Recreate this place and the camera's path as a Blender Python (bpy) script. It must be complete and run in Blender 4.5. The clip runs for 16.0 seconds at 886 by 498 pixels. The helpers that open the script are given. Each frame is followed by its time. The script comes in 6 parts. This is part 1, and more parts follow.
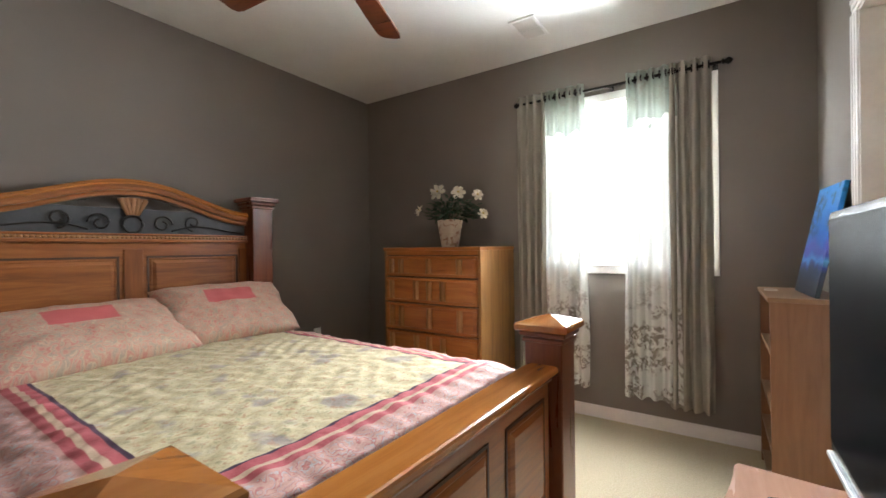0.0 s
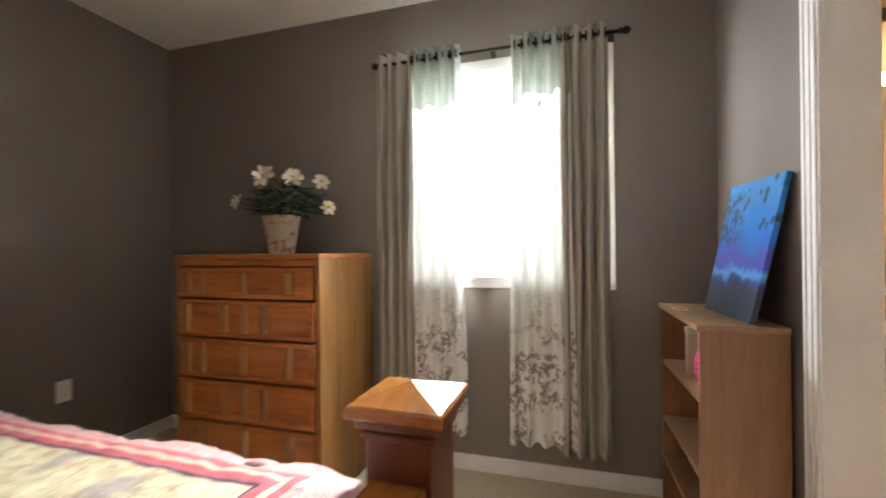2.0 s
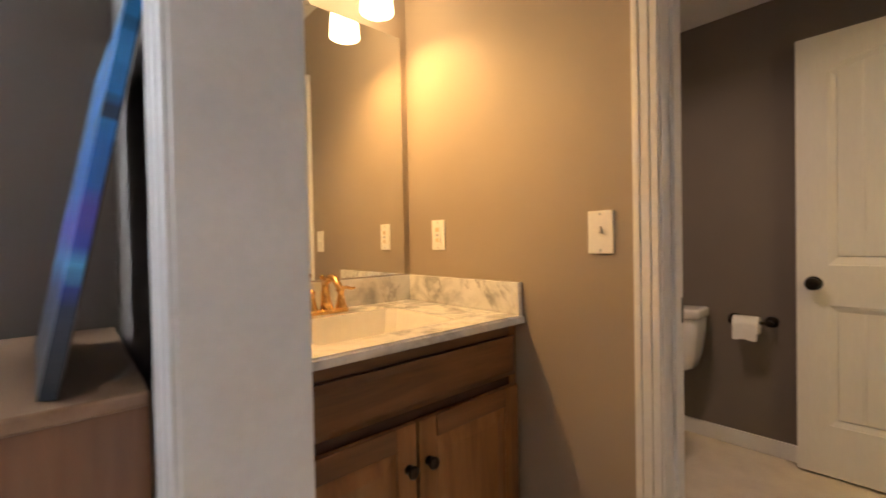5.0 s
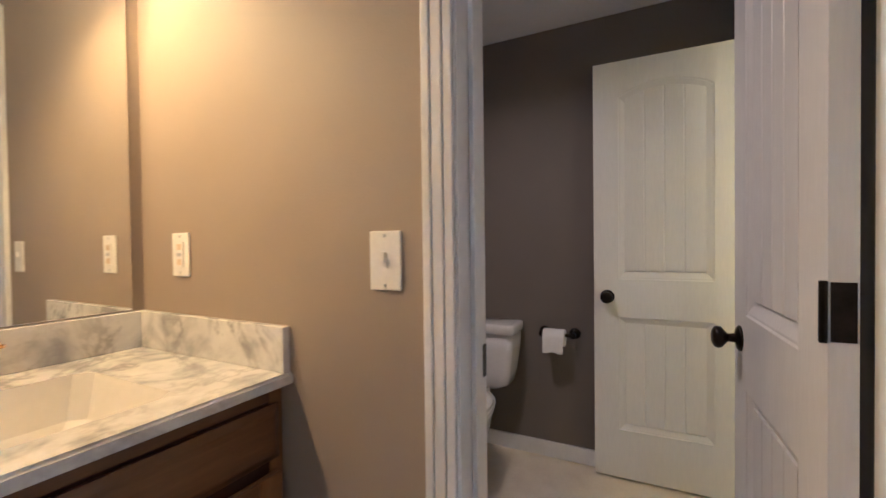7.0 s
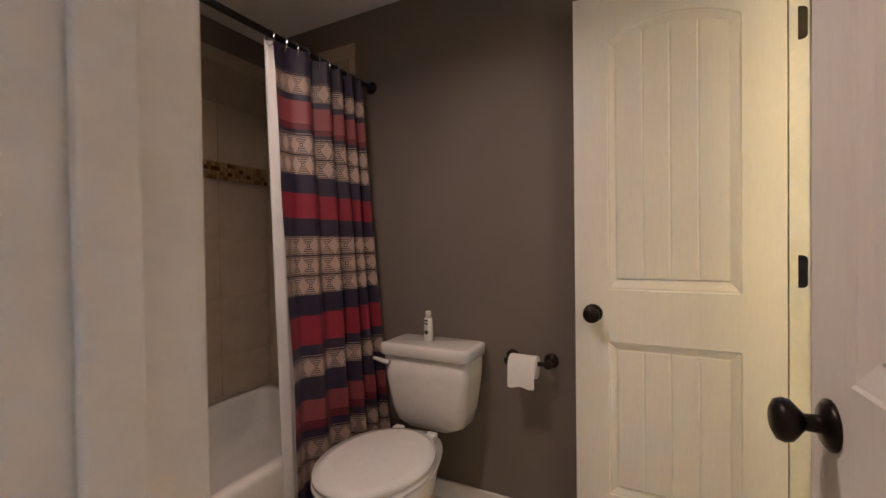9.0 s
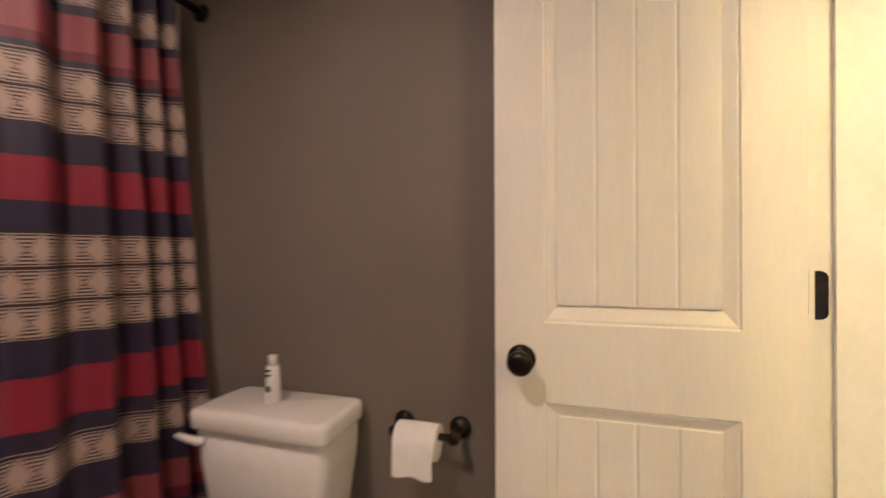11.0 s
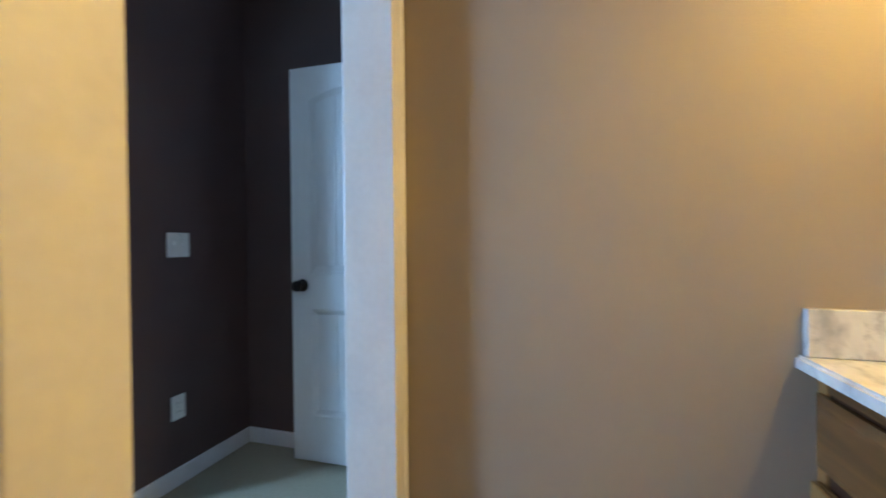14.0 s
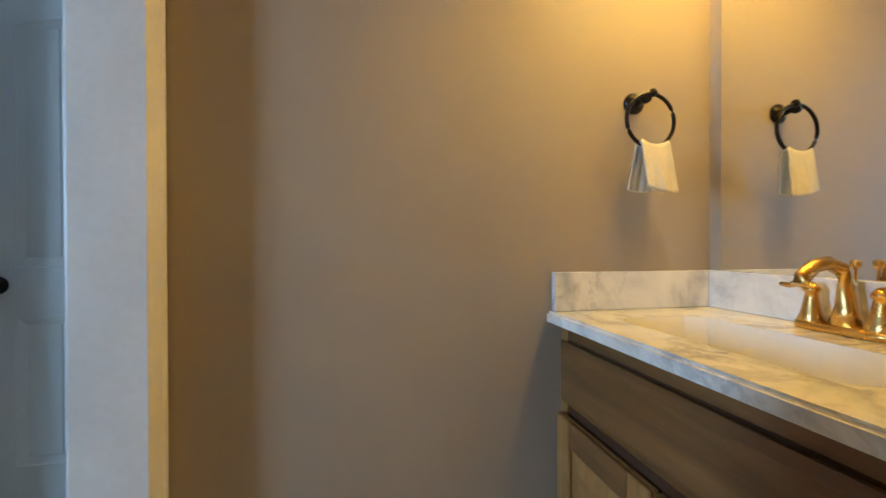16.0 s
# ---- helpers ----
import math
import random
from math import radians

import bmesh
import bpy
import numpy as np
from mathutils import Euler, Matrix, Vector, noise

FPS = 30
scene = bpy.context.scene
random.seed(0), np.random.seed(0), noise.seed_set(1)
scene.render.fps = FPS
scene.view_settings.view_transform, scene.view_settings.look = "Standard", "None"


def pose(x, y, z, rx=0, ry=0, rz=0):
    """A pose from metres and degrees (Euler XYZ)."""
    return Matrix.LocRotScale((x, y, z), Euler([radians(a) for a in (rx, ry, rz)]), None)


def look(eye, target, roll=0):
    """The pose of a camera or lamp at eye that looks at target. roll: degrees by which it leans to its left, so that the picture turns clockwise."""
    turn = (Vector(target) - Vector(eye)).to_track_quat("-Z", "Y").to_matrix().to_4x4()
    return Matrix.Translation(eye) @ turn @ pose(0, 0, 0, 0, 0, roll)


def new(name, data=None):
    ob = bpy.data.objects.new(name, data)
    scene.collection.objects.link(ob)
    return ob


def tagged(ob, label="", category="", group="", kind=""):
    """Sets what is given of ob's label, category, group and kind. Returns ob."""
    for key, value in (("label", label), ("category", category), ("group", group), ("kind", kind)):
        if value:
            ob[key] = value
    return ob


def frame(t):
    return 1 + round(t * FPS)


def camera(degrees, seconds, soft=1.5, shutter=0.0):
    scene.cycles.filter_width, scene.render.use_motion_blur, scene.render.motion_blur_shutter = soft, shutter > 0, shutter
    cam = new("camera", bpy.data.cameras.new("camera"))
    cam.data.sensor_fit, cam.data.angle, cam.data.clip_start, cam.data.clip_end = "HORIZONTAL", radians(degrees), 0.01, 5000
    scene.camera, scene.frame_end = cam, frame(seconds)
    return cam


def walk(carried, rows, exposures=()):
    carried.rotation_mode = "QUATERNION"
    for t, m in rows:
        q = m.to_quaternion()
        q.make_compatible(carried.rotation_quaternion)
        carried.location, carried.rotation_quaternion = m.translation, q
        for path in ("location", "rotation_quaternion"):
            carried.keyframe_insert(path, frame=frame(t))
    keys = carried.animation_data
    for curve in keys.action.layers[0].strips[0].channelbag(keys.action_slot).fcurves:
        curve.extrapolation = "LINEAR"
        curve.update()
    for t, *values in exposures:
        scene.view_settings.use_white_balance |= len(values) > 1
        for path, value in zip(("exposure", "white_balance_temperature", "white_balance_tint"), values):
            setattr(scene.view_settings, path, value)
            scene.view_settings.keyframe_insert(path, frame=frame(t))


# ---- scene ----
cam = camera(93.8, 16.0, shutter=0.5)
PATH = [
    (0, (0.119, 0.184, 1.173), (-0.993, 1.847, 1.17), -0.7),
    (0.5, (0.096, 0.25, 1.19), (-0.915, 1.976, 1.175), -0.7),
    (1, (0.032, 0.459, 1.196), (-0.867, 2.246, 1.182), -0.7),
    (1.5, (-0.05, 0.695, 1.212), (-0.799, 2.549, 1.198), -0.7),
    (2, (-0.122, 0.936, 1.196), (-0.686, 2.855, 1.199), -0.6),
    (2.5, (-0.074, 1.231, 1.195), (-0.303, 3.218, 1.194), -1.0),
    (3, (0.036, 1.461, 1.191), (0.173, 3.456, 1.187), -1.3),
    (3.5, (0.158, 1.64, 1.192), (0.677, 3.572, 1.172), -1.3),
    (4, (0.297, 1.748, 1.165), (1.13, 3.566, 1.142), -1.2),
    (4.5, (0.404, 1.808, 1.154), (1.504, 3.478, 1.119), -1.5),
    (5, (0.48, 1.838, 1.117), (1.811, 3.331, 1.087), -1.1),
    (5.2, (0.511, 1.846, 1.11), (1.915, 3.269, 1.079), -1.0),
    (7.5, (1.045, 1.922, 1.179), (2.842, 2.8, 1.148), -0.7),
    (8, (1.256, 1.913, 1.175), (3.031, 2.836, 1.146), -0.8),
    (10.3, (1.709, 2.008, 1.133), (3.509, 2.879, 1.12), -0.3),
    (10.5, (1.795, 2.025, 1.132), (3.624, 2.834, 1.139), -0.1),
    (11, (2.06, 2.021, 1.151), (3.973, 2.605, 1.154), -0.2),
    (11.5, (2.325, 1.979, 1.165), (4.314, 2.189, 1.157), -0.3),
    (12, (2.521, 1.955, 1.201), (4.497, 1.645, 1.197), -0.7),
    (12.5, (2.625, 1.864, 1.212), (4.425, 0.993, 1.173), -0.2),
    (13, (2.703, 1.761, 1.181), (4.167, 0.398, 1.152), -0.5),
    (13.5, (2.732, 1.726, 1.157), (3.738, -0.003, 1.133), -0.5),
    (14, (2.754, 1.672, 1.128), (3.333, -0.243, 1.101), -0.5),
    (14.5, (2.76, 1.639, 1.109), (3.013, -0.345, 1.077), -0.4),
    (15, (2.764, 1.628, 1.093), (2.764, -0.372, 1.057), -0.4),
    (15.5, (2.765, 1.627, 1.08), (2.553, -0.362, 1.051), -0.2),
    (16, (2.754, 1.62, 1.059), (2.384, -0.346, 1.044), -0.1),
]
EXPOSURES = [(0.0, 0.24, 6450, 10), (1.5, 0.26, 6500, 10), (2.5, 0.12, 6800, 12), (3.0, -0.02, 6200, 9), (3.5, -0.32, 7500, 20), (4.0, -0.34, 7900, 22), (4.5, -0.22, 6900, 16), (5.0, -0.10, 6050, 14), (7.5, -0.12, 4550, 12), (8.2, -0.18, 5000, 14), (10.3, 0.80, 5350, 15), (11.0, 0.62, 5450, 16), (11.5, 0.42, 5050, 14), (12.0, 0.20, 5000, 12), (12.6, -0.22, 5750, 12), (13.0, -0.27, 5950, 12), (14.0, -0.32, 6500, 10), (15.0, -0.44, 6900, 10), (15.5, -0.60, 7250, 10), (16.0, -0.70, 7500, 10)]
W_WIN1, W_WIN2, W_V1, W_V2, W_T, W_FAN = 430, 180, 4.6, 8.2, 9.8, 2.4
walk(cam, [(t, look(eye, target, roll)) for t, eye, target, roll in PATH], EXPOSURES)

# ---- sky, sun, lamps ----
world = bpy.data.worlds.new("world")
scene.world = world
world.use_nodes = True
wn = world.node_tree.nodes
sky = wn.new("ShaderNodeTexSky")
sky.sky_type = "NISHITA"
sky.sun_disc = False
sky.sun_elevation, sky.sun_rotation = radians(48), radians(200)
world.node_tree.links.new(sky.outputs[0], wn["Background"].inputs[0])
wn["Background"].inputs[1].default_value = 0.12

sun_data = bpy.data.lights.new("sun", "SUN")
sun_data.energy, sun_data.angle, sun_data.color = 2.5, radians(0.5), (1, 0.95, 0.88)
sun = new("sun", sun_data)
sun.matrix_world = look((0, -20, 22), (0, 0, 0))


def area_lamp(name, eye, target, sx, sy, watts, color, spread=180):
    data = bpy.data.lights.new(name, "AREA")
    data.shape, data.size, data.size_y, data.energy, data.color = "RECTANGLE", sx, sy, watts, color
    data.spread = radians(spread)
    ob = new(name, data)
    ob.matrix_world = look(eye, target)
    return ob


def bulb(name, x, y, z, watts, color, r=0.03):
    data = bpy.data.lights.new(name, "POINT")
    data.energy, data.color, data.shadow_soft_size = watts, color, r
    ob = new(name, data)
    ob.location = (x, y, z)
    return ob


def shade_mouth(name, x, y, watts, color):
    """The open mouth of a lamp shade throws most of its light down."""
    data = bpy.data.lights.new(name, "SPOT")
    data.energy, data.color, data.shadow_soft_size = watts, color, 0.03
    data.spot_size, data.spot_blend = radians(154), 0.75
    new(name, data).location = (x, y, 1.975)


DAY = (0.90, 0.96, 1.0)
DAY_BLUE = (0.30, 0.58, 1.0)
WARM = (1.0, 0.54, 0.16)
WARM2 = (1.0, 0.64, 0.10)
T_WARM = (1.0, 0.69, 0.46)
area_lamp("window_daylight", (-0.555, 3.47, 1.61), (-0.50, 1.3, 0.62), 0.89, 1.19, W_WIN1, DAY, 157)
area_lamp("second_window_daylight", (6.47, 2.03, 1.5), (4.3, 1.10, 1.3), 0.46, 1.25, W_WIN2, DAY_BLUE)
LAMP1 = [(0.81, 3.10), (1.06, 3.10), (1.31, 3.10)]
LAMP2 = [(2.02, 0.81), (2.02, 1.045), (2.02, 1.28)]
for lx, ly in LAMP1:
    bulb("vanity_bulb", lx, ly, 1.99, W_V1 * 0.35, WARM)
    shade_mouth("vanity_shade_mouth", lx, ly, W_V1 * 4.1, WARM)
for lx, ly in LAMP2:
    bulb("second_vanity_bulb", lx, ly, 1.99, W_V2 * 0.35, WARM2)
    shade_mouth("second_vanity_shade_mouth", lx, ly, W_V2 * 1.35, WARM2)
area_lamp("toilet_room_lamp", (2.02, 2.62, 2.22), (2.02, 2.62, 0), 0.16, 0.16, W_T, T_WARM, 156)
bulb("fan_bulb", -1.08, 1.26, 2.12, W_FAN, (1.0, 0.75, 0.45), 0.05)


# ---- materials ----
def nodes_of(name):
    m = bpy.data.materials.new(name)
    m.use_nodes = True
    nt = m.node_tree
    return m, nt, nt.nodes["Principled BSDF"]


def rgb(c):
    return (c[0], c[1], c[2], 1)


def node(nt, kind, **values):
    n = nt.nodes.new(kind)
    for key, value in values.items():
        n.inputs[key.replace("_", " ")].default_value = value
    return n


def coords(nt, stretch=(1, 1, 1), kind="Object"):
    tc = nt.nodes.new("ShaderNodeTexCoord")
    mp = nt.nodes.new("ShaderNodeMapping")
    mp.inputs["Scale"].default_value = stretch
    nt.links.new(tc.outputs[kind], mp.inputs[0])
    return mp.outputs[0]


def ramp(nt, fac, stops, constant=False):
    r = nt.nodes.new("ShaderNodeValToRGB")
    if constant:
        r.color_ramp.interpolation = "CONSTANT"
    el = r.color_ramp.elements
    while len(el) < len(stops):
        el.new(0.5)
    for e, (p, c) in zip(el, stops):
        e.position, e.color = p, rgb(c)
    nt.links.new(fac, r.inputs[0])
    return r.outputs[0]


def mixc(nt, fac, a, b, mode="MIX"):
    m = nt.nodes.new("ShaderNodeMix")
    m.data_type, m.blend_type = "RGBA", mode
    for sock, v in ((m.inputs[0], fac), (m.inputs[6], a), (m.inputs[7], b)):
        if isinstance(v, (int, float)):
            sock.default_value = v
        elif isinstance(v, tuple):
            sock.default_value = rgb(v)
        else:
            nt.links.new(v, sock)
    return m.outputs[2]


def calc(nt, op, a, b=0.0, clamp=False):
    m = nt.nodes.new("ShaderNodeMath")
    m.operation, m.use_clamp = op, clamp
    for sock, v in ((m.inputs[0], a), (m.inputs[1], b)):
        if isinstance(v, (int, float)):
            sock.default_value = v
        else:
            nt.links.new(v, sock)
    return m.outputs[0]


def tex_noise(nt, vec, scale, detail=4.0, rough=0.55, distort=0.0):
    n = node(nt, "ShaderNodeTexNoise", Scale=scale, Detail=detail, Roughness=rough, Distortion=distort)
    nt.links.new(vec, n.inputs["Vector"])
    return n.outputs["Fac"]


def bump(nt, bsdf, height, strength, distance=0.01):
    b = nt.nodes.new("ShaderNodeBump")
    b.inputs["Strength"].default_value, b.inputs["Distance"].default_value = strength, distance
    nt.links.new(height, b.inputs["Height"])
    nt.links.new(b.outputs[0], bsdf.inputs["Normal"])


def plain(name, c1, c2, scale=6.0, rough=0.5, metal=0.0, bumpy=0.1, fine=120.0, stretch=(1, 1, 1), coat=0.0):
    """Two scales of variation, a fine relief and uneven gloss."""
    m, nt, b = nodes_of(name)
    v = coords(nt, stretch)
    big = tex_noise(nt, v, scale, 5)
    small = tex_noise(nt, v, fine, 3)
    col = ramp(nt, big, [(0.3, c1), (0.7, c2)])
    col = mixc(nt, 0.12, col, ramp(nt, small, [(0.3, tuple(c * 0.7 for c in c1)), (0.7, c2)]))
    nt.links.new(col, b.inputs["Base Color"])
    nt.links.new(calc(nt, "ADD", calc(nt, "MULTIPLY", big, 0.12), rough - 0.06), b.inputs["Roughness"])
    b.inputs["Metallic"].default_value = metal
    b.inputs["Coat Weight"].default_value = coat
    b.inputs["Coat Roughness"].default_value = 0.15
    bump(nt, b, small, bumpy, 0.002)
    return m


def wall_paint(name, c):
    """Rolled wall paint with a faint orange-peel."""
    m, nt, b = nodes_of(name)
    v = coords(nt)
    big = tex_noise(nt, v, 1.3, 3)
    peel = tex_noise(nt, v, 190, 2)
    nt.links.new(ramp(nt, big, [(0.3, tuple(k * 0.93 for k in c)), (0.7, tuple(k * 1.06 for k in c))]), b.inputs["Base Color"])
    b.inputs["Roughness"].default_value = 0.62
    bump(nt, b, peel, 0.22, 0.002)
    return m


def wood(name, dark, mid, light, axis="z", scale=1.0, rough=0.32, coat=0.25, knots=True):
    """Grain along one axis, with darker streaks and knots."""
    m, nt, b = nodes_of(name)
    s = {"x": (1.2, 14, 14), "y": (14, 1.2, 14), "z": (14, 14, 1.2)}[axis]
    v = coords(nt, tuple(k * scale for k in s))
    g = tex_noise(nt, v, 2.2, 6, 0.6, 0.6)
    fine = tex_noise(nt, v, 11.0, 4, 0.6)
    col = ramp(nt, g, [(0.25, dark), (0.5, mid), (0.75, light)])
    col = mixc(nt, calc(nt, "MULTIPLY", fine, 0.35), col, dark)
    blotch = tex_noise(nt, coords(nt, (1, 1, 1)), 3.0, 3)
    col = mixc(nt, calc(nt, "MULTIPLY", blotch, 0.45), col, tuple(k * 0.6 for k in mid))
    if knots:
        vo = nt.nodes.new("ShaderNodeTexVoronoi")
        vo.inputs["Scale"].default_value = 2.6
        nt.links.new(coords(nt, {"x": (0.6, 1.6, 1.6), "y": (1.6, 0.6, 1.6), "z": (1.6, 1.6, 0.6)}[axis]), vo.inputs["Vector"])
        k = ramp(nt, vo.outputs["Distance"], [(0.03, (1, 1, 1)), (0.11, (0, 0, 0))])
        col = mixc(nt, calc(nt, "MULTIPLY", k, 0.75), col, tuple(d * 0.35 for d in dark))
    nt.links.new(col, b.inputs["Base Color"])
    nt.links.new(calc(nt, "ADD", calc(nt, "MULTIPLY", g, 0.2), rough - 0.1), b.inputs["Roughness"])
    b.inputs["Coat Weight"].default_value = coat
    b.inputs["Coat Roughness"].default_value = 0.12
    bump(nt, b, fine, 0.12, 0.002)
    return m


M = {}
M["brown"] = wall_paint("brown_wall_paint", (0.176, 0.149, 0.126))
# darker than brown, which holds down the bounced light in the second bedroom
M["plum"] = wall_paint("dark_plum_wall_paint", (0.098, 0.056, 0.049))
M["tan"] = wall_paint("taupe_wall_paint", (0.325, 0.264, 0.205))
M["ceil"] = plain("ceiling_paint", (0.72, 0.71, 0.68), (0.80, 0.79, 0.76), 2, 0.8, 0, 0.4, 90)
M["trim"] = plain("white_trim_paint", (0.72, 0.71, 0.69), (0.82, 0.81, 0.79), 5, 0.35, 0, 0.08, 60)
M["door"] = plain("white_door_paint", (0.72, 0.70, 0.67), (0.80, 0.785, 0.755), 3, 0.38, 0, 0.18, 160, (1, 1, 0.12))
M["black"] = plain("oil_rubbed_bronze", (0.012, 0.010, 0.009), (0.030, 0.024, 0.020), 30, 0.32, 0.8, 0.1, 200)
M["bronze"] = plain("dark_bronze", (0.03, 0.022, 0.016), (0.06, 0.045, 0.03), 30, 0.3, 0.9, 0.1, 200)
M["gold"] = plain("brushed_gold", (0.62, 0.36, 0.12), (0.80, 0.52, 0.20), 8, 0.26, 1.0, 0.06, 200)
M["plate"] = plain("ivory_plastic", (0.80, 0.78, 0.73), (0.87, 0.85, 0.80), 8, 0.35, 0, 0.02)
M["porcelain"] = plain("porcelain", (0.78, 0.76, 0.72), (0.84, 0.82, 0.78), 4, 0.10, 0, 0.01, 40, coat=0.6)
M["paper"] = plain("tissue_paper", (0.80, 0.79, 0.77), (0.86, 0.85, 0.83), 20, 0.9, 0, 0.3, 150)
M["vinyl"] = plain("cream_floor_vinyl", (0.64, 0.55, 0.42), (0.74, 0.66, 0.52), 9, 0.38, 0, 0.15, 60)
M["pine"] = wood("stained_pine_vertical", (0.115, 0.030, 0.008), (0.27, 0.085, 0.020), (0.42, 0.155, 0.042), "z")
M["pine_y"] = wood("stained_pine_level", (0.125, 0.034, 0.009), (0.30, 0.098, 0.024), (0.46, 0.18, 0.05), "y")
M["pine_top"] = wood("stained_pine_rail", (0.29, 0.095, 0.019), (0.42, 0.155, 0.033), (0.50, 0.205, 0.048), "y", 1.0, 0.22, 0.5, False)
M["post"] = wood("reddish_post_wood", (0.072, 0.016, 0.005), (0.165, 0.042, 0.012), (0.25, 0.076, 0.022), "z", 1.0, 0.30, 0.25, False)
M["oak_x"] = wood("oak_level", (0.20, 0.062, 0.013), (0.42, 0.150, 0.034), (0.56, 0.235, 0.062), "x", 0.8)
M["oak"] = wood("oak_vertical", (0.17, 0.075, 0.020), (0.36, 0.175, 0.055), (0.47, 0.26, 0.095), "z", 0.8, 0.35, 0.2, False)
M["cabinet"] = wood("rustic_cabinet_wood", (0.13, 0.050, 0.013), (0.32, 0.148, 0.044), (0.45, 0.225, 0.078), "z", 0.8, 0.42, 0.1)
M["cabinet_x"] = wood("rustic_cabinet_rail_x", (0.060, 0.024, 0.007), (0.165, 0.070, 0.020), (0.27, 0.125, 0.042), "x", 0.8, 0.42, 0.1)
M["laminate"] = wood("brown_laminate", (0.19, 0.085, 0.036), (0.26, 0.125, 0.056), (0.32, 0.16, 0.076), "z", 1.2, 0.4, 0.1, False)
M["laminate_in"] = wood("shelf_laminate", (0.22, 0.115, 0.058), (0.30, 0.170, 0.090), (0.37, 0.22, 0.122), "y", 1.0, 0.4, 0.1, False)
M["desk"] = wood("rosy_desk_wood", (0.36, 0.19, 0.13), (0.47, 0.27, 0.19), (0.56, 0.34, 0.25), "y", 0.8, 0.25, 0.4, False)
M["blade"] = wood("fan_blade_wood", (0.060, 0.014, 0.006), (0.15, 0.040, 0.014), (0.23, 0.07, 0.024), "x", 1, 0.3, 0.3, False)
M["slate"] = plain("shaded_wall_sheet", (0.016, 0.017, 0.020), (0.060, 0.063, 0.070), 5, 0.45, 0, 0.4, 50)
M["iron"] = plain("dark_iron", (0.02, 0.018, 0.017), (0.05, 0.046, 0.044), 20, 0.45, 0.7, 0.3, 100)
M["carved"] = plain("carved_wood", (0.26, 0.12, 0.05), (0.42, 0.23, 0.11), 14, 0.45, 0, 0.3, 80)
# dark stain of the panel grooves; also stands in for shade in gaps
M["groove"] = plain("dark_recess", (0.035, 0.012, 0.005), (0.07, 0.024, 0.010), 8, 0.5)
# near-black that stands in for shade in outlet slots and under the vanities
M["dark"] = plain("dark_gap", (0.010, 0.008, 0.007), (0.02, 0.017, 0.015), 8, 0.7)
M["tv"] = plain("black_gloss_plastic", (0.006, 0.006, 0.007), (0.010, 0.010, 0.011), 4, 0.16, 0, 0.0)
M["silver"] = plain("silver_plastic", (0.45, 0.46, 0.47), (0.55, 0.56, 0.57), 8, 0.3, 0.6, 0.02)
M["drape"] = plain("sage_drape_cloth", (0.31, 0.285, 0.24), (0.39, 0.36, 0.30), 4, 0.85, 0, 0.5, 260)
M["leaf"] = plain("silk_leaf", (0.012, 0.040, 0.022), (0.040, 0.095, 0.045), 25, 0.55, 0, 0.2)
M["stem"] = plain("stem_green", (0.03, 0.06, 0.02), (0.05, 0.09, 0.03), 20, 0.6)
M["petal"] = plain("silk_petal", (0.74, 0.66, 0.50), (0.84, 0.80, 0.70), 18, 0.7, 0, 0.2)
M["pistil"] = plain("flower_centre", (0.55, 0.40, 0.08), (0.65, 0.50, 0.12), 40, 0.8)
M["pink"] = plain("hot_pink_plastic", (0.55, 0.02, 0.16), (0.75, 0.06, 0.28), 25, 0.25, 0, 0.4, 60)
M["card"] = plain("cream_card", (0.62, 0.50, 0.34), (0.70, 0.58, 0.42), 8, 0.7)
M["towel"] = plain("cream_terry", (0.52, 0.47, 0.36), (0.62, 0.57, 0.46), 12, 0.95, 0, 0.8, 220)
M["tub"] = plain("tub_enamel", (0.72, 0.70, 0.64), (0.78, 0.76, 0.70), 3, 0.15, 0, 0.01, 40, coat=0.5)
M["bin"] = plain("grey_blue_plastic", (0.10, 0.11, 0.14), (0.13, 0.14, 0.18), 8, 0.4)
M["liner"] = plain("white_liner_vinyl", (0.70, 0.69, 0.68), (0.78, 0.77, 0.76), 8, 0.4)
M["chrome"] = plain("chrome", (0.7, 0.7, 0.7), (0.8, 0.8, 0.8), 8, 0.12, 1.0, 0.02)
M["grass"] = plain("lawn", (0.04, 0.075, 0.02), (0.08, 0.13, 0.035), 0.6, 0.9, 0, 0.6, 20)
M["board"] = plain("white_cardboard", (0.70, 0.68, 0.62), (0.78, 0.76, 0.70), 8, 0.8)


def make_carpet(name="beige_carpet", k=1.0):
    m, nt, b = nodes_of(name)
    v = coords(nt)
    big = tex_noise(nt, v, 2.2, 4)
    tuft = tex_noise(nt, v, 130, 4, 0.7)
    col = ramp(nt, tuft, [(0.3, tuple(k * c for c in (0.44, 0.37, 0.24))), (0.7, tuple(k * c for c in (0.74, 0.65, 0.46)))])
    col = mixc(nt, calc(nt, "MULTIPLY", big, 0.4), col, tuple(k * c for c in (0.48, 0.41, 0.27)))
    nt.links.new(col, b.inputs["Base Color"])
    b.inputs["Roughness"].default_value = 0.95
    bump(nt, b, tuft, 1.0, 0.012)
    return m


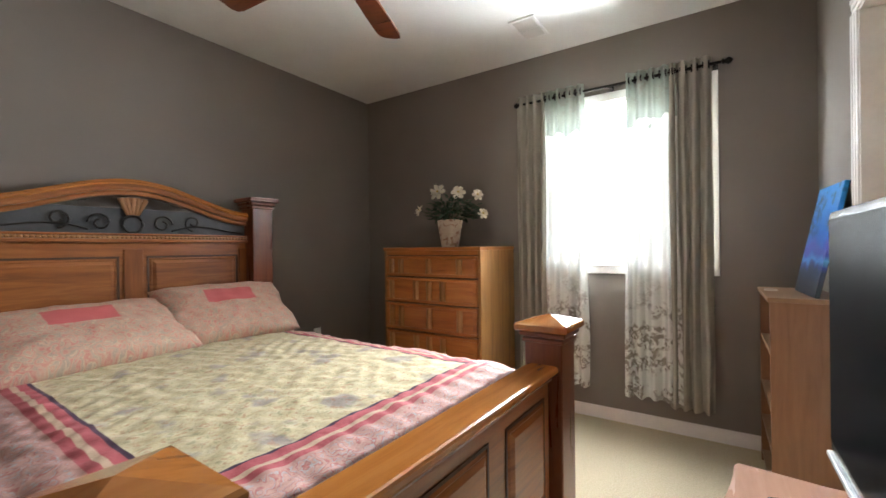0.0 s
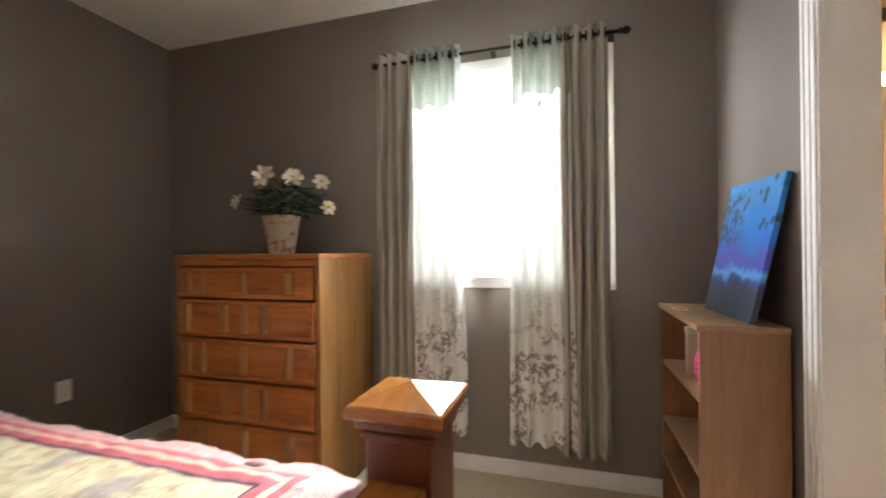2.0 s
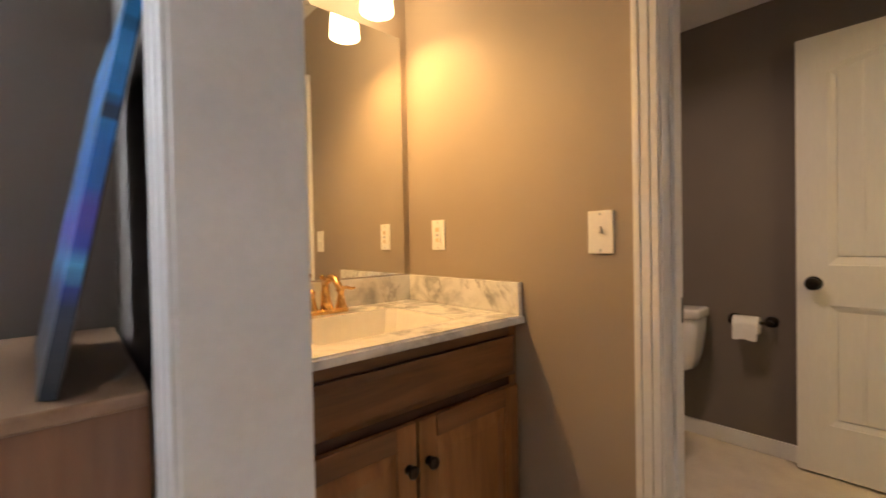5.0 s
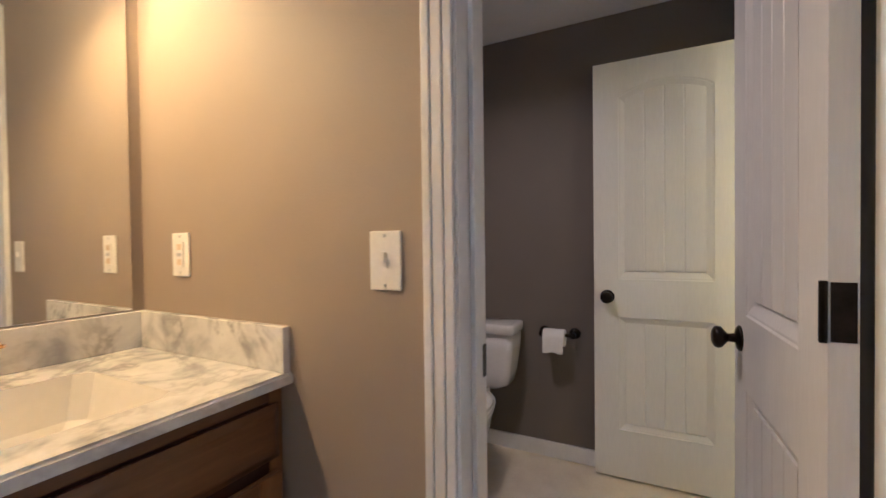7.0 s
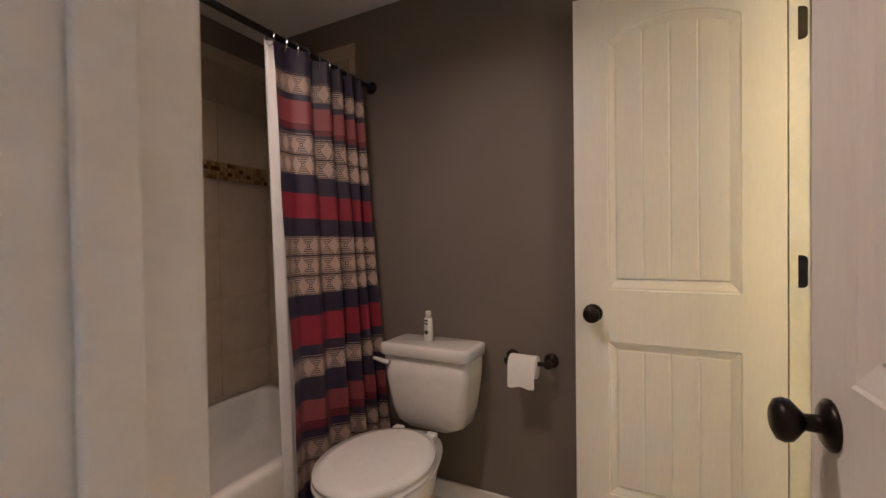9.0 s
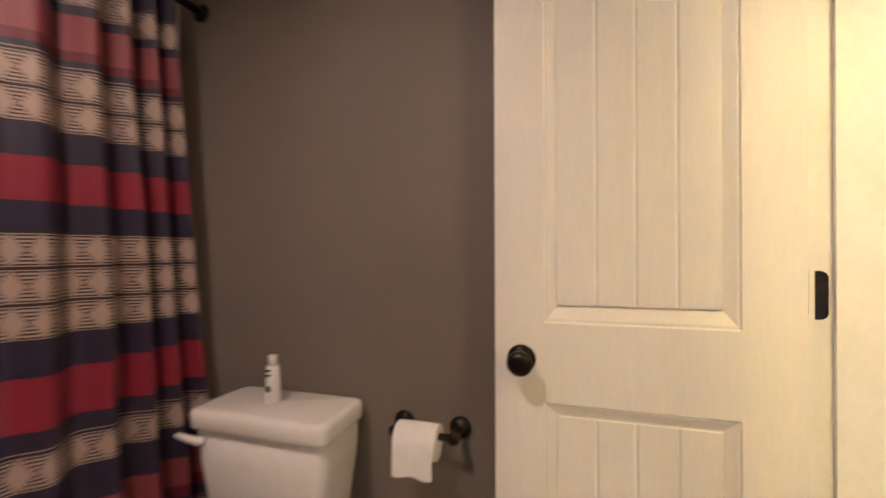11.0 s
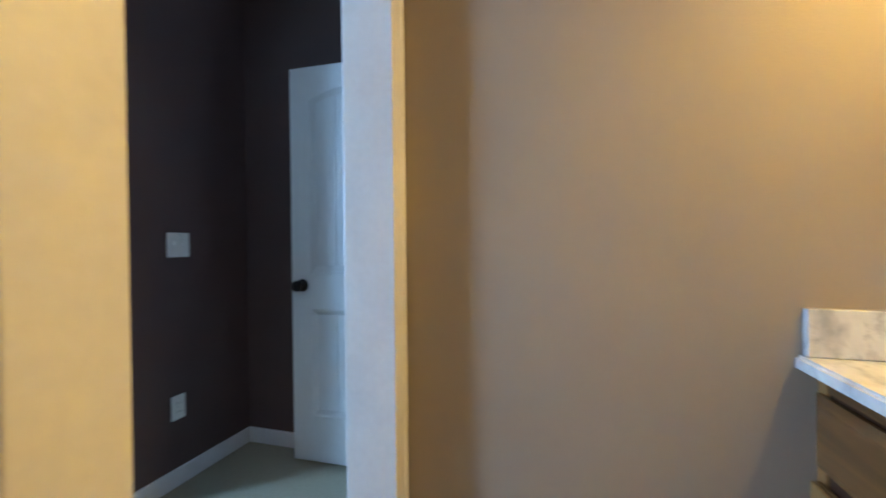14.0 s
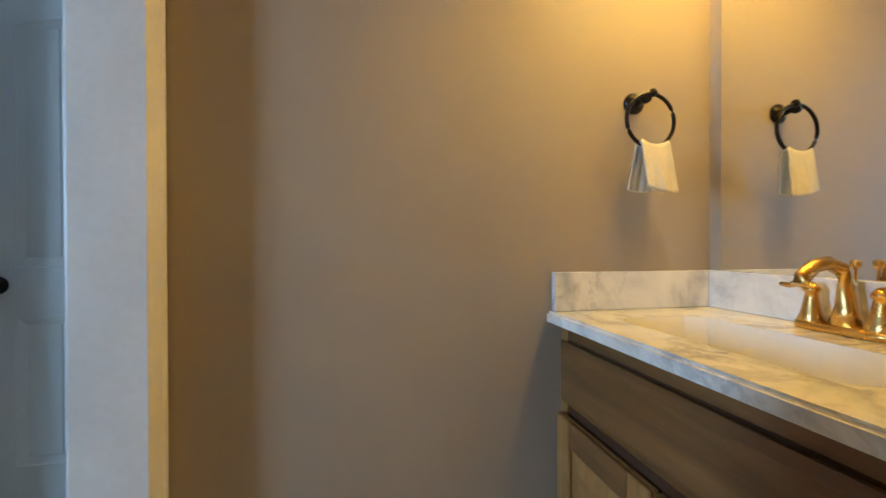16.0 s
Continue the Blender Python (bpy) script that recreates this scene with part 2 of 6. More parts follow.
def make_marble():
    m, nt, b = nodes_of("white_marble")
    v = coords(nt)
    n1 = tex_noise(nt, v, 4.0, 8, 0.65, 1.6)
    vein = calc(nt, "ABSOLUTE", calc(nt, "SUBTRACT", n1, 0.5))
    cloud = tex_noise(nt, v, 7.0, 5, 0.6, 0.5)
    col = ramp(nt, cloud, [(0.35, (0.78, 0.77, 0.745)), (0.52, (0.68, 0.67, 0.65)), (0.66, (0.42, 0.42, 0.43)), (0.78, (0.30, 0.30, 0.32))])
    veins = calc(nt, "MULTIPLY", ramp(nt, vein, [(0.0, (1, 1, 1)), (0.045, (0, 0, 0))]), ramp(nt, tex_noise(nt, v, 2.6, 3), [(0.38, (0, 0, 0)), (0.65, (1, 1, 1))]))
    col = mixc(nt, calc(nt, "MULTIPLY", veins, 0.8), col, (0.24, 0.23, 0.24))
    nt.links.new(col, b.inputs["Base Color"])
    b.inputs["Roughness"].default_value = 0.14
    return m


def make_glass():
    m, nt, b = nodes_of("window_glass")
    b.inputs["Base Color"].default_value = (1, 1, 1, 1)
    b.inputs["Roughness"].default_value, b.inputs["Transmission Weight"].default_value = 0.0, 1.0
    b.inputs["IOR"].default_value = 1.1
    return m


def make_mirror():
    m, nt, b = nodes_of("mirror_silver")
    b.inputs["Base Color"].default_value = (0.90, 0.91, 0.90, 1)
    b.inputs["Metallic"].default_value, b.inputs["Roughness"].default_value = 1.0, 0.004
    return m


def make_screen():
    m, nt, b = nodes_of("dark_screen_glass")
    b.inputs["Base Color"].default_value = (0.006, 0.007, 0.009, 1)
    b.inputs["Specular IOR Level"].default_value = 0.10
    b.inputs["IOR"].default_value = 1.12
    nt.links.new(calc(nt, "ADD", calc(nt, "MULTIPLY", tex_noise(nt, coords(nt), 5, 4), 0.16), 0.10), b.inputs["Roughness"])
    return m


def make_glow(name, color, strength):
    m, nt, b = nodes_of(name)
    b.inputs["Base Color"].default_value = (0.85, 0.82, 0.75, 1)
    b.inputs["Roughness"].default_value = 0.4
    b.inputs["Emission Color"].default_value, b.inputs["Emission Strength"].default_value = rgb(color), strength
    return m


def make_sheer():
    """Voile with a taupe flower print that thickens towards the hem."""
    m, nt, b = nodes_of("sheer_voile")
    out = nt.nodes["Material Output"]
    uv = coords(nt, (1, 1, 1), "UV")
    sep = nt.nodes.new("ShaderNodeSeparateXYZ")
    nt.links.new(uv, sep.inputs[0])
    n = tex_noise(nt, uv, 26, 5, 0.65, 1.2)
    blob = tex_noise(nt, uv, 7.5, 2, 0.5)
    low = ramp(nt, calc(nt, "DIVIDE", sep.outputs[1], 2.4), [(0.30, (1, 1, 1)), (0.42, (0, 0, 0)), (0.84, (0, 0, 0)), (0.90, (0.6, 0.6, 0.6))])
    ink = calc(nt, "MULTIPLY", ramp(nt, n, [(0.47, (0, 0, 0)), (0.53, (1, 1, 1))]), ramp(nt, blob, [(0.44, (0, 0, 0)), (0.52, (1, 1, 1))]))
    ink = calc(nt, "MULTIPLY", ink, low)
    # doubled header band under the rod, its weaker backlight put into a darker colour
    head = calc(nt, "GREATER_THAN", calc(nt, "ADD", sep.outputs[1], calc(nt, "MULTIPLY", blob, 0.22)), 2.06)
    ground = mixc(nt, head, (0.70, 0.71, 0.68), (0.30, 0.34, 0.29))
    col = mixc(nt, ink, ground, (0.26, 0.23, 0.20))
    b.inputs["Roughness"].default_value = 0.9
    nt.links.new(col, b.inputs["Base Color"])
    tr = nt.nodes.new("ShaderNodeBsdfTranslucent")
    nt.links.new(col, tr.inputs[0])
    clear = nt.nodes.new("ShaderNodeBsdfTransparent")
    mix1, mix2 = nt.nodes.new("ShaderNodeMixShader"), nt.nodes.new("ShaderNodeMixShader")
    mix1.inputs[0].default_value = 0.018
    nt.links.new(b.outputs[0], mix1.inputs[1]), nt.links.new(tr.outputs[0], mix1.inputs[2])
    nt.links.new(calc(nt, "ADD", calc(nt, "MULTIPLY", ink, 0.004), 0.994, True), mix2.inputs[0])
    nt.links.new(clear.outputs[0], mix2.inputs[1]), nt.links.new(mix1.outputs[0], mix2.inputs[2])
    nt.links.new(mix2.outputs[0], out.inputs[0])
    return m


def wander(nt, vec, amount, scale):
    """Bends texture coordinates so that a cell pattern loses its round outlines."""
    n = node(nt, "ShaderNodeTexNoise", Scale=scale, Detail=3.0)
    nt.links.new(vec, n.inputs["Vector"])
    mul = nt.nodes.new("ShaderNodeVectorMath")
    mul.operation = "SCALE"
    mul.inputs["Scale"].default_value = amount
    nt.links.new(n.outputs["Color"], mul.inputs[0])
    add = nt.nodes.new("ShaderNodeVectorMath")
    nt.links.new(vec, add.inputs[0]), nt.links.new(mul.outputs[0], add.inputs[1])
    return add.outputs[0]


def make_quilt():
    """Cream flowered field, dark piping, striped pink band and paisley border. UV is metres from the head and across."""
    m, nt, b = nodes_of("quilt_print")
    uv = coords(nt, (1, 1, 1), "UV")
    sep = nt.nodes.new("ShaderNodeSeparateXYZ")
    nt.links.new(uv, sep.inputs[0])
    # how far outside the field: field u 0..1.40, v 0.0..1.09
    du = calc(nt, "SUBTRACT", sep.outputs[0], 1.40)
    dv1 = calc(nt, "SUBTRACT", sep.outputs[1], 1.09)
    dv2 = calc(nt, "MULTIPLY", sep.outputs[1], -1.0)
    d = calc(nt, "MAXIMUM", du, calc(nt, "MAXIMUM", dv1, dv2))
    petals = tex_noise(nt, uv, 16, 5, 0.65, 1.0)
    blot = tex_noise(nt, uv, 6.5, 3, 0.5)
    field = ramp(nt, petals, [(0.30, (0.296, 0.274, 0.163)), (0.42, (0.518, 0.437, 0.266)), (0.60, (0.562, 0.503, 0.34)), (0.74, (0.488, 0.296, 0.2))])
    field = mixc(nt, calc(nt, "MULTIPLY", ramp(nt, blot, [(0.57, (0, 0, 0)), (0.66, (1, 1, 1))]), 0.65), field, (0.222, 0.185, 0.222))
    vo = nt.nodes.new("ShaderNodeTexVoronoi")
    vo.inputs["Scale"].default_value = 17
    nt.links.new(wander(nt, uv, 0.16, 14), vo.inputs["Vector"])
    rings = calc(nt, "FRACT", calc(nt, "MULTIPLY", vo.outputs["Distance"], 3.6))
    sprig = tex_noise(nt, uv, 42, 4, 0.6, 0.8)
    field = mixc(nt, calc(nt, "MULTIPLY", ramp(nt, sprig, [(0.56, (0, 0, 0)), (0.64, (1, 1, 1))]), 0.6), field, (0.36, 0.17, 0.10))
    field = mixc(nt, calc(nt, "MULTIPLY", ramp(nt, sprig, [(0.34, (1, 1, 1)), (0.42, (0, 0, 0))]), 0.55), field, (0.20, 0.23, 0.13))
    border = ramp(nt, rings, [(0.1, (0.37, 0.0814, 0.0888)), (0.4, (0.488, 0.296, 0.252)), (0.7, (0.459, 0.222, 0.2)), (0.9, (0.34, 0.34, 0.355))])
    border = mixc(nt, calc(nt, "MULTIPLY", petals, 0.5), border, (0.474, 0.348, 0.311))
    band = ramp(nt, calc(nt, "DIVIDE", d, 0.3), [(0.0, (0.0518, 0.0222, 0.0518)), (0.04, (0.385, 0.0814, 0.0962)), (0.14, (0.503, 0.37, 0.266)), (0.20, (0.385, 0.0814, 0.0962)), (0.29, (0.444, 0.252, 0.222))], True)
    col = mixc(nt, calc(nt, "GREATER_THAN", d, 0.10), band, border)
    col = mixc(nt, calc(nt, "GREATER_THAN", d, 0.0), field, col)
    nt.links.new(col, b.inputs["Base Color"])
    b.inputs["Roughness"].default_value = 0.8
    pucker = tex_noise(nt, coords(nt, (26, 7, 1), "UV"), 1.0, 3, 0.6, 0.8)
    bump(nt, b, calc(nt, "ADD", pucker, calc(nt, "MULTIPLY", tex_noise(nt, uv, 60, 3), 0.25)), 0.38, 0.012)
    return m


def make_pillow():
    m, nt, b = nodes_of("pillow_print")
    uv = coords(nt, (1, 1, 1), "UV")
    sep = nt.nodes.new("ShaderNodeSeparateXYZ")
    nt.links.new(uv, sep.inputs[0])
    vo = nt.nodes.new("ShaderNodeTexVoronoi")
    vo.inputs["Scale"].default_value = 20
    nt.links.new(wander(nt, uv, 0.16, 14), vo.inputs["Vector"])
    n = tex_noise(nt, uv, 9, 5, 0.65, 1.0)
    rings = calc(nt, "FRACT", calc(nt, "MULTIPLY", vo.outputs["Distance"], 2.6))
    col = ramp(nt, rings, [(0.1, (0.459, 0.355, 0.244)), (0.35, (0.414, 0.126, 0.104)), (0.6, (0.459, 0.281, 0.207)), (0.9, (0.252, 0.229, 0.185))])
    col = mixc(nt, 0.32, col, ramp(nt, n, [(0.3, (0.37, 0.126, 0.104)), (0.55, (0.488, 0.326, 0.244)), (0.75, (0.503, 0.4, 0.274))]))
    px = calc(nt, "LESS_THAN", calc(nt, "ABSOLUTE", calc(nt, "SUBTRACT", sep.outputs[0], 0.36)), 0.13)
    py = calc(nt, "LESS_THAN", calc(nt, "ABSOLUTE", calc(nt, "SUBTRACT", sep.outputs[1], 0.28)), 0.055)
    col = mixc(nt, calc(nt, "MULTIPLY", px, py), col, (0.459, 0.0962, 0.0962))
    nt.links.new(col, b.inputs["Base Color"])
    b.inputs["Roughness"].default_value = 0.85
    bump(nt, b, tex_noise(nt, uv, 70, 3), 0.25, 0.003)
    return m


def make_shower():
    """Bands of red and navy, and rows of nested squares. V is the height in metres."""
    m, nt, b = nodes_of("shower_curtain_print")
    uv = coords(nt, (1, 1, 1), "UV")
    sep = nt.nodes.new("ShaderNodeSeparateXYZ")
    nt.links.new(uv, sep.inputs[0])
    u, v = sep.outputs[0], sep.outputs[1]
    cell = 0.076
    fu = calc(nt, "ABSOLUTE", calc(nt, "SUBTRACT", calc(nt, "FRACT", calc(nt, "DIVIDE", u, cell)), 0.5))
    fv = calc(nt, "ABSOLUTE", calc(nt, "SUBTRACT", calc(nt, "FRACT", calc(nt, "DIVIDE", calc(nt, "SUBTRACT", v, 0.037), cell)), 0.5))
    sq = calc(nt, "MAXIMUM", fu, fv)
    line = calc(nt, "GREATER_THAN", calc(nt, "FRACT", calc(nt, "MULTIPLY", sq, 9.4)), 0.56)
    # the upright bars of the squares run together into plain tan
    line = calc(nt, "MULTIPLY", line, calc(nt, "GREATER_THAN", calc(nt, "ADD", fv, 0.09), fu))
    squares = mixc(nt, line, (0.37, 0.275, 0.225), (0.016, 0.008, 0.014))
    squares = mixc(nt, calc(nt, "GREATER_THAN", fv, 0.455), squares, (0.016, 0.008, 0.018))
    navy, red, mauve, dkred, key = (0.014, 0.009, 0.030), (0.205, 0.007, 0.024), (0.21, 0.040, 0.048), (0.11, 0.007, 0.018), (1, 1, 1)
    z = lambda h: h / 2.0
    bands = ramp(nt, calc(nt, "DIVIDE", v, 2.0), [
        (0.0, navy), (z(0.265), key), (z(0.417), navy), (z(0.452), dkred), (z(0.482), mauve), (z(0.562), navy), (z(0.645), key),
        (z(0.721), navy), (z(0.76), red), (z(0.872), navy), (z(0.949), key), (z(1.177), navy), (z(1.235), red), (z(1.335), navy),
        (z(1.405), key), (z(1.557), navy), (z(1.575), dkred), (z(1.60), mauve), (z(1.685), navy), (z(1.709), key), (z(1.785), navy)], True)
    is_key = ramp(nt, calc(nt, "DIVIDE", v, 2.0), [
        (0.0, (0, 0, 0)), (z(0.265), key), (z(0.417), (0, 0, 0)), (z(0.645), key), (z(0.721), (0, 0, 0)), (z(0.949), key), (z(1.177), (0, 0, 0)),
        (z(1.405), key), (z(1.557), (0, 0, 0)), (z(1.709), key), (z(1.785), (0, 0, 0))], True)
    col = mixc(nt, is_key, bands, squares)
    nt.links.new(col, b.inputs["Base Color"])
    b.inputs["Roughness"].default_value = 0.55
    b.inputs["Sheen Weight"].default_value = 0.04
    bump(nt, b, tex_noise(nt, uv, 160, 2), 0.2, 0.002)
    return m


def make_canvas():
    """A night scene: blue sky, dark branches, a violet swirl and a pale pool. UV 0..1."""
    m, nt, b = nodes_of("painted_canvas")
    uv = coords(nt, (1, 1, 1), "UV")
    sep = nt.nodes.new("ShaderNodeSeparateXYZ")
    nt.links.new(uv, sep.inputs[0])
    wob = tex_noise(nt, uv, 3.0, 3)
    v = calc(nt, "ADD", sep.outputs[1], calc(nt, "MULTIPLY", calc(nt, "SUBTRACT", wob, 0.5), 0.35))
    col = ramp(nt, v, [(0.06, (0.020, 0.032, 0.048)), (0.22, (0.020, 0.034, 0.075)), (0.28, (0.020, 0.05, 0.30)), (0.32, (0.09, 0.40, 0.75)), (0.37, (0.05, 0.08, 0.50)), (0.43, (0.09, 0.07, 0.46)), (0.50, (0.015, 0.13, 0.52)), (0.70, (0.015, 0.20, 0.62)), (0.95, (0.02, 0.26, 0.66))])
    vo = nt.nodes.new("ShaderNodeTexVoronoi")
    vo.inputs["Scale"].default_value = 11
    nt.links.new(uv, vo.inputs["Vector"])
    blob = calc(nt, "MULTIPLY", ramp(nt, vo.outputs["Distance"], [(0.30, (1, 1, 1)), (0.42, (0, 0, 0))]), ramp(nt, tex_noise(nt, uv, 4.5, 2), [(0.42, (0, 0, 0)), (0.50, (1, 1, 1))]))
    blob = calc(nt, "MULTIPLY", blob, ramp(nt, sep.outputs[1], [(0.5, (0, 0, 0)), (0.62, (1, 1, 1))]))
    leafy = ramp(nt, tex_noise(nt, uv, 14, 4, 0.7, 0.6), [(0.47, (0, 0, 0)), (0.52, (1, 1, 1))])
    left = ramp(nt, calc(nt, "ADD", sep.outputs[0], calc(nt, "MULTIPLY", wob, 0.5)), [(0.50, (1, 1, 1)), (0.74, (0, 0, 0))])
    blob = calc(nt, "MAXIMUM", blob, calc(nt, "MULTIPLY", calc(nt, "MULTIPLY", leafy, left), ramp(nt, sep.outputs[1], [(0.50, (0, 0, 0)), (0.58, (1, 1, 1)), (0.90, (1, 1, 1)), (0.96, (0, 0, 0))])))
    col = mixc(nt, calc(nt, "MULTIPLY", blob, 0.85), col, (0.010, 0.014, 0.030))
    nt.links.new(col, b.inputs["Base Color"])
    b.inputs["Roughness"].default_value = 0.35
    bump(nt, b, tex_noise(nt, uv, 130, 2), 0.3, 0.002)
    return m


def make_pot():
    m, nt, b = nodes_of("painted_pot")
    v = coords(nt)
    n = tex_noise(nt, v, 26, 3, 0.5, 0.8)
    nt.links.new(ramp(nt, n, [(0.40, (0.60, 0.51, 0.40)), (0.55, (0.56, 0.46, 0.36)), (0.62, (0.36, 0.18, 0.13)), (0.72, (0.30, 0.24, 0.14))]), b.inputs["Base Color"])
    b.inputs["Roughness"].default_value = 0.3
    return m


def make_tile(name, c1, c2, rough=0.22):
    m, nt, b = nodes_of(name)
    oi = nt.nodes.new("ShaderNodeObjectInfo")
    n = tex_noise(nt, coords(nt), 9, 5)
    base = ramp(nt, n, [(0.3, c1), (0.7, c2)])
    shade = ramp(nt, oi.outputs["Random"], [(0.0, (0.90, 0.90, 0.90)), (1.0, (1.0, 1.0, 1.0))])
    nt.links.new(mixc(nt, 1.0, base, shade, "MULTIPLY"), b.inputs["Base Color"])
    b.inputs["Roughness"].default_value = rough
    return m


def make_mosaic():
    m, nt, b = nodes_of("mosaic_glass_tile")
    oi = nt.nodes.new("ShaderNodeObjectInfo")
    geo = nt.nodes.new("ShaderNodeNewGeometry")
    r = calc(nt, "FRACT", calc(nt, "ADD", oi.outputs["Random"], geo.outputs["Random Per Island"]))
    nt.links.new(ramp(nt, r, [(0.0, (0.33, 0.21, 0.10)), (0.35, (0.40, 0.27, 0.14)), (0.6, (0.24, 0.13, 0.06)), (0.78, (0.10, 0.045, 0.02)), (0.9, (0.30, 0.20, 0.12))], True), b.inputs["Base Color"])
    b.inputs["Roughness"].default_value = 0.15
    return m


M["brown_carpet"] = make_carpet("brown_carpet", 0.80)
M["carpet"], M["marble"], M["glass"], M["mirror"], M["screen"] = make_carpet(), make_marble(), make_glass(), make_mirror(), make_screen()
M["shade"] = make_glow("lit_frosted_glass", (1.0, 0.72, 0.36), 9.0)
M["fan_shade"] = make_glow("dim_frosted_glass", (1.0, 0.60, 0.25), 1.2)
M["dome"] = make_glow("ceiling_dome_glass", (1.0, 0.82, 0.60), 1.5)
M["haze"] = make_glow("bright_hazy_sky", (0.93, 0.97, 1.0), 3.0)
M["sheer"], M["quilt"], M["pillow"], M["shower"], M["canvas"], M["pot"] = make_sheer(), make_quilt(), make_pillow(), make_shower(), make_canvas(), make_pot()
M["wall_tile"] = make_tile("beige_wall_tile", (0.42, 0.345, 0.25), (0.49, 0.41, 0.31))
M["mosaic"] = make_mosaic()
M["grout"] = plain("grout", (0.42, 0.35, 0.26), (0.48, 0.41, 0.31), 20, 0.85)


# ---- mesh helpers ----
FRAME = {}


def thing(name, x, y, z, label="", category="", group="", kind="", rz=0.0):
    ob = new(name)
    ob.empty_display_size = 0.1
    ob.matrix_world = pose(x, y, z, 0, 0, rz)
    FRAME[ob.name] = pose(x, y, z, 0, 0, rz)
    return tagged(ob, label, category, group, kind)


def part(name, bm, material, parent=None, label="", smooth=False, local=False):
    """Links a bmesh as one mesh object; under a parent its world coordinates are turned into the parent's own."""
    if parent is not None:
        FRAME_m = FRAME[parent.name]
        if not local:
            bm.transform(FRAME_m.inverted())
    me = bpy.data.meshes.new(name)
    bmesh.ops.recalc_face_normals(bm, faces=bm.faces)
    bm.to_mesh(me)
    bm.free()
    me.materials.append(material)
    if smooth:
        me.polygons.foreach_set("use_smooth", [True] * len(me.polygons))
    ob = new(name, me)
    if parent is not None:
        ob.parent = parent
        FRAME[ob.name] = FRAME[parent.name]
    if label:
        ob["label"] = label
    return ob


def box(x0, y0, z0, x1, y1, z1, r=0.0, bm=None):
    bm = bm or bmesh.new()
    vs = bmesh.ops.create_cube(bm, size=1)["verts"]
    for v in vs:
        v.co = Vector(((x0 + x1) / 2 + v.co.x * (x1 - x0), (y0 + y1) / 2 + v.co.y * (y1 - y0), (z0 + z1) / 2 + v.co.z * (z1 - z0)))
    if r:
        es = list({e for v in vs for e in v.link_edges})
        bmesh.ops.bevel(bm, geom=es, offset=r, segments=2, affect="EDGES", profile=0.5)
    return bm


def lathe(profile, cx=0, cy=0, cz=0, axis="z", seg=24, bm=None):
    """Turns (radius, height) pairs about an axis."""
    bm = bm or bmesh.new()
    rings = []
    for r, h in profile:
        ring = []
        for i in range(seg):
            a = 2 * math.pi * i / seg
            p = {"z": (r * math.cos(a), r * math.sin(a), h), "x": (h, r * math.cos(a), r * math.sin(a)), "y": (r * math.cos(a), h, r * math.sin(a))}[axis]
            ring.append(bm.verts.new((cx + p[0], cy + p[1], cz + p[2])))
        rings.append(ring)
    for a, b in zip(rings, rings[1:]):
        for i in range(seg):
            bm.faces.new((a[i], a[(i + 1) % seg], b[(i + 1) % seg], b[i]))
    for ring in (rings[0], rings[-1]):
        bm.faces.new(ring)
    return bm


def tube(points, r, seg=8, bm=None, closed=False):
    """A round bar along points; r is one radius or one for each point."""
    bm = bm or bmesh.new()
    pts = [Vector(p) for p in points]
    n = len(pts)
    rs = r if isinstance(r, (list, tuple)) else [r] * n
    rings = []
    for i, p in enumerate(pts):
        if closed:
            d = pts[(i + 1) % n] - pts[i - 1]
        else:
            d = pts[min(i + 1, n - 1)] - pts[max(i - 1, 0)]
        d.normalize()
        up = Vector((0, 0, 1)) if abs(d.z) < 0.9 else Vector((1, 0, 0))
        s = d.cross(up).normalized()
        u = s.cross(d)
        rings.append([bm.verts.new(p + rs[i] * (math.cos(2 * math.pi * k / seg) * s + math.sin(2 * math.pi * k / seg) * u)) for k in range(seg)])
    pairs = list(zip(rings, rings[1:])) + ([(rings[-1], rings[0])] if closed else [])
    for a, b in pairs:
        for k in range(seg):
            bm.faces.new((a[k], a[(k + 1) % seg], b[(k + 1) % seg], b[k]))
    if not closed:
        bm.faces.new(rings[0]), bm.faces.new(rings[-1])
    return bm


def prism(outline, place, depth_vec, bm=None):
    """A flat outline of 2D points, placed by place(a, b) and pushed along depth_vec."""
    bm = bm or bmesh.new()
    front = [bm.verts.new(place(a, b)) for a, b in outline]
    back = [bm.verts.new(Vector(place(a, b)) + Vector(depth_vec)) for a, b in outline]
    bm.faces.new(front), bm.faces.new(back)
    for i in range(len(front)):
        j = (i + 1) % len(front)
        bm.faces.new((front[i], front[j], back[j], back[i]))
    return bm


def sheet(nu, nv, at, uv_at=None, thick=0.0, bm=None):
    """A grid surface from at(i/nu, j/nv), with UVs; thick gives it a second side."""
    bm = bm or bmesh.new()
    layer = bm.loops.layers.uv.verify()
    grid = [[bm.verts.new(at(i / nu, j / nv)) for j in range(nv + 1)] for i in range(nu + 1)]
    for i in range(nu):
        for j in range(nv):
            f = bm.faces.new((grid[i][j], grid[i + 1][j], grid[i + 1][j + 1], grid[i][j + 1]))
            if uv_at:
                for lp, (a, c) in zip(f.loops, ((i, j), (i + 1, j), (i + 1, j + 1), (i, j + 1))):
                    lp[layer].uv = uv_at(a / nu, c / nv)
    if thick:
        bmesh.ops.recalc_face_normals(bm, faces=bm.faces)
        bmesh.ops.solidify(bm, geom=bm.faces[:], thickness=thick)
    return bm


def structure(name, bm, material, label, category):
    return tagged(part(name, bm, material), label, category, "", "structure")


